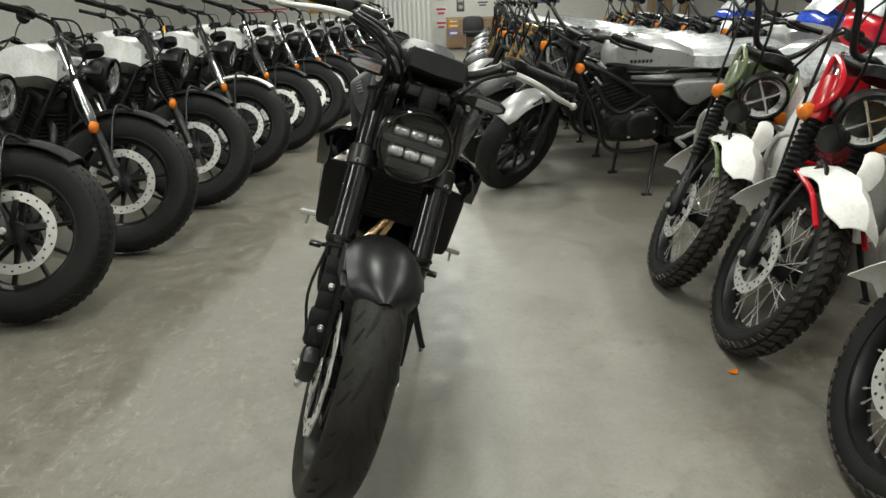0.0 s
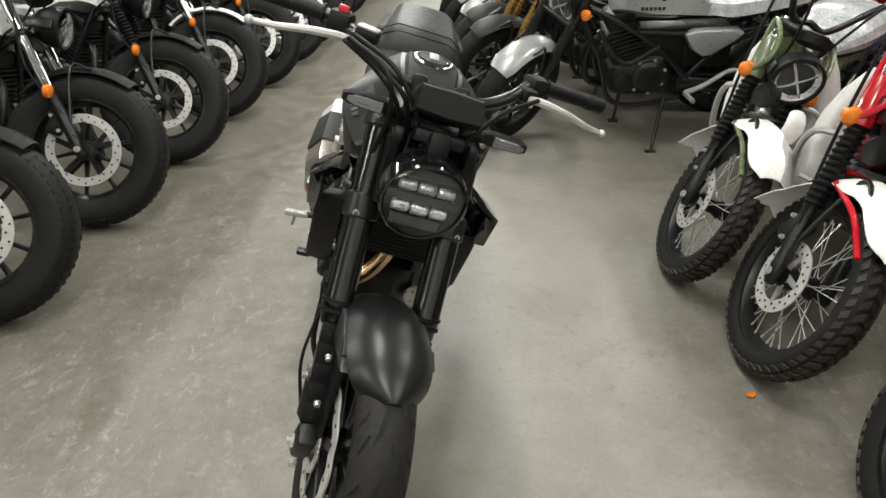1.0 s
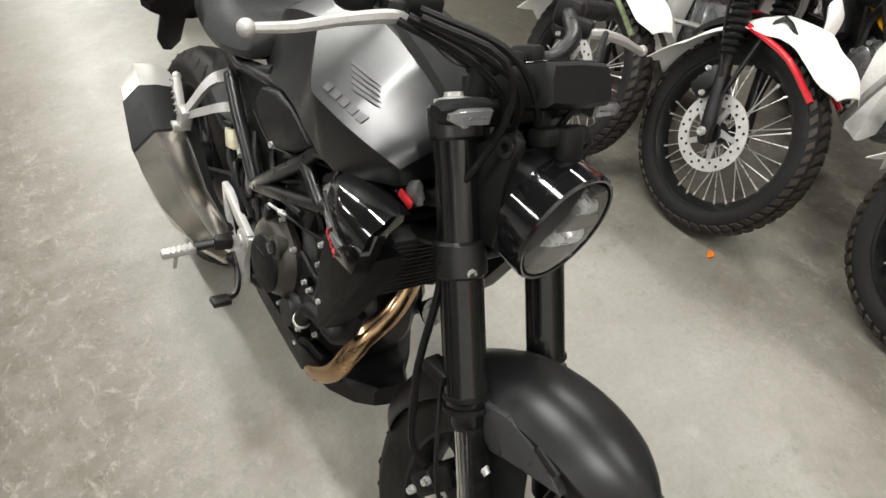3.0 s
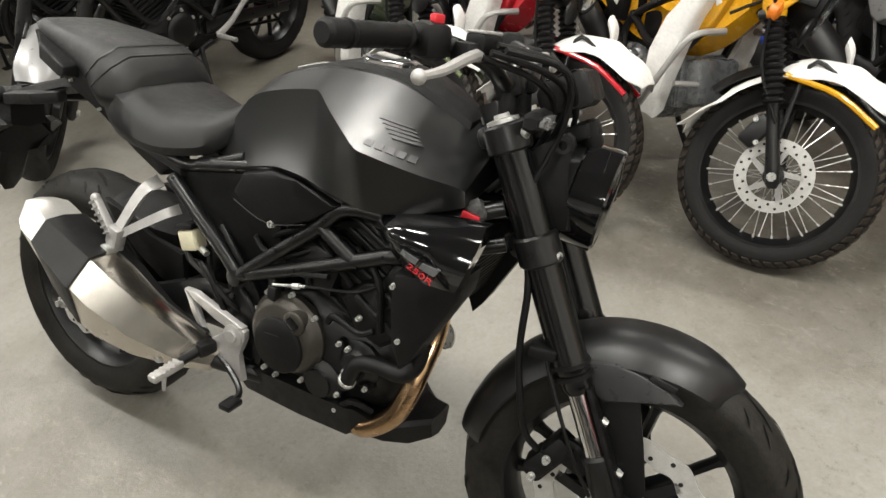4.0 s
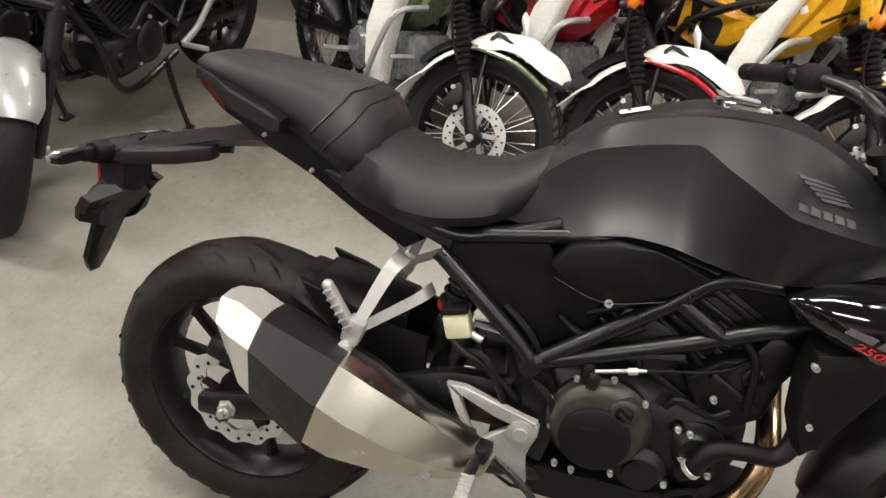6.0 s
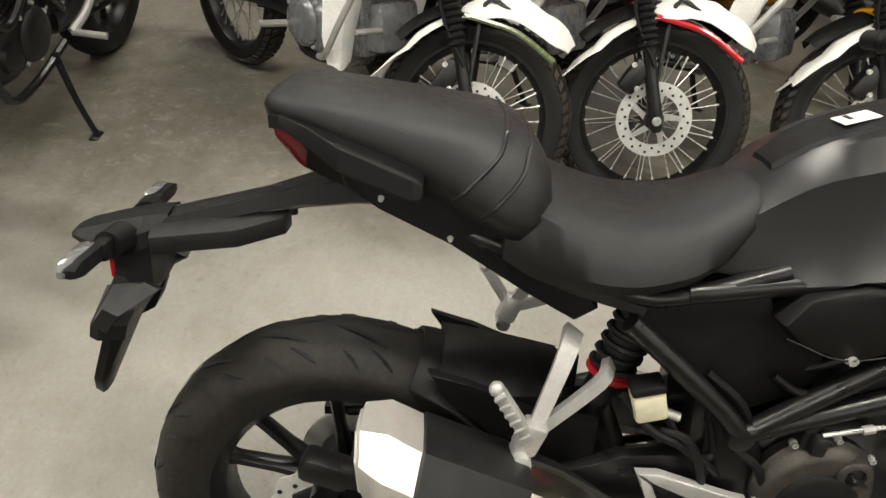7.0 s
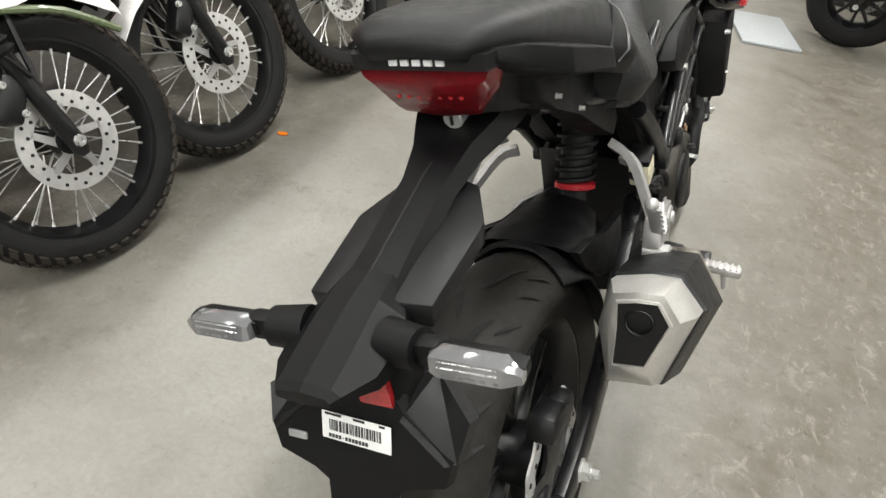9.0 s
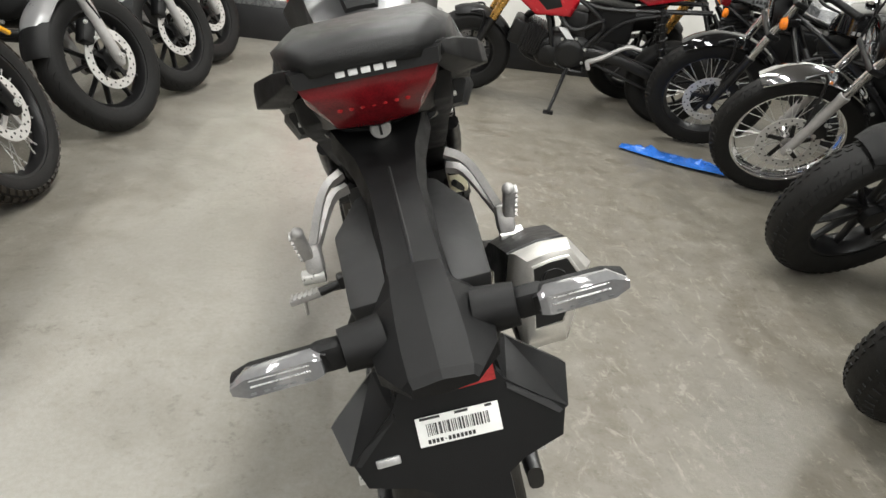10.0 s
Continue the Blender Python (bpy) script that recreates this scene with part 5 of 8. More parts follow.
        for r in runs:
            part("frame_tube", tube(B(), r, 0.0145, 10, 5), M_FRAME, H)
        bm = turned(B(), [(-0.03, 0.018), (0.02, 0.018), (0.022, 0.012), (0.022, 0.001)], (s * 0.11, 0.795, 0.53), (s, 0.795, 0.53), 14)
        part("frame_lug", bm, M_FRAME, H)
        bm = plate(B(), [(0.78, 0.55), (0.84, 0.56), (0.83, 0.44), (0.8, 0.34), (0.75, 0.33), (0.73, 0.42), (0.75, 0.5)], s * 0.06, s * 0.108, 0.008)
        part("pivot_plate", bm, M_FRAME, H)
        # airbox cover under the tank
        bm = plate(B(), [(0.79, 0.715), (0.765, 0.755), (0.695, 0.775), (0.63, 0.768), (0.53, 0.742), (0.6, 0.695), (0.688, 0.662), (0.76, 0.685)], s * 0.09, s * 0.136, 0.008, 0.95, 0)
        ac = part("side_cover", bm, M_PLASTIC, H, "black airbox side cover")
        part("panel_line", tube(B(), [(s * 0.137, 0.78, 0.7), (s * 0.1375, 0.7, 0.672), (s * 0.137, 0.61, 0.69)], 0.0012, 6), M_DARK, ac)
        bolts("cover_bolt", [((s * 0.134, 0.69, 0.672), (s, 0, 0))], ac)
        # rear inner panel below the rider seat
        bm = plate(B(), [(0.8, 0.76), (0.98, 0.725), (0.97, 0.7), (0.87, 0.6), (0.8, 0.55), (0.7, 0.6), (0.7, 0.67), (0.78, 0.7)], s * 0.06, s * 0.098, 0.004)
        part("inner_panel", bm, M_PLASTIC, H)
        # tank lower filler between the tank and the frame
        bm = plate(B(), [(0.74, 0.775), (0.68, 0.79), (0.62, 0.782), (0.5, 0.742), (0.36, 0.765), (0.4, 0.8), (0.6, 0.83), (0.7, 0.81)], s * 0.06, s * 0.104, 0.004)
        part("tank_skirt", bm, M_PLASTIC, H)
        # radiator shrouds
        rows = ([(0.13, 0.452, 0.746), (0.15, 0.4, 0.763), (0.158, 0.32, 0.774), (0.166, 0.25, 0.781)],
                [(0.16, 0.45, 0.735), (0.186, 0.4, 0.74), (0.204, 0.32, 0.744), (0.2, 0.245, 0.758)],
                [(0.155, 0.43, 0.708), (0.178, 0.39, 0.694), (0.2, 0.33, 0.68), (0.196, 0.276, 0.678)])
        rows = [[Vector((s * a, b, c)) for a, b, c in r] for r in rows]
        loops = [[r[k] for r in rows] + [r[k] - Vector((s * 0.03, 0, 0)) for r in rows[::-1]] for k in range(4)]
        bm = rings(B(), loops)
        bmesh.ops.bevel(bm, geom=[e for e in bm.edges if len(e.link_faces) == 2 and e.calc_face_angle(0) > 0.35], offset=0.006, segments=3, affect="EDGES", profile=0.5)
        sd = part("radiator_shroud", bm, M_GLOSS, H, "gloss black radiator shroud", 85)

        def on_shroud(u, v, lift):
            k = min(int(u), 2)
            f = u - k
            a, b = rows[1][k].lerp(rows[1][k + 1], f), rows[2][k].lerp(rows[2][k + 1], f)
            return a.lerp(b, v) + Vector((s * lift, 0, 0))

        def shroud_mark(name, u0, u1, v0, v1, material):
            q = [(u, v + 0.18 * (u - 1.3)) for u, v in ((u0, v0), (u1, v0), (u1 - 0.08, v1), (u0 - 0.08, v1))]
            part(name, rings(B(), [[on_shroud(u, v, 0.0) for u, v in q], [on_shroud(u, v, 0.0045) for u, v in q]]), material, sd)
        for k in range(2):
            shroud_mark("badge_mark", 1.3 + 0.6 * k, 1.78 + 0.6 * k, 0.36, 0.55, M_GREYPAINT)
        a, b, c = on_shroud(1.4, 0.86, 0.005), on_shroud(2.35, 0.99, 0.005), on_shroud(1.4, 0.5, 0.005)
        if s > 0:
            a, b, c = b, a, on_shroud(2.35, 0.6, 0.005)
        ex_, up_ = (b - a).normalized(), (c - a).normalized()
        nm_ = ex_.cross(up_).normalized()
        me = lettering("250R", 0.0165, 0.0006)
        me.materials.append(M_REDMARK)
        me.transform(Matrix.Diagonal((1.55, 1, 1, 1)))
        me.transform(Matrix.Translation(a) @ Matrix((ex_, nm_.cross(ex_), nm_)).transposed().to_4x4())
        ob = new("model_mark", me)
        ob.parent = sd
        bm = plate(B(), [(0.4, 0.672), (0.268, 0.7), (0.275, 0.66), (0.36, 0.51), (0.378, 0.488), (0.398, 0.54), (0.405, 0.62)], s * 0.12, s * 0.178, 0.008, 0.93)
        part("shroud_lower", bm, M_PLASTIC, sd)
        bolts("shroud_bolt", [((s * 0.176, y, z), (s, 0, 0)) for y, z in ((0.379, 0.552), (0.395, 0.648))], sd, 0.0048)
    bm = box(B(), (0, 0.339, 0.638), (0.24, 0.03, 0.16), (24, 0, 0), 0.006)
    rd = part("radiator", bm, M_DARK, H)
    fin = mesh_of(box(B(), (0, 0, 0), (0.23, 0.006, 0.003), (24, 0, 0), 0), M_DARK)
    for k in range(4, 16):
        shared("radiator_fin", fin, rd, Matrix.Translation((0, 0.338 - 0.0053 * (k - 7.5), 0.604 + 0.012 * (k - 7.5))))

    # engine
    bm = ovals(B(), [((0, 0.42, 0.42), 0.05, 0.05), ((0, 0.47, 0.41), 0.095, 0.1), ((0, 0.6, 0.42), 0.11, 0.125), ((0, 0.72, 0.43), 0.1, 0.11), ((0, 0.8, 0.45), 0.07, 0.08)], 16, 3, 3)
    eng = part("crankcase", bm, M_ENGINE, H, "black cast engine crankcase")
    fin = mesh_of(box(B(), (0, 0, 0), (0.17, 0.17, 0.012), (30, 0, 0), 0.003), M_ENGINE)
    for k in range(9):
        shared("cylinder_fin", fin, H, Matrix.Translation((0, 0.565 - 0.1 * k / 8, 0.52 + 0.17 * k / 8)))
    part("cylinder", box(B(), (0, 0.515, 0.605), (0.155, 0.155, 0.2), (30, 0, 0), 0.01), M_ENGINE, H)
    bm = box(B(), (0, 0.455, 0.71), (0.18, 0.15, 0.07), (30, 0, 0), 0.02)
    part("valve_cover", bm, M_ENGINE, H)
    for s in (-1, 1):
        o = Vector((s * 0.1, 0.668, 0.441))
        bm = turned(B(), [(0, 0.088), (0.014, 0.088), (0.02, 0.082), (0.032, 0.076), (0.037, 0.066), (0.037, 0.001)], o, o + Vector((s, 0, 0)), 32)
        cv = part("engine_cover", bm, M_COVER, H, "black round clutch cover")
        bm = turned(B(), [(0, 0.06), (0.006, 0.059), (0.009, 0.055), (0.0085, 0.001)], o + Vector((s * 0.036, 0.003, -0.016)), o + Vector((s, 0.003, -0.016)), 32)
        part("cover_disc", bm, M_PLASTIC, cv)
        bm = turned(B(), [(0, 0.025), (0.026, 0.025), (0.029, 0.021), (0.029, 0.015), (0.02, 0.014), (0.02, 0.001)], o + Vector((s * 0.014, -0.036, 0.044)), o + Vector((s, -0.036, 0.044)), 20)
        part("oil_cap", bm, M_COVER, cv)
        part("cap_grip", box(B(), o + Vector((s * 0.046, -0.036, 0.044)), (0.02, 0.024, 0.006), (35, 0, 0), 0.002), M_ENGINE, cv)
        part("cover_slit", box(B(), o + Vector((s * 0.0452, 0.014, 0.006)), (0.002, 0.034, 0.0022), (-4, 0, 0), 0), M_DARK, cv)
        part("cable_lug", box(B(), (s * 0.128, 0.69, 0.53), (0.022, 0.02, 0.03), (10, 0, 0), 0.004), M_ENGINE, cv)
        spots = ((0.656, 0.53), (0.6, 0.497), (0.541, 0.463), (0.521, 0.458), (0.526, 0.41), (0.542, 0.35), (0.631, 0.349), (0.579, 0.366), (0.478, 0.387), (0.697, 0.338), (0.727, 0.345), (0.745, 0.42), (0.752, 0.47), (0.715, 0.52), (0.5, 0.53), (0.545, 0.315))
        bolts("engine_bolt", [((s * 0.116, y, z), (s, 0, 0)) for y, z in spots], eng, 0.0047)
        for y, z in ((0.541, 0.463), (0.526, 0.41), (0.542, 0.35), (0.478, 0.387)):
            part("bolt_boss", turned(B(), [(0, 0.011), (0.03, 0.009), (0.032, 0.001)], (s * 0.085, y, z), (s, y, z), 12), M_ENGINE, eng)
        o2 = Vector((s * 0.09, 0.585, 0.362))
        bm = turned(B(), [(0, 0.046), (0.02, 0.046), (0.026, 0.04), (0.03, 0.03), (0.036, 0.029), (0.036, 0.001)], o2, o2 + Vector((s, 0, 0)), 24)
        part("filter_cap", bm, M_ENGINE, eng)
        part("head_casting", plate(B(), [(0.56, 0.56), (0.5, 0.6), (0.455, 0.62), (0.4, 0.56), (0.415, 0.5), (0.46, 0.47), (0.52, 0.49)], s * 0.08, s * 0.108, 0.01, 0.9), M_ENGINE, eng)
        part("head_rib", box(B(), (s * 0.108, 0.47, 0.545), (0.016, 0.1, 0.016), (32, 0, 0), 0.005), M_ENGINE, eng)
        part("water_pump", turned(B(), [(0, 0.05), (0.03, 0.048), (0.04, 0.036), (0.05, 0.028), (0.052, 0.001)], (s * 0.07, 0.505, 0.425), (s, 0.505, 0.425), 20), M_ENGINE, eng)
        part("cam_cover", box(B(), (s * 0.095, 0.43, 0.6), (0.03, 0.07, 0.1), (30, 0, 0), 0.012), M_ENGINE, eng)
        part("cam_plug", turned(B(), [(0, 0.017), (0.006, 0.017), (0.008, 0.012), (0.004, 0.011), (0.004, 0.001)], (s * 0.108, 0.45, 0.58), (s, 0.45, 0.58), 16), M_ENGINE, eng)
    bm = tube(B(), [(-0.12, 0.522, 0.385), (-0.132, 0.508, 0.405), (-0.132, 0.485, 0.446), (-0.13, 0.44, 0.456), (-0.128, 0.395, 0.455), (-0.12, 0.372, 0.478), (-0.11, 0.365, 0.52)], 0.0155, 12)
    ch = part("coolant_hose", bm, M_PLASTIC, H)
    part("hose_clamp", turned(B(), [(0, 0.0165), (0.001, 0.0178), (0.008, 0.0178), (0.009, 0.0165)], (-0.13, 0.512, 0.398), (-0.1325, 0.5, 0.419), 16), M_BOLT, ch)
    hoses = [[(-0.12, 0.71, 0.56), (-0.125, 0.66, 0.58), (-0.13, 0.56, 0.6)], [(-0.06, 0.75, 0.6), (-0.1, 0.7, 0.64), (-0.09, 0.6, 0.68), (-0.07, 0.5, 0.7)],
             [(-0.09, 0.9, 0.56), (-0.12, 0.86, 0.5), (-0.11, 0.82, 0.49), (-0.1, 0.84, 0.57)], [(-0.1, 0.85, 0.62), (-0.115, 0.8, 0.58), (-0.1, 0.76, 0.5), (-0.1, 0.73, 0.46)],
             [(-0.085, 0.62, 0.65), (-0.1, 0.57, 0.62), (-0.1, 0.53, 0.58)], [(-0.08, 0.7, 0.66), (-0.1, 0.64, 0.6), (-0.11, 0.62, 0.56)],
             [(0.1, 0.72, 0.56), (0.11, 0.64, 0.62), (0.1, 0.5, 0.66)], [(-0.1, 0.52, 0.66), (-0.12, 0.46, 0.62), (-0.12, 0.45, 0.52)],
             [(-0.115, 0.57, 0.5), (-0.122, 0.55, 0.52), (-0.118, 0.5, 0.5), (-0.11, 0.47, 0.51)], [(-0.1, 0.76, 0.62), (-0.112, 0.72, 0.6), (-0.11, 0.66, 0.61), (-0.09, 0.6, 0.64)],
             [(-0.11, 0.79, 0.5), (-0.12, 0.76, 0.48), (-0.118, 0.74, 0.44), (-0.1, 0.73, 0.4)], [(-0.1, 0.96, 0.58), (-0.125, 0.92, 0.54), (-0.128, 0.87, 0.515), (-0.12, 0.82, 0.47), (-0.1, 0.8, 0.44)],
             [(-0.1, 0.47, 0.33), (-0.118, 0.5, 0.35), (-0.115, 0.53, 0.33), (-0.1, 0.55, 0.3)],
             [(-0.1, 0.93, 0.52), (-0.13, 0.87, 0.53), (-0.12, 0.83, 0.44), (-0.1, 0.86, 0.4)]]
    for h in hoses:
        part("hose", tube(B(), h, 0.0065, 8), M_PLASTIC, H)
    cc = part("clutch_cable", tube(B(), [(-0.132, 0.69, 0.548), (-0.132, 0.63, 0.562), (-0.13, 0.58, 0.572), (-0.12, 0.5, 0.585), (-0.1, 0.44, 0.62)], 0.0028, 8), M_PLASTIC, H)
    part("cable_sleeve", rod(B(), (-0.132, 0.69, 0.548), (-0.1315, 0.612, 0.566), 0.0032, n=10), M_BOLT, cc)
    part("adjuster", rod(B(), (-0.1322, 0.64, 0.5595), (-0.1318, 0.625, 0.563), 0.0062, n=6), M_BOLT, cc)
    bm = B()
    box(bm, (-0.07, 0.62, 0.6), (0.07, 0.12, 0.09), (20, 0, 0), 0.012)
    box(bm, (0.0, 0.66, 0.64), (0.1, 0.14, 0.1), (20, 0, 0), 0.016)
    box(bm, (-0.11, 0.7, 0.535), (0.03, 0.02, 0.04), (0, 0, 0), 0.005)
    part("throttle_body", bm, M_ENGINE, H)
    # header pipe, belly pan
    bm = tube(B(), [(0.0, 0.45, 0.64), (0.01, 0.4, 0.56), (-0.02, 0.388, 0.49), (-0.07, 0.388, 0.44), (-0.092, 0.398, 0.39), (-0.1, 0.425, 0.335), (-0.098, 0.49, 0.285), (-0.075, 0.57, 0.282), (-0.05, 0.64, 0.285)], 0.0205, 16, 5)
    part("header_pipe", bm, M_BRONZE, H, "heat-tinted bronze exhaust header")
    part("link_pipe", tube(B(), [(-0.05, 0.63, 0.285), (-0.06, 0.7, 0.288), (-0.1, 0.78, 0.308), (-0.135, 0.85, 0.33)], 0.021, 14, 4), M_ENGINE, H)
    bm = halves(B(), [(0.37, [(0, 0.31), (0.03, 0.315), (0.038, 0.305), (0.03, 0.27), (0, 0.262)]), (0.41, [(0, 0.295), (0.05, 0.305), (0.06, 0.295), (0.05, 0.25), (0, 0.24)]), (0.45, [(0, 0.285), (0.08, 0.3), (0.095, 0.295), (0.085, 0.26), (0, 0.24)]), (0.5, [(0, 0.29), (0.1, 0.33), (0.122, 0.335), (0.115, 0.28), (0, 0.25)]), (0.52, [(0, 0.32), (0.1, 0.335), (0.124, 0.33), (0.112, 0.262), (0, 0.235)]),
                      (0.65, [(0, 0.31), (0.1, 0.335), (0.12, 0.33), (0.1, 0.25), (0, 0.23)]), (0.8, [(0, 0.31), (0.09, 0.325), (0.108, 0.32), (0.09, 0.25), (0, 0.238)]), (0.86, [(0, 0.29), (0.07, 0.29), (0.08, 0.285), (0.06, 0.26), (0, 0.25)])])
    part("belly_pan", bm, M_PLASTIC, H)
    # horn
    bm = turned(B(), [(-0.03, 0.016), (-0.006, 0.024), (0.0, 0.0285), (0.005, 0.0285), (0.005, 0.025), (0.001, 0.022), (0.0, 0.001)], (0.112, 0.432, 0.416), (0.1, 0.2, 0.52), 24)
    hn = part("horn", bm, M_PLASTIC, H, "small round black horn")
    part("horn_rim", turned(B(), [(0.0045, 0.0275), (0.007, 0.0285), (0.007, 0.0262), (0.0045, 0.0255)], (0.112, 0.432, 0.416), (0.1, 0.2, 0.52), 24), M_BOLT, hn)
    part("horn_bracket", rod(B(), (0.112, 0.445, 0.41), (0.06, 0.5, 0.4), 0.007), M_FRAME, hn)
    # silencer
    along, up25 = Vector((0, 0.97, 0.24)), Vector((0, -0.24, 0.97))
    shape = {0: (0.84, 0.327, 0.4, [(-0.115, 0.02), (-0.13, 0.026), (-0.15, 0.02), (-0.158, 0.0), (-0.15, -0.02), (-0.12, -0.024), (-0.108, 0.0)]),
             1: (0.886, 0.347, 0.45, [(-0.13, 0.033), (-0.15, 0.04), (-0.18, 0.036), (-0.203, -0.002), (-0.182, -0.036), (-0.14, -0.04), (-0.125, 0.0)]),
             2: (0.977, 0.389, 0.45, [(-0.142, 0.036), (-0.175, 0.054), (-0.214, 0.056), (-0.246, 0.0), (-0.214, -0.07), (-0.152, -0.074), (-0.135, 0.0)]),
             3: (1.067, 0.435, 0.42, [(-0.14, 0.05), (-0.185, 0.064), (-0.228, 0.062), (-0.266, 0.002), (-0.226, -0.1), (-0.15, -0.104), (-0.132, -0.01)]),
             4: (1.12, 0.462, 0.38, [(-0.14, 0.05), (-0.188, 0.063), (-0.23, 0.062), (-0.268, 0.004), (-0.224, -0.108), (-0.148, -0.112), (-0.132, -0.01)]),
             5: (1.235, 0.515, 0.2, [(-0.142, 0.05), (-0.19, 0.06), (-0.228, 0.059), (-0.26, 0.018), (-0.214, -0.104), (-0.142, -0.11), (-0.127, -0.01)]),
             6: (1.275, 0.527, 0.1, [(-0.146, 0.062), (-0.19, 0.072), (-0.225, 0.071), (-0.256, 0.024), (-0.206, -0.098), (-0.142, -0.104), (-0.13, -0.01)]),
             7: (1.302, 0.534, 0.0, [(-0.157, 0.058), (-0.19, 0.066), (-0.22, 0.065), (-0.24, 0.027), (-0.2, -0.064), (-0.152, -0.068), (-0.15, 0.0)])}

    def section(k, shift=0.0, grow=0.0):
        y, z, lean, q = shape[k]
        cx, cn = sum(p[0] for p in q) / 7, sum(p[1] for p in q) / 7
        out = []
        for x, n in q:
            d = math.hypot(x - cx, n - cn)
            f = (d + grow) / d
            n = cn + (n - cn) * f
            out.append(Vector((cx + (x - cx) * f, y - lean * n + shift, z + n)))
        return out

    def pipe(name, loops, material, parent, label="", bev=0.006):
        bm = rings(B(), loops)
        es = [e for e in bm.edges if len(e.link_faces) == 2 and e.calc_face_angle(0) > 0.3]
        bmesh.ops.bevel(bm, geom=es, offset=bev, segments=2, affect="EDGES", profile=0.5)
        return part(name, bm, material, parent, label, 40)
    ex = pipe("silencer", [section(k) for k in (0, 1, 2, 3, 4)] + [section(5, 0, -0.006)], M_STEEL, H, "short brushed steel silencer")
    pipe("heat_shield", [section(4, -0.006, 0.002), section(4, 0, 0.005), section(5, 0, 0.003), section(5, 0.004, 0.0)], M_SHIELD, ex, "", 0.003)
    pipe("end_cap", [section(5, 0, -0.001), section(6), section(7), section(7, 0.004, -0.01)], M_POLISH, ex, "", 0.003)
    pipe("end_rim", [section(7, -0.004, -0.006), section(7, 0.006, -0.009), section(7, 0.007, -0.012), section(7, -0.003, -0.0135)], M_POLISH, ex, "polished rim", 0.0012)
    pipe("end_plate", [section(7, -0.002, -0.0128), section(7, 0.0055, -0.0135)], M_DARK, ex, "", 0.001)
    strip = [[q[6] * 0.55 + q[0] * 0.45, q[0], q[0] * 0.45 + q[1] * 0.55] for q in (section(1, 0, 0.006), section(2, 0, 0.005), section(3, 0, 0.005), section(4, 0.001, 0.005))]
    bm = rings(B(), [a + [p - up25 * 0.012 for p in a[::-1]] for a in strip])
    part("heat_cover", bm, M_SHIELD, ex)
    nz = along
    ho = Vector((-0.192, 1.3035, 0.556))
    bm = turned(B(), [(-0.01, 0.019), (0.008, 0.019), (0.009, 0.017), (0.008, 0.0155), (-0.008, 0.015), (-0.009, 0.001)], ho, ho + nz, 24)
    part("outlet", bm, M_ENGINE, ex)
    bm = bolt(B(), (-0.203, 0.938, 0.33), (-1, 0, -0.2), 0.009, 0.006)
    part("silencer_bolt", bm, M_BOLT, ex)

    # foot controls
    for s in (-1, 1):
        bm = B()
        for pts in ([(0.93, 0.47), (0.896, 0.47), (0.79, 0.434), (0.765, 0.428), (0.775, 0.405), (0.84, 0.425), (0.905, 0.455)],
                    [(0.93, 0.47), (0.91, 0.425), (0.874, 0.356), (0.86, 0.365), (0.88, 0.39), (0.904, 0.45)],
                    [(0.775, 0.43), (0.762, 0.42), (0.762, 0.402), (0.78, 0.362), (0.77, 0.3), (0.793, 0.292), (0.85, 0.324), (0.887, 0.33), (0.876, 0.357), (0.862, 0.372), (0.815, 0.405)]):
            plate(bm, pts, s * 0.122, s * 0.136, 0.003, 0.98)
        fp = part("rider_peg_bracket", bm, M_ALU, H, "cast aluminium footpeg bracket")
        bm = turned(B(), [(0, 0.024), (0.01, 0.024), (0.012, 0.014), (0.016, 0.013), (0.016, 0.001)], (s * 0.13, 0.792, 0.404), (s, 0.792, 0.404), 20)
        part("pivot_boss", bm, M_ALU, fp)
        bm = B()
        box(bm, (s * 0.246, 0.864, 0.348), (0.072, 0.024, 0.016), (0, s * 6, s * 4), 0.005)
        for k in range(6):
            box(bm, (s * (0.22 + 0.011 * k), 0.864, 0.3585 - 0.0012 * k), (0.005, 0.022, 0.004), (0, s * 6, s * 4), 0.001)
        rod(bm, (s * 0.25, 0.866, 0.345), (s * 0.253, 0.866, 0.306), 0.005, 0.004, 8)
        part("rider_peg", bm, M_ALU, fp)
        bm = box(B(), (s * 0.155, 0.852, 0.364), (0.04, 0.03, 0.03), (0, 0, s * 12), 0.006)
        rod(bm, (s * 0.17, 0.858, 0.36), (s * 0.215, 0.864, 0.352), 0.01, n=10)
        part("peg_clevis", bm, M_ENGINE, fp)
        bm = tube(B(), [(s * 0.135, 0.86, 0.36), (s * 0.14, 0.8, 0.32), (s * 0.16, 0.755, 0.295), (s * 0.2, 0.745, 0.29)], 0.007, 8)
        box(bm, (s * 0.195, 0.745, 0.29), (0.04, 0.03, 0.014), (0, 0, 0), 0.004)
        part("foot_lever", bm, M_FRAME, H)
        # passenger peg bracket
        bm = B()
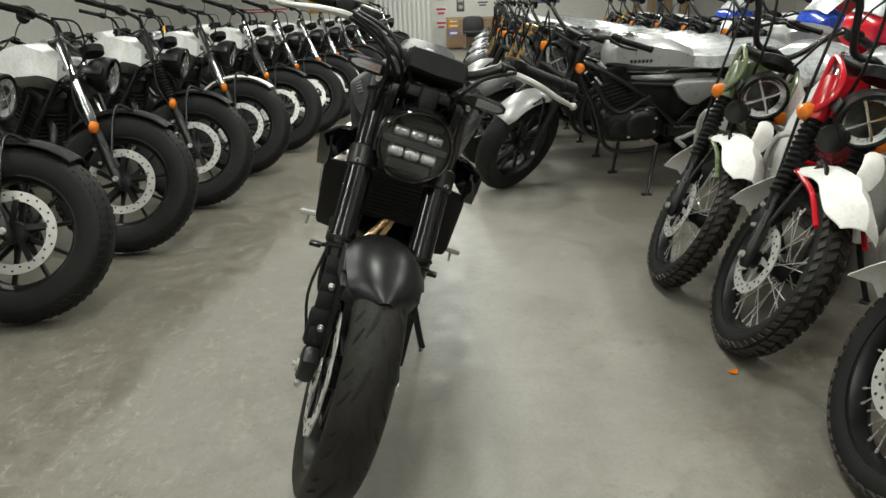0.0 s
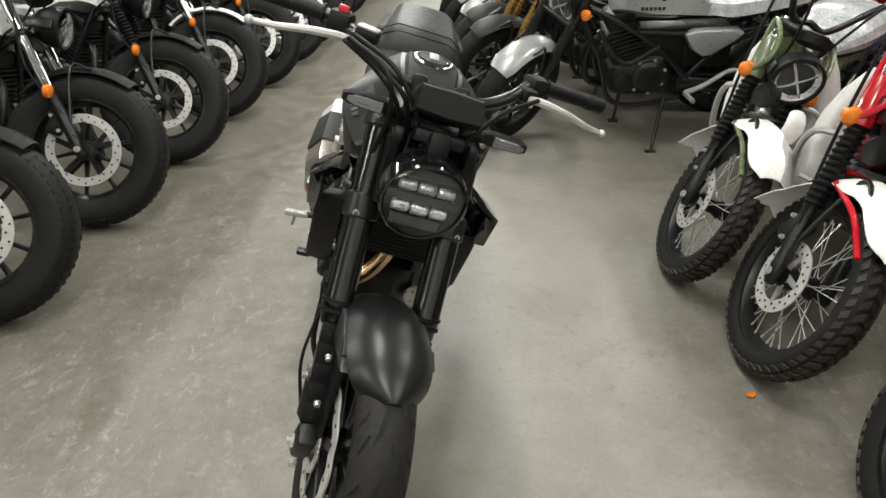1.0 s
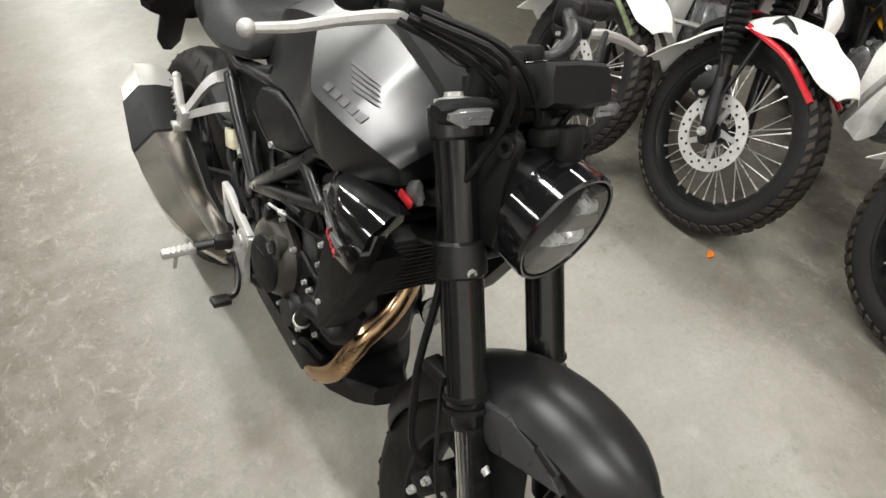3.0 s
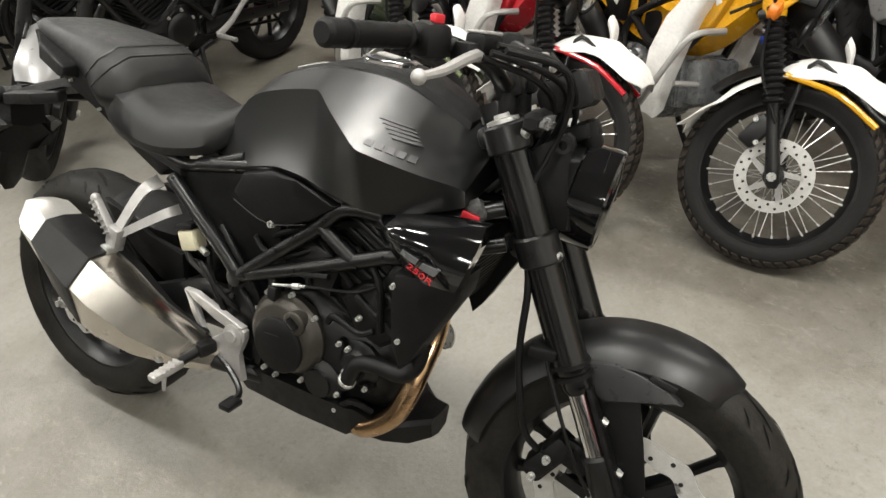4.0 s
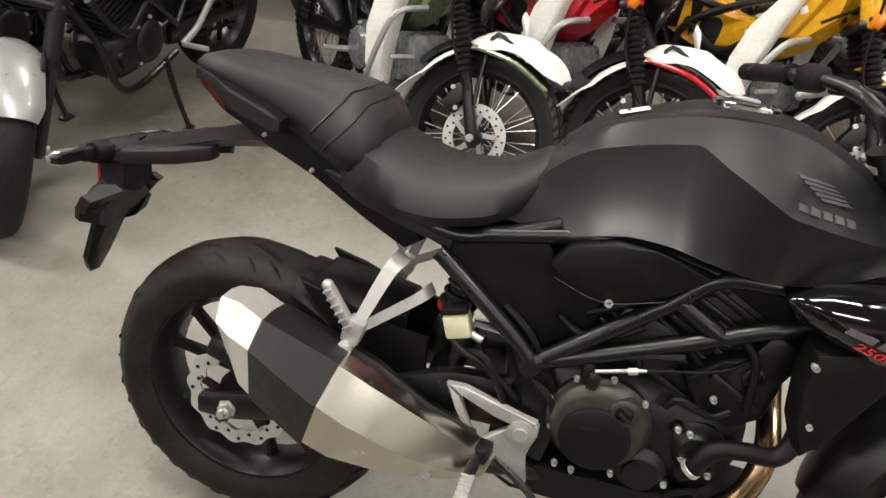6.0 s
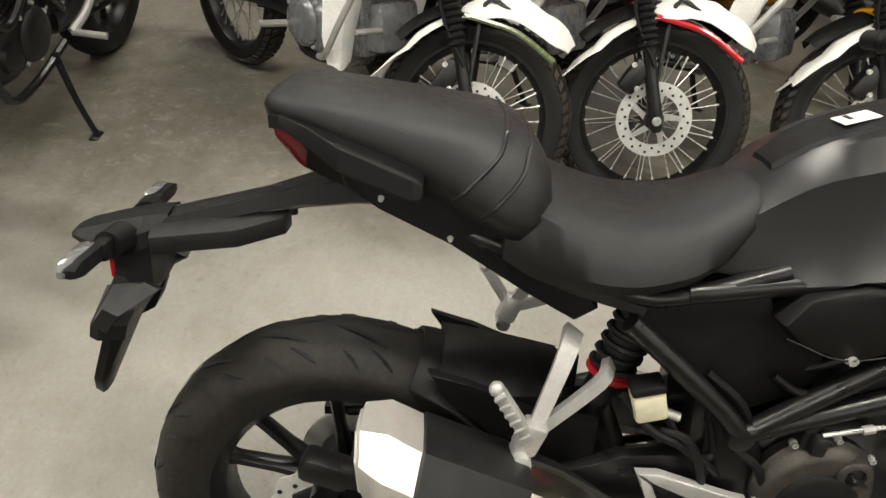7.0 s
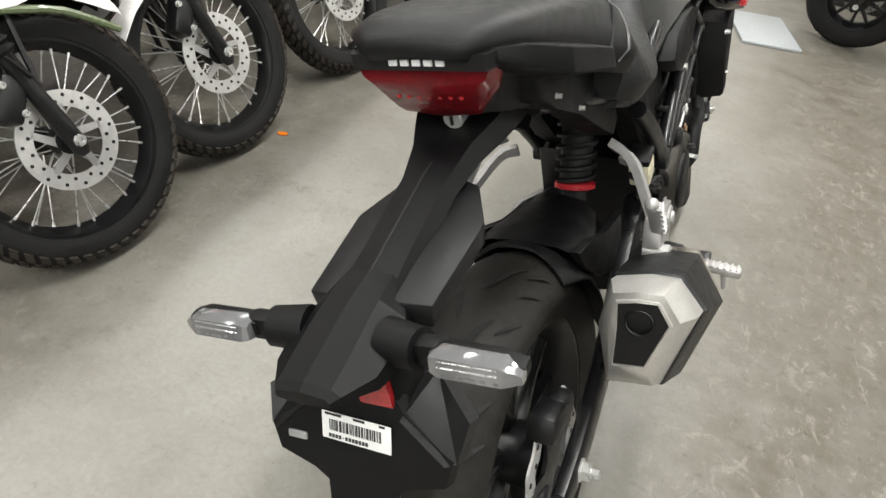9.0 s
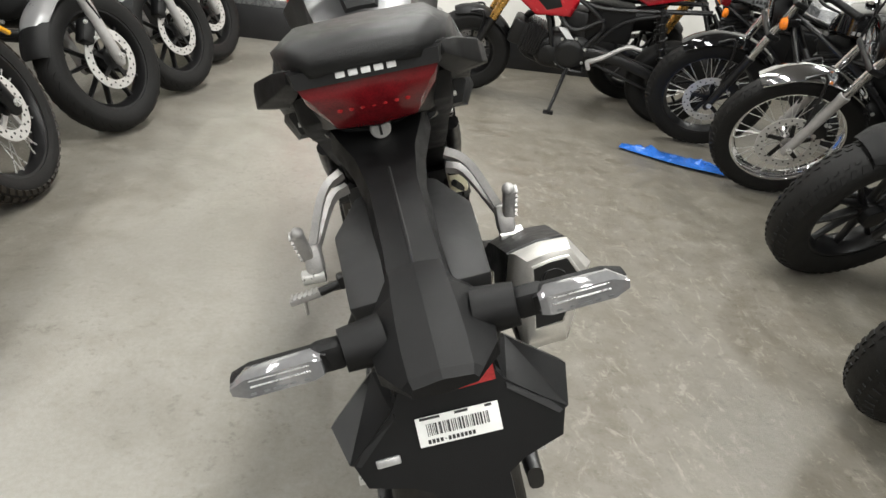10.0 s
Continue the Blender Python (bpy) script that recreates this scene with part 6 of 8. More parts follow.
        for a, b, c, w0, w1 in (((0.088, 1.035, 0.672), (0.125, 1.05, 0.65), (0.162, 1.083, 0.572), 0.03, 0.02), ((0.09, 0.98, 0.622), (0.122, 0.998, 0.612), (0.16, 1.078, 0.562), 0.022, 0.017)):
            path = spline([(s * a[0], a[1], a[2]), (s * b[0], b[1], b[2]), (s * c[0], c[1], c[2])], 4)
            loops = []
            for k, q in enumerate(path):
                f = k / (len(path) - 1)
                w = w0 + (w1 - w0) * f
                d = (path[min(k + 1, len(path) - 1)] - path[max(k - 1, 0)]).normalized()
                t = d.cross(Vector((1, 0, 0))).normalized()
                n = t.cross(d)
                loops.append([q + t * (w * u) + n * v for u, v in ((-0.5, -0.005), (-0.36, 0.008), (0.36, 0.008), (0.5, -0.005))])
            rings(bm, loops)
        box(bm, (s * 0.165, 1.09, 0.555), (0.03, 0.034, 0.05), (20, 0, 0), 0.008)
        bk = part("passenger_peg_bracket", bm, M_ALU, H, "forked aluminium passenger peg bracket")
        bm = B()
        box(bm, (s * 0.172, 1.113, 0.592), (0.02, 0.018, 0.086), (-32, 0, 0), 0.005)
        for k in range(6):
            box(bm, (s * 0.183, 1.098 + 0.0072 * k, 0.566 + 0.0118 * k), (0.005, 0.016, 0.0045), (-32, 0, 0), 0.001)
        bmesh.ops.create_uvsphere(bm, u_segments=12, v_segments=8, radius=0.0105, matrix=pose(s * 0.17, 1.138, 0.63))
        part("passenger_peg", bm, M_ALU, bk)
        bm = turned(B(), [(-0.02, 0.013), (0.018, 0.013), (0.02, 0.009), (0.02, 0.001)], (s * 0.172, 1.1, 0.527), (s, 1.1, 0.527), 16)
        part("bracket_bolt", bm, M_BOLT, bk)
    bm = box(B(), (-0.11, 0.925, 0.575), (0.035, 0.045, 0.045), (-15, 0, 0), 0.006)
    rs = part("rear_reservoir", bm, M_CREAM, H, "cream brake fluid bottle")
    part("reservoir_cap", box(B(), (-0.11, 0.932, 0.603), (0.037, 0.046, 0.012), (-15, 0, 0), 0.003), M_PLASTIC, rs)
    bm = B()
    rod(bm, (-0.11, 0.9, 0.56), (-0.115, 0.88, 0.555), 0.007, n=10)
    part("hose_band", bm, M_BOLT, rs)
    # sidestand
    bm = tube(B(), [(0.1, 0.72, 0.33), (0.16, 0.69, 0.2), (0.215, 0.66, 0.09), (0.235, 0.655, 0.055)], [0.014, 0.012, 0.011, 0.011], 10)
    box(bm, (0.245, 0.655, 0.055), (0.055, 0.06, 0.012), (0, 19, 0), 0.004)
    part("side_stand", bm, M_FRAME, H, "black sidestand, folded down")
    part("stand_spring", coil(B(), (0.115, 0.745, 0.32), (0.15, 0.715, 0.22), 0.007, 0.002, 14), M_BOLT, H)
    # plastic bag with red tag under the tank nose
    bm = B()
    bmesh.ops.create_icosphere(bm, subdivisions=2, radius=0.022)
    for v in bm.verts:
        v.co *= 1 + 0.35 * noise.noise(v.co * 60)
    bm.transform(pose(-0.097, 0.3, 0.782) @ Matrix.Diagonal((0.5, 0.9, 0.9, 1)))
    bag = thing("tag_bag", HERO, "small clear bag with red tag tied at tank", "plastic bag")
    part("film", bm, M_BAG, bag)
    part("tag", box(B(), (-0.111, 0.302, 0.772), (0.005, 0.032, 0.014), (12, 0, 0), 0.002), M_RED, bag)
    ps_label = thing("label_sticker", HERO @ pose(-0.008, 0.7, 0.9505, -15.5, 0, 0), "small white paper label lying on tank top", "sticker")
    part("paper", box(B(), (0, 0, 0), (0.034, 0.046, 0.0016), (0, 0, 3), 0.0006), M_LABEL, ps_label)
    part("print_bar", box(B(), (0.004, 0.008, 0.001), (0.018, 0.006, 0.0008), (0, 0, 3), 0), M_INK, ps_label)
    return H


STEER = 8.4
hero_motorcycle()

# ---- the other motorcycles ----
def moto(name, label, K, m, group=""):
    """A parked motorcycle of one kind; K holds its measures and materials. Front axle over the origin, nose towards -y."""
    H = thing(name, m, label, "motorcycle", group)
    r, w, rim = K["r"], K["w"], K["rim"]
    FA, RA = Vector((0, 0, r)), Vector((0, K["wb"], K.get("rr", r)))
    rr, rw = K.get("rr", r), K.get("rw", w * 1.1)
    tr = math.tan(radians(K["rake"]))
    ax = Vector((0, math.sin(radians(K["rake"])), math.cos(radians(K["rake"]))))
    p0 = Vector((0, 0.04 - r * tr, 0))
    S = Matrix.Translation(p0) @ Matrix.Rotation(radians(K["steer"]), 4, ax) @ Matrix.Translation(-p0)
    hx = K.get("hx", 0.095)

    def st(nm, bm, material, label="", sharp=38):
        ob = part(nm, bm, material, H, label, sharp)
        ob.matrix_basis = S
        return ob

    def leg(x, z, fwd=0.0):
        return Vector((x, (z - r) * tr - fwd, z))

    # wheels
    for front, c, rad, wid in ((True, FA, r, w), (False, RA, rr, rw)):
        bm = rim_ring(B(), c, rim + 0.004, wid * 0.72, 44)
        hub = 0.04 if K["wheel"] == "cast" else 0.03
        turned(bm, [(0, 0.016), (0.003, hub), (0.03, hub * 1.1), (0.05, hub * 0.8), (0.08, hub * 0.8), (0.1, hub * 1.1), (0.127, hub), (0.13, 0.016)], c + Vector((-0.065, 0, 0)), c + Vector((1, 0, 0)), 18)
        wl = st("front_wheel", bm, K["rim_mat"]) if front else part("rear_wheel", bm, K["rim_mat"], H)
        if K["wheel"] == "cast":
            cast_spoke_set(wl, c, 0.03, rim - 0.012, K.get("pairs", 5), 0.018, K.get("spread", 0.28), 0.026, K["rim_mat"], 0.0, K.get("lite", False))
        else:
            wire_spoke_set(wl, c, 0.036, rim - 0.016, 36, 0.035)
        tyre(wl, c, rad, wid, rim, n=48)
        if K["tread"] == "block":
            tagged(part("tread", block_tread(c, rad, wid, 52, ((0.22, 0.36), (0.72, 0.3)), 0.006, 9, 0.66), K.get("tread_mat", M_RUBBER), wl), kind="stuff")
        elif K["tread"] == "rib":
            tagged(part("tread", block_tread(c, rad, wid, 60, ((0.3, 0.1), (0.62, 0.26)), 0.003, 6, 0.55), M_RUBBER, wl), kind="stuff")
        else:
            tagged(part("tread_groove_shade", road_tread(c, rad, wid, 20, 0.003), M_GROOVE_SHADE, wl), kind="stuff")
    for side in K.get("discs", (-1,)):
        d = brake_disc(H, FA, K["disc"], K["disc"] - 0.036, side * 0.06, 0.0, 30)
        d.matrix_basis = S
        bm = star(FA, side * 0.059, 0.03, K["disc"] - 0.03, 5)
        st("disc_carrier", bm, K.get("carrier_mat", M_RIM))
        bm = box(B(), leg(side * 0.068, r + 0.1) + Vector((0, 0.05, 0)), (0.055, 0.055, 0.1), (20, 0, 0), 0.012)
        cal = st("brake_caliper", bm, M_ENGINE)
        if not K.get("lite"):
            bolts("caliper_bolt", [(leg(side * 0.096, r + z) + Vector((0, 0.05, 0)), (side, 0, 0)) for z in (0.07, 0.13)], cal)
    # fork
    zt = K["fork_top"]
    for s in (-1, 1):
        x = s * hx
        zs = K["fork_split"]
        L = (zs - r) / math.cos(radians(K["rake"]))
        bm = turned(B(), [(-0.035, 0.012), (-0.02, 0.02), (0.03, 0.021), (L * 0.6, K.get("low_r", 0.022)), (L - 0.02, K.get("low_r", 0.022)), (L - 0.015, K.get("low_r", 0.022) + 0.003), (L, K.get("low_r", 0.022) + 0.003)], leg(x, r), leg(x, zt), 14)
        fl = st("fork_leg", bm, K["fork_low"])
        bm = turned(B(), [(0, K.get("up_r", 0.0185)), ((zt - zs) / math.cos(radians(K["rake"])) + 0.03, K.get("up_r", 0.0185))], leg(x, zs - 0.01), leg(x, zt), 14)
        part("fork_tube", bm, K["fork_up"], fl)
        if K.get("gaiter"):
            z0, z1 = K["gaiter"]
            L2 = (z1 - z0) / math.cos(radians(K["rake"]))
            n = 13
            prof = [(0, 0.024)]
            for i in range(n):
                prof += [(L2 * (i + 0.1) / n, 0.024), (L2 * (i + 0.5) / n, 0.032), (L2 * (i + 0.9) / n, 0.024)]
            part("gaiter", turned(B(), prof, leg(x, z0), leg(x, zt), 14), K.get("gaiter_mat", M_PLASTIC), fl)
        if K.get("shroud"):
            part("fork_cover", turned(B(), [(0, 0.03), (0.01, 0.033), (0.13, 0.03), (0.14, 0.026)], leg(x, K["gaiter"][1] - 0.005), leg(x, zt), 14), K["shroud"], fl)
        if not K.get("lite"):
            bolts("axle_bolt", [(FA + Vector((s * (hx + 0.022), 0, 0)), (s, 0, 0))], fl, 0.011)
        # turn signal
        q = leg(x + s * 0.035, K["sig"], 0.0)
        bm = turned(B(), [(0, 0.012), (0.006, 0.026), (0.022, 0.028), (0.028, 0.026), (0.034, 0.016), (0.036, 0.001)], q + Vector((0, 0.012, 0)), q - Vector((0, 1, 0)), 18)
        sg = st("turn_signal", bm, M_ORANGE, "amber turn signal")
        part("signal_stalk", rod(B(), leg(x, K["sig"]), q + Vector((0, 0.012, 0)), 0.008, n=8), M_PLASTIC, sg)
    for z in K.get("clamps", (zt - 0.17, zt - 0.01)):
        bm = box(B(), leg(0, z) + Vector((0, 0.01, 0)), (hx * 2 + 0.05, 0.07, 0.03), (-K["rake"], 0, 0), 0.012)
        st("triple_clamp", bm, M_FRAME)
    # mudguard
    f = K["fender"]
    n = 9
    secs = [(f["a0"] + (f["a1"] - f["a0"]) * i / (n - 1), r + f["gap"] + f.get("lift", 0) * math.sin(math.pi * i / (n - 1)), 0.8 if i in (0, n - 1) else 1.0) for i in range(n)]
    fd = st("front_mudguard", arch(B(), FA, secs, f["hw"], 0.004, 0.03, 11), f["mat"], f.get("label", ""))
    for s in (-1, 1):
        bm = tube(B(), [leg(s * hx, r + 0.06), FA + Vector((s * f["hw"] * 0.96, 0.06, r + f["gap"] - 0.02)), FA + Vector((s * f["hw"] * 0.9, -0.02, r + f["gap"] - 0.02))], 0.007, 8)
        part("mudguard_stay", bm, f.get("stay", M_FRAME), fd)
    if f.get("flap"):
        bm = arch(B(), FA, [(f["a0"] - 22, r + f["gap"] - 0.002, 0.85), (f["a0"] - 10, r + f["gap"] - 0.002, 0.95), (f["a0"] + 4, r + f["gap"] - 0.003, 0.95)], f["hw"] * 0.97, 0.004, 0.03, 9)
        part("mud_flap", bm, M_GREYPLASTIC, fd)
    # headlight
    lz, lr = K["light"]
    ly = (lz - r) * tr - K.get("light_fwd", 0.13)
    hc, hd = Vector((0, ly, lz)), Vector((0, -1, -0.1)).normalized()
    bm = turned(B(), [(-0.11, 0.02), (-0.09, lr * 0.7), (-0.04, lr), (0.004, lr * 1.03), (0.012, lr * 1.03), (0.014, lr * 0.94), (-0.01, lr * 0.88), (-0.02, 0.001)], hc, hc + hd, 28)
    hl = st("headlight", bm, K.get("light_mat", M_PLASTIC), "round headlight")
    part("reflector", turned(B(), [(-0.02, 0.001), (-0.018, lr * 0.5), (-0.004, lr * 0.88), (-0.009, lr * 0.88), (-0.024, lr * 0.5), (-0.026, 0.001)], hc, hc + hd, 28), K.get("dish", M_REFLECTOR), hl)
    bm = B()
    for i in range(4):
        box(bm, hc + Vector((0, -0.004, 0)), (lr * 1.5, 0.004, lr * 0.1), (0, 45 + 90 * i, 0), 0.001) if i < 2 else None
    part("light_bar", bm, M_CHROME, hl)
    part("headlight_lens", turned(B(), [(0.004, lr * 0.9), (0.012, lr * 0.84), (0.022, lr * 0.45), (0.024, 0.001)], hc, hc + hd, 28), M_LENS, hl).visible_shadow = False
    for s in (-1, 1):
        part("light_ear", box(B(), (s * (lr + 0.006), ly + 0.055, lz), (0.01, 0.1, 0.04), (0, 0, 0), 0.004), M_FRAME, hl)
    st("instrument", turned(B(), [(0, 0.05), (0.03, 0.056), (0.035, 0.05), (0.033, 0.001)], (0, ly + 0.09, lz + lr + 0.01), (0, ly + 0.13, lz + lr + 0.1), 22), M_PLASTIC)
    # handlebar
    bw, bz, by = K["bar"]
    yc = (zt - r) * tr + 0.02
    side = [(0, yc, zt + 0.03), (0.07, yc, zt + 0.03), (0.16, yc - 0.01, bz - 0.01), (0.24, yc + by * 0.3, bz), (bw, yc + by, bz - 0.015)]
    hb = st("handlebar", tube(B(), [(-x, y, z) for x, y, z in side[::-1]] + side[1:], 0.0115, 10, 4), K.get("bar_mat", M_FRAME))
    for s in (-1, 1):
        a, b = Vector((s * 0.26, yc + by * 0.4, bz - 0.002)), Vector((s * bw, yc + by, bz - 0.015))
        part("grip", turned(B(), [(0, 0.019), (0.01, 0.0165), ((b - a).length, 0.016), ((b - a).length + 0.01, 0.019), ((b - a).length + 0.02, 0.014)], a, b, 12), M_PLASTIC, hb)
        part("switch_housing", box(B(), (s * 0.235, yc + by * 0.28, bz), (0.055, 0.045, 0.05), (0, 0, s * 15), 0.012), M_PLASTIC, hb)
        part("lever", tube(B(), [(s * 0.22, yc + by * 0.28 - 0.03, bz), (s * 0.3, yc + by * 0.5 - 0.055, bz - 0.005), (s * (bw - 0.03), yc + by - 0.06, bz - 0.02)], [0.008, 0.007, 0.005], 7), K.get("lever_mat", M_PLASTIC), hb)
        if K.get("mirrors"):
            mi = part("mirror_stem", tube(B(), [(s * 0.22, yc + by * 0.2, bz + 0.01), (s * 0.23, yc + by * 0.2, bz + 0.1), (s * 0.27, yc + by * 0.3, bz + 0.17)], 0.005, 7), M_FRAME, hb)
            bm = turned(B(), [(-0.012, 0.03), (0.0, 0.052), (0.012, 0.053), (0.014, 0.048), (0.013, 0.001)], (s * 0.27, yc + by * 0.3, bz + 0.19), (s * 0.27, yc + by * 0.3 + 1, bz + 0.15), 20)
            part("mirror", bm, M_PLASTIC, hb)
    cab = [[(-0.2, yc - 0.02, bz), (-0.12, yc - 0.1, bz + 0.01), (-0.05, yc - 0.11, zt - 0.06), (-0.05, yc + 0.02, zt - 0.2)], [(0.2, yc - 0.02, bz), (0.11, yc - 0.11, bz), (0.04, yc - 0.1, zt - 0.08), (0.04, yc + 0.04, zt - 0.22)],
           [(-0.19, yc - 0.02, bz), (-0.15, yc - 0.09, zt - 0.1), (-hx - 0.02, yc - 0.14, zt - 0.3), (-hx - 0.02, 0.06, r + 0.14)]]
    for c in cab:
        st("control_cable", tube(B(), c, 0.005, 6), M_PLASTIC)
    # frame
    yh, zh = (zt - r) * tr + 0.03, zt - 0.1
    part("steering_head", rod(B(), (0, yh - 0.03, zh - 0.08), (0, yh + 0.02, zh + 0.08), 0.03), M_FRAME, H)
    wb = K["wb"]
    sz = K["seat_z"]
    for s in (-1, 1):
        for run in ([(s * 0.03, yh, zh - 0.04), (s * 0.09, yh + 0.12, 0.52), (s * 0.1, yh + 0.2, 0.3), (s * 0.1, yh + 0.35, 0.26), (s * 0.1, wb - 0.52, 0.3)],
                    [(s * 0.03, yh, zh), (s * 0.1, yh + 0.2, zh - 0.08), (s * 0.11, yh + 0.42, zh - 0.22), (s * 0.11, wb - 0.52, 0.42)],
                    [(s * 0.1, yh + 0.3, zh - 0.13), (s * 0.1, wb - 0.42, sz - 0.1), (s * 0.09, wb + 0.1, sz - 0.04)],
                    [(s * 0.1, wb - 0.5, 0.42), (s * 0.1, wb - 0.35, 0.58), (s * 0.095, wb - 0.12, sz - 0.08)],
                    [(s * 0.1, yh + 0.1, zh - 0.12), (s * 0.11, yh + 0.25, 0.5), (s * 0.11, yh + 0.42, zh - 0.2)]):
            part("frame_tube", tube(B(), run, 0.0135, 8, 4), K.get("frame_mat", M_FRAME), H)
        part("swingarm", ovals(B(), [((s * 0.085, wb - 0.55, 0.38), 0.02, 0.035), ((s * 0.1, wb - 0.3, 0.36), 0.016, 0.032), ((s * 0.105, wb + 0.04, rr), 0.014, 0.028)], 10, 3, 3), M_FRAME, H)
        sh = part("shock_spring", coil(B(), (s * 0.125, wb - 0.07, rr + 0.06), (s * 0.11, wb - 0.16, sz - 0.08), 0.026, 0.006, 8), K.get("spring_mat", M_FRAME), H)
        part("shock_body", rod(B(), (s * 0.125, wb - 0.07, rr + 0.04), (s * 0.11, wb - 0.16, sz - 0.06), 0.016, n=10), M_FRAME, sh)
    # engine
    ec = Vector(K["engine"])
    em = K.get("engine_mat", M_ENGINE)
    bm = ovals(B(), [(ec + Vector((0, -0.17, -0.02)), 0.06, 0.06), (ec + Vector((0, -0.12, -0.02)), 0.1, 0.1), (ec, 0.115, 0.12), (ec + Vector((0, 0.13, 0)), 0.1, 0.11), (ec + Vector((0, 0.2, 0.02)), 0.06, 0.07)], 14, 3, 3)
    en = part("crankcase", bm, em, H)
    tilt = K.get("cyl_tilt", 20)
    fin_bm = B()
    for k in range(8):
        dd = Vector((0, -math.sin(radians(tilt)), math.cos(radians(tilt)))) * (0.1 + K.get("cyl", 0.16) * k / 7)
        if K.get("lite"):
            box(fin_bm, ec + Vector((0, -0.05, 0)) + dd, (0.18, 0.17, 0.012), (tilt, 0, 0), 0)
        else:
            part("cylinder_fin", box(B(), ec + Vector((0, -0.05, 0)) + dd, (0.18, 0.17, 0.012), (tilt, 0, 0), 0.004), em, H)
    if K.get("lite"):
        tagged(part("fin_block", fin_bm, em, H), kind="stuff")
    else:
        fin_bm.free()
    part("cylinder_head", box(B(), ec + Vector((0, -0.05, 0)) + Vector((0, -math.sin(radians(tilt)), math.cos(radians(tilt)))) * (0.15 + K.get("cyl", 0.16)), (0.16, 0.15, 0.08), (tilt, 0, 0), 0.02), em, H)
    part("cylinder", box(B(), ec + Vector((0, -0.05, 0)) + Vector((0, -math.sin(radians(tilt)), math.cos(radians(tilt)))) * (0.1 + K.get("cyl", 0.16) / 2), (0.15, 0.14, K.get("cyl", 0.16) + 0.06), (tilt, 0, 0), 0.01), em, H)
    for s in (-1, 1):
        cv = part("engine_cover", turned(B(), [(0, 0.085), (0.02, 0.083), (0.032, 0.07), (0.036, 0.05), (0.036, 0.001)], ec + Vector((s * 0.095, 0.03, 0.0)), ec + Vector((s, 0.03, 0)), 26), K.get("cover_mat", em), H)
        part("small_cover", turned(B(), [(0, 0.05), (0.02, 0.05), (0.026, 0.036), (0.026, 0.001)], ec + Vector((s * 0.09, -0.09, -0.02)), ec + Vector((s, -0.09, -0.02)), 20), K.get("cover_mat", em), H)
        if not K.get("lite"):
            bolts("engine_bolt", [(ec + Vector((s * 0.105, 0.03 + 0.092 * math.cos(a), 0.092 * math.sin(a))), (s, 0, 0)) for a in (0.4, 1.3, 2.2, 3.1, 4.0, 4.9, 5.8)], cv, 0.007)
    if K.get("exhaust", True):
        em2 = K.get("exhaust_mat", M_SHIELD)
        part("header_pipe", tube(B(), [ec + Vector((-0.02, -0.16, 0.2)), ec + Vector((-0.04, -0.26, 0.12)), ec + Vector((-0.08, -0.26, -0.06)), ec + Vector((-0.1, -0.15, -0.13)), ec + Vector((-0.12, 0.1, -0.13)), ec + Vector((-0.14, 0.28, -0.08))], 0.02, 10, 4), K.get("header_mat", M_FRAME), H)
        part("silencer", turned(B(), [(0, 0.025), (0.08, 0.045), (0.14, 0.055), (0.42, 0.055), (0.45, 0.045), (0.45, 0.025), (0.43, 0.022)], ec + Vector((-0.14, 0.26, -0.085)), ec + Vector((-0.17, 0.75, 0.04)), 18), em2, H)
    for s in (-1, 1):
        pb = part("foot_peg", rod(B(), (s * 0.12, wb - 0.5, 0.33), (s * 0.23, wb - 0.49, 0.335), 0.012, n=8), K.get("peg_mat", M_ALU), H)
    part("foot_bracket", tube(B(), [(0.12, wb - 0.5, 0.33), (0.14, wb - 0.42, 0.38), (0.14, wb - 0.3, 0.46), (0.15, wb - 0.22, 0.46)], [0.016, 0.014, 0.012, 0.01], 8), K.get("peg_mat", M_ALU), H)
    dx = 0.26
    bm = tube(B(), [(0.1, wb - 0.6, 0.3), (0.16, wb - 0.63, 0.16), (dx - 0.03, wb - 0.66, 0.04)], [0.013, 0.011, 0.01], 8)
    box(bm, (dx - 0.025, wb - 0.66, 0.036), (0.05, 0.06, 0.012), (0, K["lean"], 0), 0.003)
    part("side_stand", bm, M_FRAME, H)
    # body
    if "tank" in K:
        tk = part("fuel_tank", halves(B(), K["tank"], 3), K["tank_mat"], H, K.get("tank_label", ""), 45)
        part("filler_cap", turned(B(), [(0, 0.032), (0.008, 0.032), (0.012, 0.026), (0.012, 0.001)], (0, K["cap"][0], K["cap"][1]), (0, K["cap"][0] - 0.05, K["cap"][1] + 1), 20), M_CHROME, H)
        if K.get("tank_mark"):
            for s in (-1, 1):
                for k in range(6):
                    part("badge_mark", box(B(), (s * K["tank_mark"][0], K["tank_mark"][1] + (k - 2.5) * 0.021, K["tank_mark"][2]), (0.004, 0.014, 0.016), (0, 0, 0), 0.001), K["mark_mat"], H)
    part("seat", halves(B(), K["seat"], 3), K["seat_mat"], H, K.get("seat_label", ""), 50)
    if K.get("wrap"):
        part("seat_wrap", halves(B(), [(y, [(x * 1.06 + (0.004 if x else 0), z + 0.005 if i < 3 else z - 0.004) for i, (x, z) in enumerate(h)]) for y, h in K["seat"]], 3), M_FILM, H, "clear crinkled plastic film", 20)
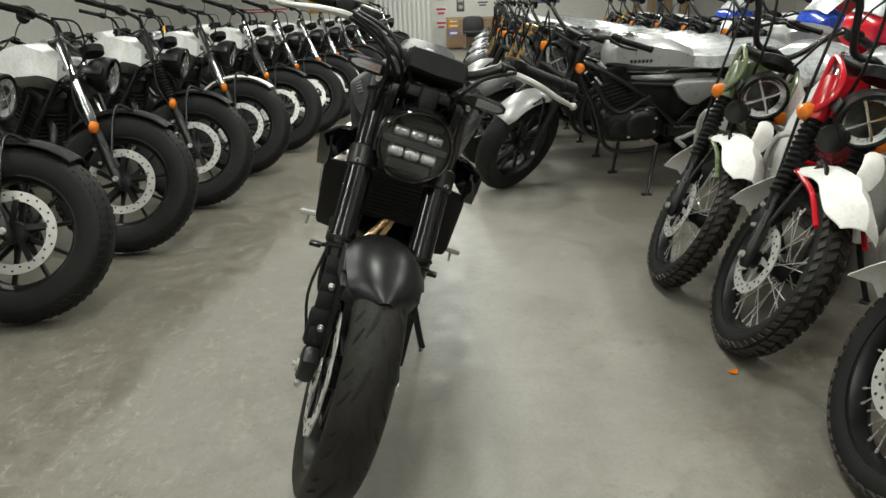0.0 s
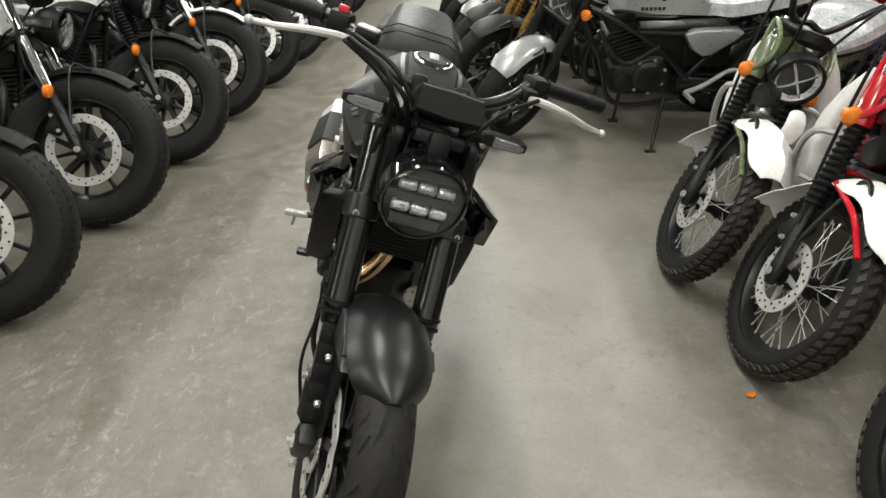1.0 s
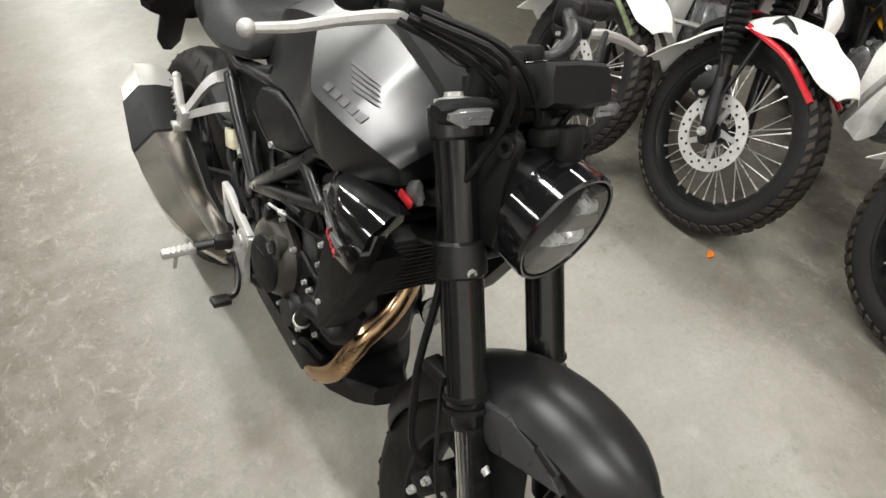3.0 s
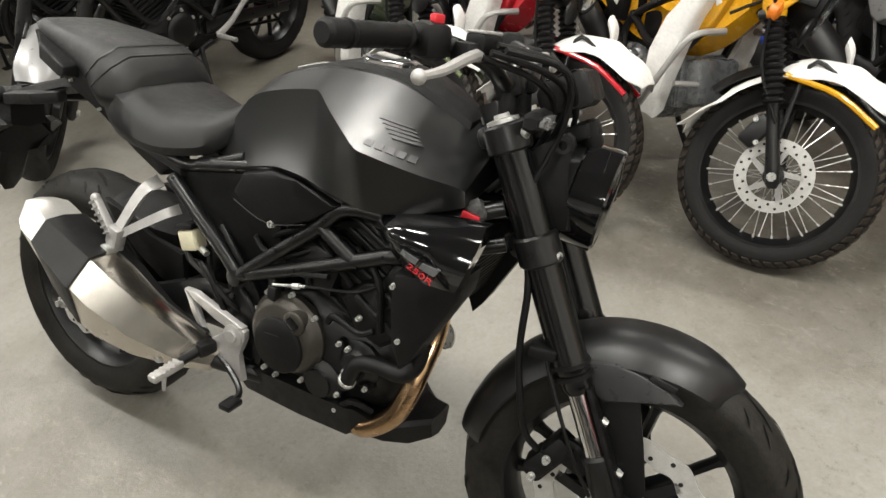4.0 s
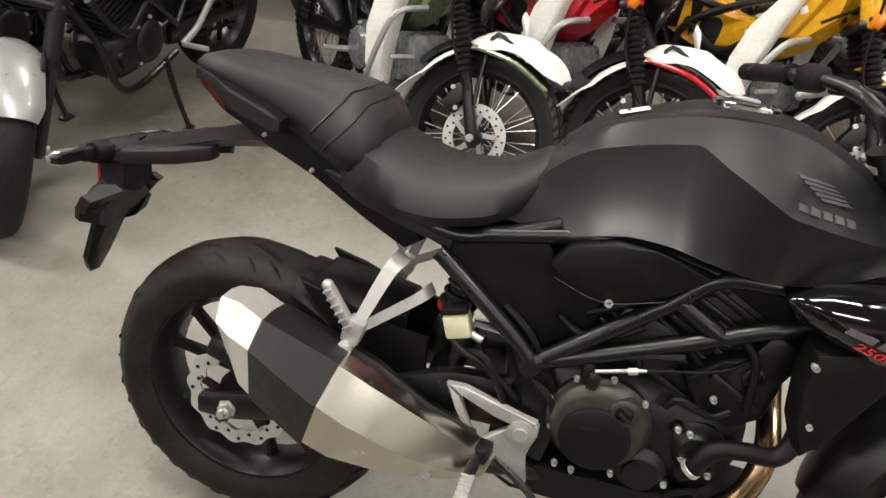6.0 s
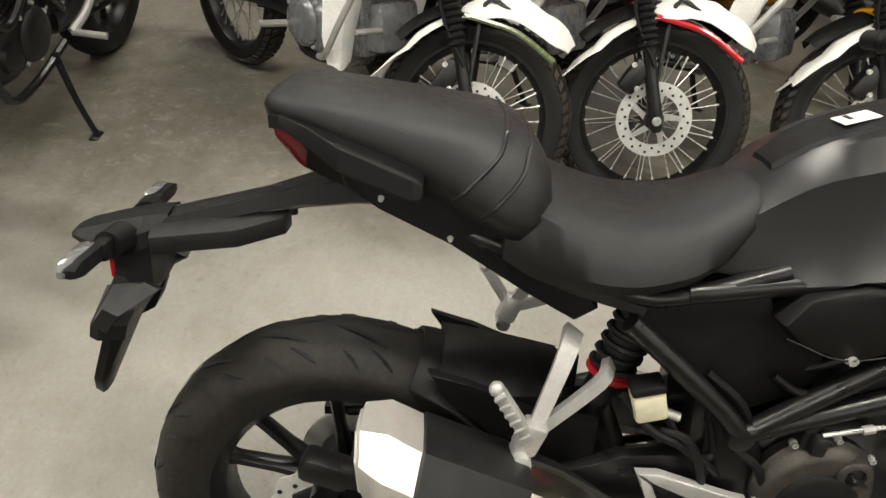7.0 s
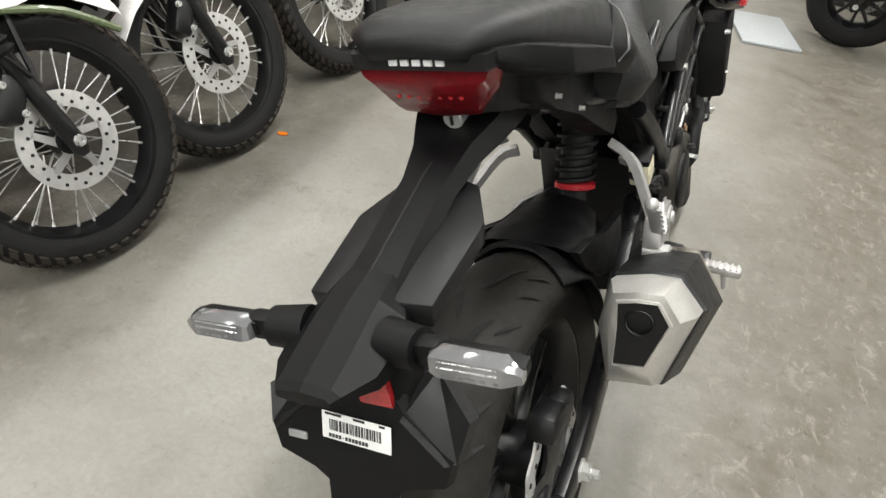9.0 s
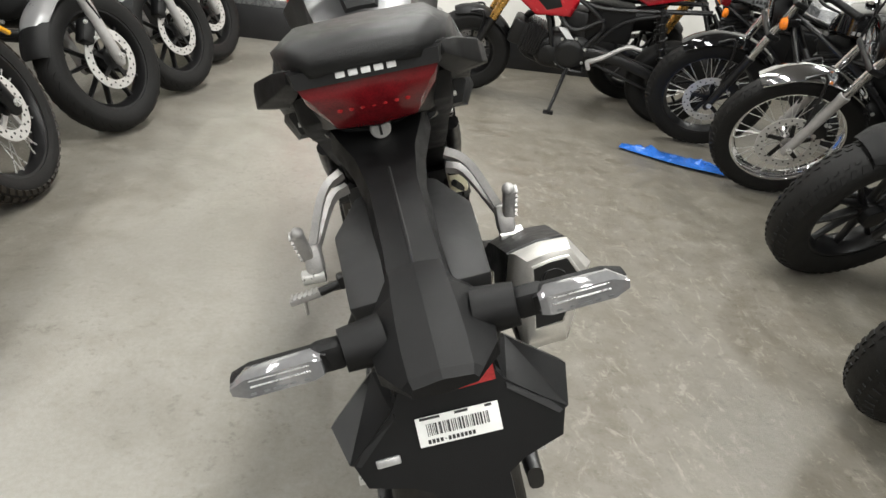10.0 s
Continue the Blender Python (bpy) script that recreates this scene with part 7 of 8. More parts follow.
    if K.get("tank_wrap"):
        bm = halves(B(), [(y, [(x * 1.14 + (0.008 if x else 0), z + (0.022 if i < 2 else -0.03 if i == 2 else 0)) for i, (x, z) in enumerate(h)]) for y, h in K["tank"]], 4)
        for v in bm.verts:
            v.co += Vector((0.6, 0.6, 1)) * 0.016 * noise.noise(v.co * 11) + Vector((1, 1, 1)) * 0.004 * noise.noise(v.co * 34)
        part("tank_wrap", bm, K["tank_wrap"], H, "crinkled white protective film", 20)
    a0 = K.get("rear_fender", (20, 118, 0.03, M_PLASTIC))
    if a0:
        part("rear_mudguard", arch(B(), RA, [(a0[0] + (a0[1] - a0[0]) * i / 6, rr + a0[2], 0.85 if i in (0, 6) else 1) for i in range(7)], rw * 0.62, 0.004, 0.03, 9), a0[3], H)
    lt = K.get("tail", (wb + 0.16, sz + 0.02))
    part("tail_lamp", box(B(), (0, lt[0], lt[1]), (0.1, 0.05, 0.05), (0, 0, 0), 0.015), M_REDLENS, H)
    for s in (-1, 1):
        sg = part("turn_signal", turned(B(), [(0, 0.012), (0.006, 0.024), (0.022, 0.026), (0.03, 0.015), (0.032, 0.001)], (s * 0.12, lt[0] - 0.02, lt[1] - 0.04), (s * 0.12, lt[0] + 1, lt[1] - 0.04), 14), M_ORANGE, H)
        part("signal_stalk", rod(B(), (s * 0.03, lt[0] - 0.02, lt[1] - 0.04), (s * 0.12, lt[0] - 0.02, lt[1] - 0.04), 0.008, n=8), M_PLASTIC, sg)
        if "side_panel" in K:
            part("side_panel", plate(B(), K["side_panel"], s * 0.1, s * 0.135, 0.01, 0.92), K["side_mat"], H)
    part("engine_mount", box(B(), ec + Vector((0, 0.12, 0.12)), (0.16, 0.34, 0.24), (0, 0, 0), 0.03), M_ENGINE, H)
    part("battery_box", box(B(), (0, wb - 0.42, sz - 0.19), (0.18, 0.26, 0.2), (0, 0, 0), 0.02), M_PLASTIC, H)
    part("chain", tube(B(), [(0.08, wb, rr + 0.07), (0.08, wb - 0.5, 0.42), (0.08, wb - 0.56, 0.37), (0.08, wb - 0.5, 0.33), (0.08, wb, rr - 0.07)], 0.009, 6), M_ENGINE, H)
    if K.get("extra"):
        K["extra"](H, st, leg, K, FA)
    return H


def at(x, y, yaw, lean):
    return Matrix.Translation((x, y, 0.05 * math.sin(radians(lean)) ** 2)) @ pose(0, 0, 0, 0, 0, yaw) @ pose(0, 0, 0, 0, lean, 0)


def foam(bm, loops, thick=0.006, wob=0.008):
    for lp in loops:
        for q in lp:
            q += Vector((0.6, 0.4, 1)) * wob * noise.noise(q * 14)
    n = len(loops[0])
    inner = [[q + Vector((0, 0, -thick)) for q in lp] for lp in loops]
    return rings(bm, [o + i[::-1] for o, i in zip(loops, inner)])


# -- cruisers along the one side of the aisle
TANK_C = [(0.3, [(0, 0.86), (0.05, 0.85), (0.06, 0.81), (0, 0.78)]), (0.4, [(0, 0.92), (0.1, 0.9), (0.115, 0.83), (0, 0.76)]), (0.55, [(0, 0.92), (0.12, 0.89), (0.13, 0.8), (0, 0.72)]),
          (0.7, [(0, 0.85), (0.1, 0.82), (0.105, 0.75), (0, 0.69)]), (0.8, [(0, 0.78), (0.06, 0.76), (0.06, 0.72), (0, 0.68)])]
SEAT_C = [(0.8, [(0, 0.74), (0.09, 0.73), (0.1, 0.69), (0, 0.66)]), (0.95, [(0, 0.7), (0.15, 0.69), (0.16, 0.64), (0, 0.62)]), (1.1, [(0, 0.72), (0.15, 0.71), (0.155, 0.65), (0, 0.63)]),
          (1.16, [(0, 0.76), (0.12, 0.75), (0.12, 0.67), (0, 0.65)]), (1.45, [(0, 0.77), (0.1, 0.76), (0.1, 0.7), (0, 0.68)]), (1.52, [(0, 0.74), (0.06, 0.73), (0.06, 0.7), (0, 0.69)])]
CRUISER = dict(r=0.325, w=0.135, rim=0.213, wb=1.49, rr=0.325, rw=0.15, wheel="cast", pairs=5, spread=0.3, rim_mat=M_RIM, tread="rib", rake=28, steer=33, lean=9, hx=0.112, disc=0.15, discs=(-1,),
               fork_top=0.93, fork_split=0.56, fork_low=M_FRAME, fork_up=M_CHROME, up_r=0.021, low_r=0.025, sig=0.545, fender=dict(mat=M_PLASTIC, a0=38, a1=122, gap=0.025, hw=0.078),
               light=(0.82, 0.085), light_fwd=0.14, bar=(0.37, 1.0, 0.22), tank=TANK_C, tank_mat=M_GREYPAINT, tank_wrap=M_SHEET, cap=(0.46, 0.925), seat=SEAT_C, seat_mat=M_VINYL, seat_z=0.7, engine=(0, 0.66, 0.42), cyl_tilt=25)


def cruiser(i, y, x, **more):
    K = dict(CRUISER)
    K.update(more)
    return moto("motorcycle", K.pop("label"), K, at(x, y, 68 + K.get("dyaw", 0), 9), "cruisers in the row")


proto = cruiser(0, 0.92, -1.27, label="black cruiser motorcycle with chrome fork tubes and film-wrapped tank")
proto2 = cruiser(2, 2.42, -1.2, label="black cruiser motorcycle with rubber fork gaiters and wrapped tank", gaiter=(0.58, 0.78), fork_up=M_FRAME)
proto3 = cruiser(3, 3.2, -1.18, label="black cruiser motorcycle with white front mudguard", fender=dict(mat=M_WHITE, a0=38, a1=122, gap=0.03, hw=0.085), disc=0.15)
for y, x, src in ((1.66, -1.24, proto), (0.12, -1.5, proto)):
    copy_thing(src, at(x, y, 68 + (y * 13 % 5) - 2, 9))

cruiser_far = moto("motorcycle", "black cruiser motorcycle with film-wrapped tank", dict(CRUISER, lite=True), at(-1.02, 5.45, 70, 9), "cruisers in the row")
for y, x in ((3.98, -1.12), (4.72, -1.06), (6.2, -0.98), (7.0, -0.95), (7.9, -0.92), (8.9, -0.9), (10.0, -0.9), (11.2, -0.9)):
    copy_thing(cruiser_far, at(x, y, 66 + (y * 13 % 7), 9))

# -- trail bikes on the other side
def trail_extra(H, st, leg, K, FA):
    col = K["body_mat"]
    r = K["r"]
    # spine and side plate
    bm = halves(B(), [(0.27, [(0, 0.84), (0.04, 0.83), (0.045, 0.7), (0, 0.66)]), (0.36, [(0, 0.76), (0.06, 0.75), (0.065, 0.6), (0, 0.56)]), (0.5, [(0, 0.64), (0.07, 0.63), (0.075, 0.52), (0, 0.48)]),
                      (0.66, [(0, 0.62), (0.07, 0.61), (0.075, 0.48), (0, 0.46)]), (0.78, [(0, 0.72), (0.09, 0.7), (0.1, 0.5), (0, 0.48)]), (1.0, [(0, 0.74), (0.1, 0.72), (0.11, 0.56), (0, 0.54)]), (1.3, [(0, 0.73), (0.07, 0.71), (0.07, 0.64), (0, 0.62)])], 3)
    bd = part("body_shell", bm, col, H, K["body_label"], 40)
    for s in (-1, 1):
        bm = plate(B(), [(0.3, 0.78), (0.36, 0.76), (0.46, 0.64), (0.6, 0.56), (0.62, 0.5), (0.5, 0.53), (0.36, 0.62)], s * 0.06, s * 0.085, 0.008, 0.94)
        sp = part("side_plate", bm, col, H)
        for k in range(5):
            f = k / 4
            part("badge_mark", box(B(), (s * 0.086, 0.36 + 0.15 * f, 0.7 - 0.115 * f), (0.003, 0.024, 0.022), (-38, 0, 0), 0.001), M_WHITEMARK, sp)
        # white foam leg shield
        g = [[Vector((s * x, y, z)) for x, y, z in row] for row in (((0.05, 0.33, 0.83), (0.085, 0.33, 0.83), (0.11, 0.37, 0.81)), ((0.07, 0.36, 0.76), (0.12, 0.355, 0.75), (0.155, 0.41, 0.73)), ((0.09, 0.39, 0.66), (0.15, 0.385, 0.65), (0.19, 0.45, 0.63)),
                                                                    ((0.1, 0.41, 0.55), (0.165, 0.4, 0.54), (0.205, 0.47, 0.52)), ((0.1, 0.43, 0.43), (0.16, 0.42, 0.42), (0.195, 0.475, 0.4)), ((0.1, 0.44, 0.33), (0.15, 0.43, 0.31), (0.18, 0.46, 0.31)))]
        part("leg_shield", foam(B(), [spline(q, 4) for q in g], 0.01, 0.02), M_FOAM, H, "white foam-wrapped leg shield", 30)
        # engine guard pipe
        part("guard_pipe", tube(B(), [(s * 0.06, 0.32, 0.62), (s * 0.17, 0.33, 0.6), (s * 0.2, 0.38, 0.48), (s * 0.19, 0.46, 0.34), (s * 0.12, 0.58, 0.28)], 0.011, 8), M_ALU, H)
    part("guard_bar", tube(B(), [(-0.16, 0.36, 0.44), (0, 0.34, 0.44), (0.16, 0.36, 0.44)], 0.009, 8), M_ALU, H)
    # horn
    st("horn", turned(B(), [(0, 0.02), (0.012, 0.045), (0.02, 0.046), (0.024, 0.03), (0.022, 0.001)], (-0.05, 0.13, 0.68), (-0.05, -1, 0.6), 20), M_RIM)
    # coloured mudguard stay, white foam sheets over the mudguard
    ring = [(-0.074, -0.17, 0.225), (-0.078, -0.05, 0.268), (-0.08, 0.06, 0.272), (-0.078, 0.13, 0.27), (-0.05, 0.16, 0.29), (0.05, 0.16, 0.29), (0.078, 0.13, 0.27), (0.08, 0.06, 0.272), (0.078, -0.05, 0.268), (0.074, -0.17, 0.225)]
    bm = tube(B(), [FA + Vector(q) for q in ring], 0.0085, 8, 3)
    st("mudguard_bar", bm, col)
    rows = []
    for y, z, wd, off, tilt, droop in ((0.3, 0.05, 0.06, -0.06, -0.01, 0.7), (0.24, 0.15, 0.07, -0.045, -0.01, 0.85), (0.16, 0.255, 0.078, -0.02, -0.008, 0.95), (0.07, 0.33, 0.08, -0.01, -0.004, 1.0),
                                       (-0.03, 0.358, 0.076, 0, 0, 1), (-0.09, 0.352, 0.078, 0, 0, 1), (-0.14, 0.336, 0.076, 0, 0, 1), (-0.185, 0.314, 0.07, 0.008, 0, 0.9), (-0.215, 0.288, 0.056, 0.015, 0, 0.8)):
        rows.append([FA + Vector((off + wd * t, y + 0.01 * abs(t), z + tilt * t - 0.75 * wd * abs(t) ** 1.7 * droop)) for t in (-1, -0.75, -0.45, 0, 0.45, 0.75, 1)])
    cols = [spline([row[k] for row in rows], 3) for k in range(7)]
    rows = [[col[k].copy() for col in cols] for k in range(len(cols[0]))]
    st("foam_sheet", foam(B(), rows, 0.004, 0.016), M_FOAM, "white foam sheet wrapped over mudguard", 25)
    st("foam_roll", ovals(B(), [(FA + Vector((0.03, -0.03, 0.34)), 0.03, 0.02), (FA + Vector((0.035, -0.015, 0.38)), 0.034, 0.024), (FA + Vector((0.03, 0.01, 0.41)), 0.028, 0.018)], 10, 2, 3), M_FOAM)
    for s in (-1, 1):
        st("light_stay", tube(B(), [leg(s * 0.11, 0.69), leg(s * 0.115, 0.78), leg(s * 0.112, 0.86), leg(s * 0.1, 0.83, 0.08), leg(s * 0.1, 0.77, 0.08), leg(s * 0.11, 0.71, 0.02)], 0.009, 8), col)
    # number board with light print
    for s in (-1, 1):
        bm = plate(B(), [(0.78, 0.66), (0.92, 0.68), (0.96, 0.6), (0.86, 0.5), (0.78, 0.52)], s * 0.1, s * 0.125, 0.008, 0.94)
        bx = part("side_box", bm, M_PLASTIC, H)
        part("print_bar", box(B(), (s * 0.127, 0.85, 0.6), (0.003, 0.07, 0.05), (20, 0, 0), 0.001), M_LABEL, bx)
        part("rack_rail", tube(B(), [(s * 0.1, 1.02, 0.8), (s * 0.13, 1.1, 0.82), (s * 0.13, 1.4, 0.82), (s * 0.08, 1.48, 0.82)], 0.008, 8), M_PLASTIC, H)
    part("upswept_silencer", turned(B(), [(0, 0.02), (0.06, 0.04), (0.1, 0.045), (0.36, 0.045), (0.38, 0.03)], (-0.15, 0.8, 0.42), (-0.16, 1.25, 0.66), 16), M_SHIELD, H)
    part("film_wrap", ovals(B(), [((0, 0.72, 0.73), 0.06, 0.03), ((0, 0.8, 0.78), 0.13, 0.07), ((0, 0.95, 0.8), 0.15, 0.08), ((0, 1.12, 0.8), 0.14, 0.07), ((0, 1.2, 0.77), 0.06, 0.03)], 14, 2.4, 3), M_FILM, H, "seat wrapped in clear plastic film", 20)


SEAT_T = [(0.74, [(0, 0.74), (0.06, 0.735), (0.07, 0.71), (0, 0.7)]), (0.86, [(0, 0.77), (0.11, 0.765), (0.12, 0.73), (0, 0.72)]), (1.08, [(0, 0.79), (0.12, 0.785), (0.125, 0.74), (0, 0.73)]), (1.18, [(0, 0.77), (0.08, 0.765), (0.085, 0.74), (0, 0.73)])]
TRAIL = dict(r=0.285, w=0.088, rim=0.222, wb=1.26, rw=0.09, wheel="wire", rim_mat=M_RIM, tread="block", tread_mat=M_RUBBER_TAN, rake=27, steer=38, lean=10, dish=M_LED, hx=0.088, disc=0.11, carrier_mat=M_ALU,
             fork_top=0.86, fork_split=0.5, fork_low=M_FRAME, fork_up=M_CHROME, up_r=0.014, low_r=0.018, gaiter=(0.47, 0.69), sig=0.7, fender=dict(mat=M_PLASTIC, a0=30, a1=118, gap=0.05, hw=0.06),
             light=(0.76, 0.082), light_fwd=0.13, light_mat=M_PLASTIC, bar=(0.36, 1.04, 0.14), mirrors=True, seat=SEAT_T, seat_mat=M_VINYL, seat_z=0.74, engine=(0, 0.66, 0.36), cyl_tilt=72, cyl=0.1,
             engine_mat=M_GREYPAINT, exhaust=False, extra=trail_extra, rear_fender=(20, 130, 0.04, M_PLASTIC))
for x, y, colr, lab, yaw in ((1.19, 1.255, M_OLIVE, "olive green", -42), (1.265, 0.715, M_REDPAINT, "red", -41), (1.32, 0.03, M_YELLOW, "yellow", -40)):
    K = dict(TRAIL, body_mat=colr, shroud=colr, body_label=lab + " painted body shell")
    moto("motorcycle", lab + " trail motorcycle with wire wheels and white foam wrapping", K, at(x, y, yaw, 10), "trail bikes in the row")

# -- retro roadsters
TANK_R = [(0.47, [(0, 0.815), (0.06, 0.805), (0.07, 0.765), (0, 0.725)]), (0.52, [(0, 0.88), (0.11, 0.86), (0.125, 0.78), (0, 0.71)]), (0.65, [(0, 0.9), (0.13, 0.865), (0.15, 0.765), (0, 0.7)]),
          (0.84, [(0, 0.865), (0.125, 0.835), (0.14, 0.755), (0, 0.7)]), (0.96, [(0, 0.805), (0.1, 0.785), (0.105, 0.735), (0, 0.71)])]
SEAT_R = [(0.93, [(0, 0.8), (0.09, 0.795), (0.1, 0.74), (0, 0.72)]), (1.04, [(0, 0.805), (0.13, 0.8), (0.14, 0.74), (0, 0.72)]), (1.2, [(0, 0.825), (0.13, 0.82), (0.135, 0.76), (0, 0.74)]), (1.4, [(0, 0.84), (0.11, 0.835), (0.11, 0.79), (0, 0.77)]), (1.46, [(0, 0.82), (0.06, 0.815), (0.06, 0.79), (0, 0.78)])]
RETRO = dict(r=0.31, w=0.118, rim=0.214, wb=1.4, rw=0.155, wheel="cast", pairs=5, rim_mat=M_RIM, tread="road", rake=25, steer=28, lean=10, hx=0.1, disc=0.13, discs=(-1,), fork_top=0.89, fork_split=0.56, fork_low=M_FRAME,
             fork_up=M_FRAME, up_r=0.027, low_r=0.022, sig=0.8, fender=dict(mat=M_SILVER, a0=55, a1=128, gap=0.022, hw=0.075, label="bright silver front mudguard"), light=(0.79, 0.1), light_fwd=0.03, bar=(0.38, 0.99, 0.14),
             tank=TANK_R, tank_mat=M_SILVER, cap=(0.6, 0.895), tank_mark=(0.147, 0.64, 0.79), mark_mat=M_INK, seat=SEAT_R, seat_mat=M_VINYL, wrap=True, seat_z=0.75, engine=(0, 0.66, 0.42), cyl_tilt=18,
             side_panel=[(0.83, 0.65), (0.88, 0.675), (1.1, 0.68), (1.14, 0.655), (1.11, 0.625), (0.99, 0.535), (0.94, 0.53), (0.88, 0.57)], side_mat=M_SILVER)
retro = moto("motorcycle", "silver-tanked retro roadster motorcycle with film-wrapped seat", dict(RETRO, steer=44), at(0.66, 2.72, -88, 10), "roadsters in the row")
retro2 = moto("motorcycle", "dark retro roadster motorcycle with gold fork tubes", dict(RETRO, fork_up=M_GOLD, tank_mat=M_GREYPAINT, fender=dict(mat=M_GREYPLASTIC, a0=40, a1=120, gap=0.022, hw=0.075), side_mat=M_PLASTIC), at(0.58, 3.3, -90, 9), "roadsters in the row")
for k, (x, y, src) in enumerate(((0.56, 3.8, retro2), (0.52, 4.32, retro))):
    copy_thing(src, at(x, y, -89 + (k * 7 % 5), 9))
retro_far = moto("motorcycle", "silver-tanked retro roadster motorcycle with film-wrapped seat", dict(RETRO, lite=True, steer=35), at(0.5, 4.95, -88, 9), "roadsters in the row")
retro2_far = moto("motorcycle", "dark retro roadster motorcycle with gold fork tubes", dict(RETRO, lite=True, fork_up=M_GOLD, tank_mat=M_GREYPAINT, fender=dict(mat=M_GREYPLASTIC, a0=40, a1=120, gap=0.022, hw=0.075), side_mat=M_PLASTIC), at(0.5, 5.55, -90, 9), "roadsters in the row")
wrapped_far = moto("motorcycle", "roadster motorcycle wrapped in white protective film", dict(RETRO, lite=True, tank_wrap=M_SHEET, mirrors=True), at(0.52, 6.15, -86, 9), "roadsters in the row")
for k, (x, y, src) in enumerate(((0.55, 6.8, retro2_far), (0.55, 7.4, wrapped_far), (0.58, 8.1, retro_far), (0.6, 8.9, wrapped_far), (0.62, 9.7, retro2_far), (0.65, 10.6, wrapped_far), (0.7, 11.6, retro_far), (0.75, 12.8, retro2_far))):
    copy_thing(src, at(x, y, -89 + (k * 7 % 5), 9))
# roadsters with mud flaps past the yellow bike
flap = moto("motorcycle", "black roadster motorcycle with silver mudguard and fork tubes", dict(RETRO, r=0.285, rr=0.285, w=0.11, rim=0.2, disc=0.12, steer=34, fork_up=M_CHROME, up_r=0.02, fork_split=0.6, fork_low=M_ALU, tank_mat=M_SILVER, tank_wrap=M_FILM, fender=dict(mat=M_SILVER, a0=22, a1=105, gap=0.03, hw=0.085, flap=True)), at(1.25, -0.68, -58, 10), "roadsters in the row")
for x, y in ((1.16, -1.34), (1.14, -1.98)):
    copy_thing(flap, at(x, y, -58, 10))
copy_thing(retro2_far, at(-1.5, -2.2, 62, 9))

# -- wire-wheeled classics next to the cruisers
CLASSIC = dict(RETRO, wheel="wire", r=0.32, w=0.1, rim=0.236, rw=0.12, steer=30, fork_up=M_CHROME, up_r=0.019, fork_split=0.6, fork_low=M_ALU, rim_mat=M_CHROME, disc=0.13, discs=(1,), fender=dict(mat=M_CHROME, a0=40, a1=122, gap=0.03, hw=0.07, label="chrome front mudguard"),
               tank_mat=M_GLOSS, side_mat=M_GLOSS, mark_mat=M_SILVERMARK, rake=26, tread="rib")
classic = moto("motorcycle", "black classic motorcycle with wire wheels and chrome mudguard", CLASSIC, at(-1.7, -0.68, 46, 9), "classics in the row")
moto("motorcycle", "black classic motorcycle with black wire wheels", dict(CLASSIC, rim_mat=M_RIM, fender=dict(mat=M_GLOSS, a0=40, a1=122, gap=0.03, hw=0.07), fork_low=M_FRAME), at(-1.63, -1.34, 46, 9), "classics in the row")

# -- red mini bike by the back wall
def mini_extra(H, st, leg, K, FA):
    for s in (-1, 1):
        bm = plate(B(), [(0.2, 0.8), (0.3, 0.84), (0.52, 0.76), (0.6, 0.66), (0.56, 0.56), (0.36, 0.54), (0.24, 0.62)], s * 0.08, s * 0.14, 0.02, 0.9)
        sp = part("tank_shroud", bm, M_REDPAINT, H, "red plastic tank shroud")
        part("vent", plate(B(), [(0.36, 0.72), (0.46, 0.7), (0.5, 0.62), (0.42, 0.59), (0.36, 0.64)], s * 0.138, s * 0.143, 0.002), M_DARK, sp)
        bm = plate(B(), [(0.26, 0.75), (0.3, 0.775), (0.33, 0.75), (0.31, 0.72)], s * 0.14, s * 0.1445, 0.001)
        part("wing_mark", bm, M_WHITEMARK, sp)
        part("tail_cover", plate(B(), [(0.85, 0.72), (1.1, 0.8), (1.25, 0.82), (1.2, 0.76), (0.95, 0.68)], s * 0.06, s * 0.1, 0.01, 0.92), M_REDPAINT, H)
        part("belly_mark", plate(B(), [(0.5, 0.5), (0.55, 0.5), (0.62, 0.42), (0.58, 0.42)], s * 0.1, s * 0.108, 0.002), M_WHITEMARK, H)


SEAT_M = [(0.56, [(0, 0.78), (0.07, 0.775), (0.08, 0.72), (0, 0.7)]), (0.75, [(0, 0.76), (0.11, 0.755), (0.12, 0.7), (0, 0.68)]), (1.0, [(0, 0.79), (0.11, 0.785), (0.12, 0.74), (0, 0.72)]), (1.2, [(0, 0.83), (0.07, 0.825), (0.08, 0.79), (0, 0.78)])]
MINI = dict(r=0.25, w=0.115, rim=0.152, wb=1.2, rw=0.125, wheel="cast", rim_mat=M_RIM, tread="road", rake=25, steer=8, lean=8, hx=0.085, disc=0.1, fork_top=0.88, fork_split=0.5, fork_low=M_FRAME, fork_up=M_GOLD, up_r=0.024, low_r=0.02,
            sig=0.74, fender=dict(mat=M_PLASTIC, a0=35, a1=115, gap=0.025, hw=0.065), light=(0.82, 0.08), bar=(0.35, 1.0, 0.12), seat=SEAT_M, seat_mat=M_VINYL, wrap=True, seat_z=0.74, engine=(0, 0.56, 0.36), cyl_tilt=75, cyl=0.1, extra=mini_extra,
            rear_fender=None, peg_mat=M_ALU)
moto("motorcycle", "red mini motorcycle with film-wrapped black seat", MINI, at(-0.4, -2.06, 75, 8))

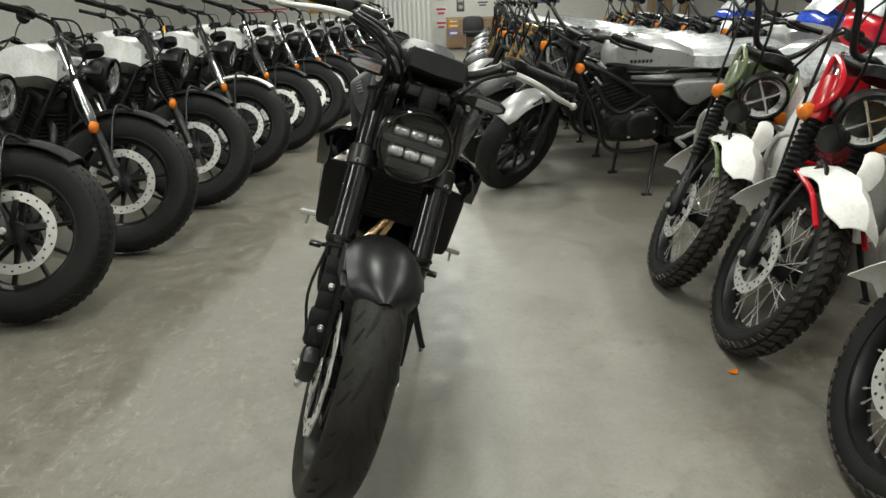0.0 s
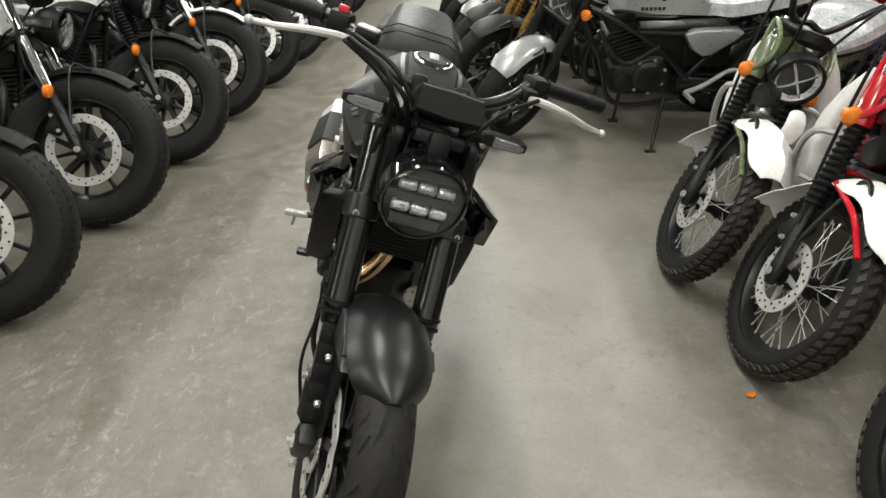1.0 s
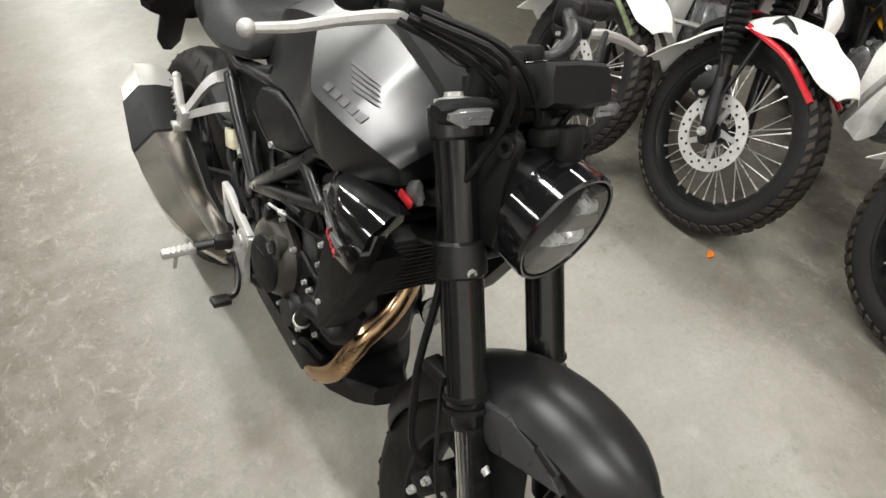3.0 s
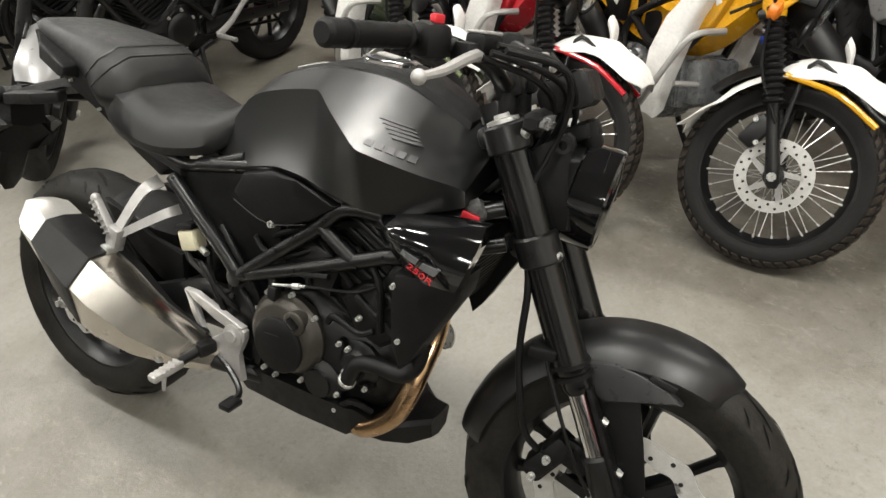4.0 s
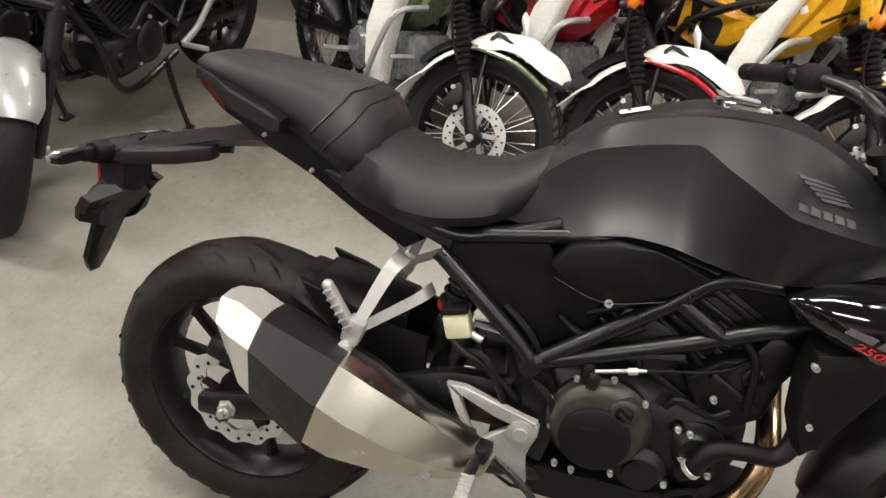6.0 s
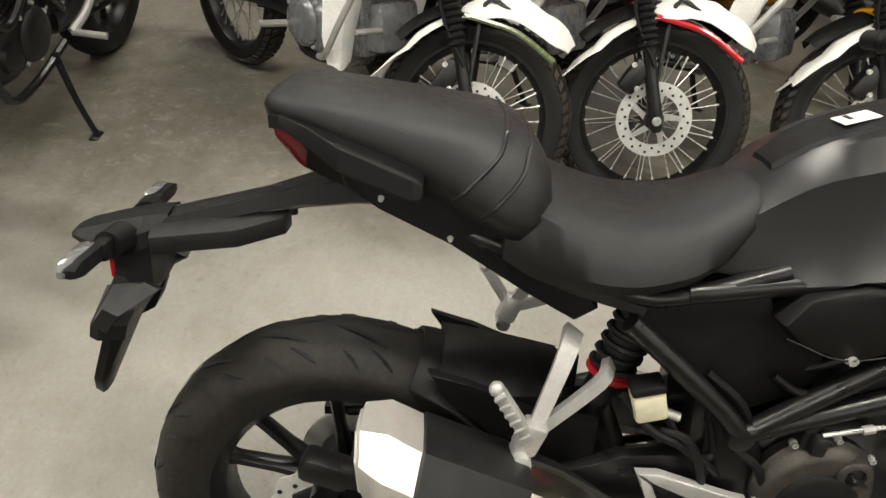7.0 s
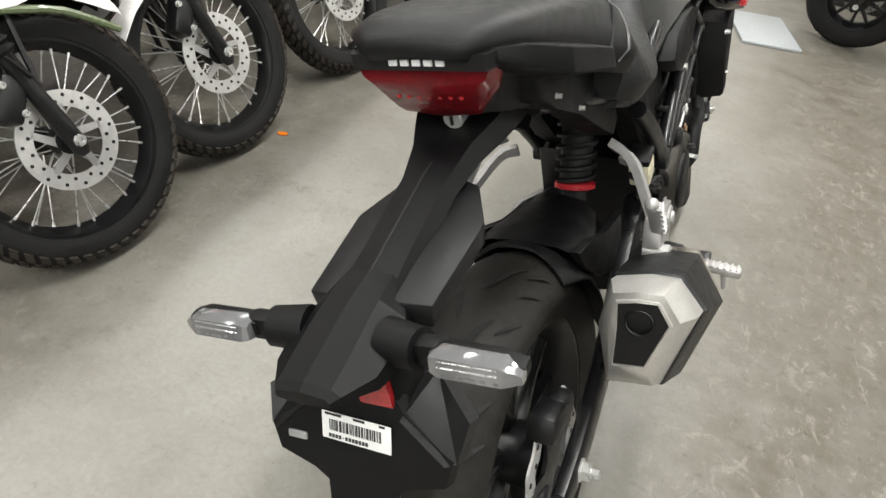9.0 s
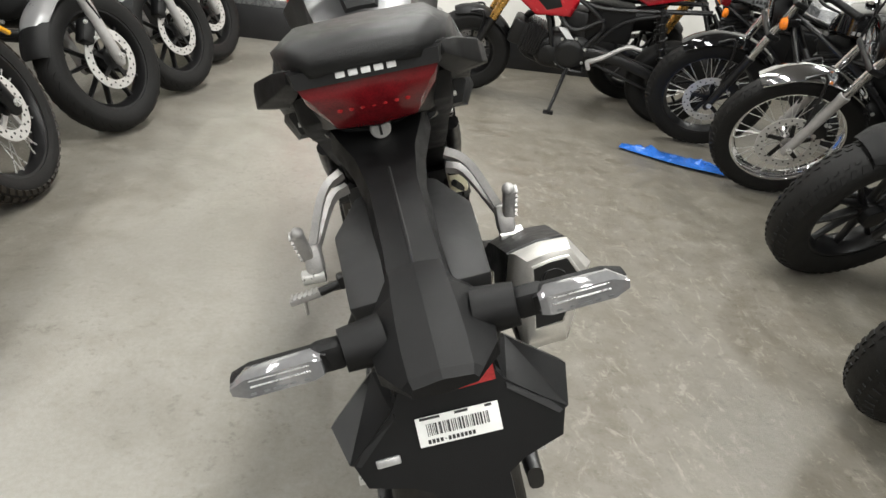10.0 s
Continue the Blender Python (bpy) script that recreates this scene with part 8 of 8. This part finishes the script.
# -- sport bikes in the far rows, seen only in parts
def sport_extra(H, st, leg, K, FA):
    c = K["body_mat"]
    bm = halves(B(), [(-0.08, [(0, 0.86), (0.05, 0.84), (0.06, 0.78), (0, 0.74)]), (0.02, [(0, 0.95), (0.13, 0.92), (0.16, 0.8), (0, 0.68)]), (0.2, [(0, 0.98), (0.17, 0.92), (0.2, 0.74), (0, 0.56)]), (0.36, [(0, 0.94), (0.16, 0.9), (0.19, 0.7), (0, 0.42)])], 3)
    part("nose_fairing", bm, c, H, "painted nose fairing", 40)
    for s in (-1, 1):
        part("side_fairing", plate(B(), [(0.2, 0.86), (0.5, 0.8), (0.66, 0.6), (0.8, 0.36), (0.6, 0.26), (0.42, 0.34), (0.3, 0.6)], s * 0.14, s * 0.19, 0.02, 0.92), c, H)
        part("side_stripe", plate(B(), [(0.3, 0.76), (0.5, 0.7), (0.6, 0.56), (0.5, 0.58), (0.34, 0.68)], s * 0.188, s * 0.194, 0.002), K["stripe_mat"], H)
    scr = halves(B(), [(0.02, [(0, 0.97), (0.1, 0.95), (0.098, 0.945), (0, 0.962)]), (0.16, [(0, 1.1), (0.11, 1.04), (0.108, 1.035), (0, 1.092)]), (0.28, [(0, 1.2), (0.1, 1.12), (0.098, 1.115), (0, 1.192)])], 3)
    part("windscreen", scr, M_FILM, H, "clear screen under film", 30)


SPORT = dict(RETRO, steer=20, lean=9, tank_mat=M_BLUE, body_mat=M_BLUE, stripe_mat=M_WHITE, extra=sport_extra, rim_mat=M_BLUE, side_mat=M_BLUE, fender=dict(mat=M_BLUE, a0=45, a1=120, gap=0.022, hw=0.07), tank_mark=None, bar=(0.34, 0.97, 0.1), light=(0.8, 0.06), wrap=True)
sport = moto("motorcycle", "blue sport motorcycle with blue wheels and clear screen", SPORT, at(2.8, 2.62, -60, 9), "sport bikes in the far row")
sport2 = moto("motorcycle", "red sport motorcycle with pale wheels", dict(SPORT, tank_mat=M_REDPAINT, body_mat=M_REDPAINT, rim_mat=M_ALU, side_mat=M_REDPAINT, stripe_mat=M_WHITE, fender=dict(mat=M_REDPAINT, a0=45, a1=120, gap=0.022, hw=0.07)), at(2.75, 1.0, -60, 9), "sport bikes in the far row")
sport_far = moto("motorcycle", "blue sport motorcycle with blue wheels and clear screen", dict(SPORT, lite=True), at(2.7, 0.15, -58, 9), "sport bikes in the far row")
sport2_far = moto("motorcycle", "red sport motorcycle with pale wheels", dict(SPORT, lite=True, tank_mat=M_REDPAINT, body_mat=M_REDPAINT, rim_mat=M_ALU, side_mat=M_REDPAINT, stripe_mat=M_WHITE, fender=dict(mat=M_REDPAINT, a0=45, a1=120, gap=0.022, hw=0.07)), at(2.8, 1.85, -58, 9), "sport bikes in the far row")
for x, y, src in ((2.85, 3.5, sport2_far), (2.7, -0.8, sport2_far), (3.0, 4.5, sport_far), (2.9, 5.4, wrapped_far), (3.0, 6.4, sport_far)):
    copy_thing(src, at(x, y, -58, 9))
for x, y, src in ((-3.0, 2.4, cruiser_far), (-3.0, 3.3, wrapped_far), (-2.9, 4.2, retro_far), (-2.85, 5.1, wrapped_far), (-2.8, 6.0, retro2_far), (-3.1, 1.4, retro_far), (-2.7, 7.2, wrapped_far), (-2.6, 8.4, retro_far)):
    copy_thing(src, at(x, y, 40, 9))
for k, (x, y, src) in enumerate(((2.0, 3.7, retro_far), (1.95, 4.5, wrapped_far), (1.95, 5.3, retro_far), (1.9, 6.1, wrapped_far), (1.95, 7.0, retro2_far), (2.0, 8.0, wrapped_far), (4.4, 1.0, wrapped_far), (4.4, 2.4, sport_far))):
    copy_thing(src, at(x, y, -85 + k % 4 * 3, 9))

# -- loose things on the floor
def blue_bag():
    rnd = random.Random(7)
    bm = B()
    pts = [Vector((-1.14, -1.18, 0.01)), Vector((-1.27, -1.1, 0.012)), Vector((-1.42, -1.0, 0.014)), Vector((-1.55, -0.93, 0.016)), Vector((-1.63, -0.88, 0.01))]
    c = spline(pts, 6)
    loops = []
    for i, q in enumerate(c):
        w = 0.03 + 0.045 * math.sin(math.pi * (i + 2) / (len(c) + 4))
        d = (c[min(i + 1, len(c) - 1)] - c[max(i - 1, 0)]).normalized()
        t = Vector((-d.y, d.x, 0))
        loops.append([q + t * (w * k) + Vector((0, 0, 0.004 + 0.07 * abs(noise.noise(Vector((i * 0.9, k * 2.6, 1.0)))) * (1 - abs(k)))) for k in (-1, -0.7, -0.35, 0, 0.35, 0.7, 1)])
    for lp in loops:
        for v in lp:
            v.z = max(v.z, 0.004)
    inner = [[v + Vector((0, 0, -0.003)) for v in lp] for lp in loops]
    rings(bm, [a + b[::-1] for a, b in zip(loops, inner)])
    th = thing("plastic_bag", Matrix.Identity(4), "crumpled blue plastic bag lying on the floor", "plastic bag")
    part("film", bm, mat("blue_bag_film", (0.03, 0.16, 0.62), 0.25, 0, 0.4, 18, 0.8, 60, coat=0.4), th, "", 25)


blue_bag()
lf = thing("leaf_scrap", pose(1.176, 0.516, 0.003, 0, 0, 30), "small orange scrap lying on the floor", "litter")
bm = B()
rings(bm, [[Vector((0.016 * math.cos(a) * (1 + 0.3 * math.sin(3 * a)), 0.01 * math.sin(a), z + 0.002 * math.cos(2 * a))) for a in [k * math.pi / 5 for k in range(10)]] for z in (0.0, 0.003)])
part("scrap", bm, M_ORANGE, lf)


# -- the far end of the hall: desk, chair, papers on the wall
M_DESK = mat("brown_desk_board", (0.3, 0.2, 0.12), 0.45, 0, 0.2, 8, 0.1, 80)
M_CHAIR = mat("dark_grey_chair_shell", (0.03, 0.03, 0.033), 0.5, 0, 0.1, 20)
M_MUSTARD = mat("mustard_print", (0.62, 0.38, 0.02), 0.5, 0, 0.08, 6)
M_TIMBER = mat("pale_timber", (0.42, 0.29, 0.14), 0.55, 0, 0.25, 6, 0.2, 60)
M_VIOLET = mat("violet_print", (0.2, 0.16, 0.3), 0.45, 0, 0.3, 4)
dk = thing("desk", pose(0.42, 16.75, 0), "brown wooden office desk against the wall", "desk")
part("desktop", box(B(), (0, 0, 0.755), (1.2, 0.6, 0.03), (0, 0, 0), 0.004), M_TIMBER, dk)
part("front_panel", box(B(), (0, -0.25, 0.39), (1.14, 0.02, 0.68), (0, 0, 0), 0.003), M_DESK, dk)
for sx in (-1, 1):
    part("side_panel", box(B(), (sx * 0.575, 0.0, 0.37), (0.025, 0.56, 0.735), (0, 0, 0), 0.003), M_DESK, dk)
for z, h, mm in ((0.68, 0.1, M_YELLOW), (0.57, 0.08, M_YELLOW), (0.4, 0.17, M_VIOLET)):
    nt2 = thing("notice", pose(-0.0, 16.484, z), "printed card hung on the desk front", "sign")
    part("card", box(B(), (0, 0, 0), (0.27, 0.006, h), (0, 0, 0), 0.001), mm, nt2)
    part("print_bar", box(B(), (0.01, -0.0035, 0), (0.18, 0.002, h * 0.3), (0, 0, 0), 0), M_WHITEMARK, nt2)
ch = thing("office_chair", pose(0.5, 16.2, 0), "dark grey shell chair in front of desk", "chair")
part("backrest", ovals(B(), [((0, 0.0, 0.55), 0.24, 0.23), ((0, 0.02, 0.55), 0.26, 0.25), ((0, 0.05, 0.55), 0.24, 0.23)], 20, 4, 2), M_CHAIR, ch)
part("seat", box(B(), (0, -0.2, 0.43), (0.44, 0.42, 0.06), (0, 0, 0), 0.02), M_CHAIR, ch)
for sx in (-1, 1):
    for yy in (-0.36, 0.02):
        part("leg", rod(B(), (sx * 0.2, yy, 0.0), (sx * 0.19, yy, 0.42), 0.012, n=8), M_CHROME, ch)
for nm, x, z, w, h, mm, bar, lab in (("poster", -0.34, 1.24, 0.34, 0.14, M_LABEL, M_INK, "white notice with black print on the wall"), ("poster", -0.34, 0.92, 0.34, 0.24, M_LABEL, M_REDMARK, "white and red poster on the wall"),
                                 ("poster", -0.34, 0.58, 0.34, 0.24, M_LABEL, M_REDMARK, "white and red poster on the wall"), ("poster", 0.2, 1.39, 0.42, 0.09, M_LABEL, M_REDMARK, "white strip with red print on the wall"),
                                 ("poster", 0.86, 1.55, 0.58, 0.4, M_LABEL, M_INK, "framed print with pink border on the wall"), ("poster", 0.18, 1.1, 0.2, 0.4, M_GREYPAINT, M_SILVERMARK, "grey leaflet rack on the wall"),
                                 ("poster", 0.75, 1.08, 0.36, 0.16, M_LABEL, M_INK, "white notice with black print on the wall"), ("poster", -3.4, 1.45, 0.8, 1.0, M_MUSTARD, M_OLIVE, "large mustard yellow poster on the wall"),
                                 ("poster", -5.2, 1.75, 2.4, 0.6, M_VIOLET, M_LABEL, "violet banner along the wall"), ("poster", -5.2, 1.05, 2.2, 0.16, M_LABEL, M_REDMARK, "white strip with red print on the wall"), ("poster", 2.4, 1.5, 0.7, 0.9, M_VIOLET, M_REDMARK, "dark violet poster on the wall")):
    po = thing(nm, pose(x, 17.4, z), lab, "poster")
    part("sheet", box(B(), (0, -0.006, 0), (w, 0.01, h), (0, 0, 0), 0.001), mm, po)
    for k in range(2):
        part("print_bar", box(B(), (w * 0.03, -0.012, h * (0.2 - 0.42 * k)), (w * (0.7 - 0.2 * k), 0.003, h * 0.2), (0, 0, 0), 0), bar, po)
sc = thing("sheet_partition", pose(-1.3, 16.9, 0), "white corrugated sheet partition", "partition")
bm = B()
lo = [Vector((-0.75 + 0.02 * k, 0.03 * math.cos(k * math.pi / 3), 0)) for k in range(76)]
lo += [q + Vector((0, 0.006, 0)) for q in lo[::-1]]
rings(bm, [lo, [q + Vector((0, 0, 2.3)) for q in lo]])
part("sheet", bm, M_WHITE, sc)
for k in range(7):
    pk = thing("timber_plank", pose(4.6 + 0.2 * k, 16.9 + 0.04 * (k % 2), 0), "pale wooden plank leaning on the wall", "plank", "planks by the wall")
    part("plank", box(B(), (0, 0, 0.9), (0.14, 0.03, 1.8), (-6, 0, 0), 0.003), (M_TIMBER, M_WHITE, M_TIMBER, M_GREYPAINT)[k % 4], pk)
cb = thing("cabinet", pose(8.2, 13.6, 0), "red metal cabinet standing by the wall", "cabinet")
part("body", box(B(), (0, 0, 0.8), (0.9, 0.5, 1.6), (0, 0, 0), 0.01), M_REDPAINT, cb)
part("door", box(B(), (0, -0.256, 0.85), (0.8, 0.012, 1.35), (0, 0, 0), 0.004), M_REDPAINT, cb)


fb = thing("floor_board", pose(-0.02, -1.9, 0, 0, 0, 20), "thin grey board lying on the floor", "board")
part("board", box(B(), (0, 0, 0.008), (0.3, 0.46, 0.014), (0, 0, 0), 0.004), M_GREYBOARD, fb)
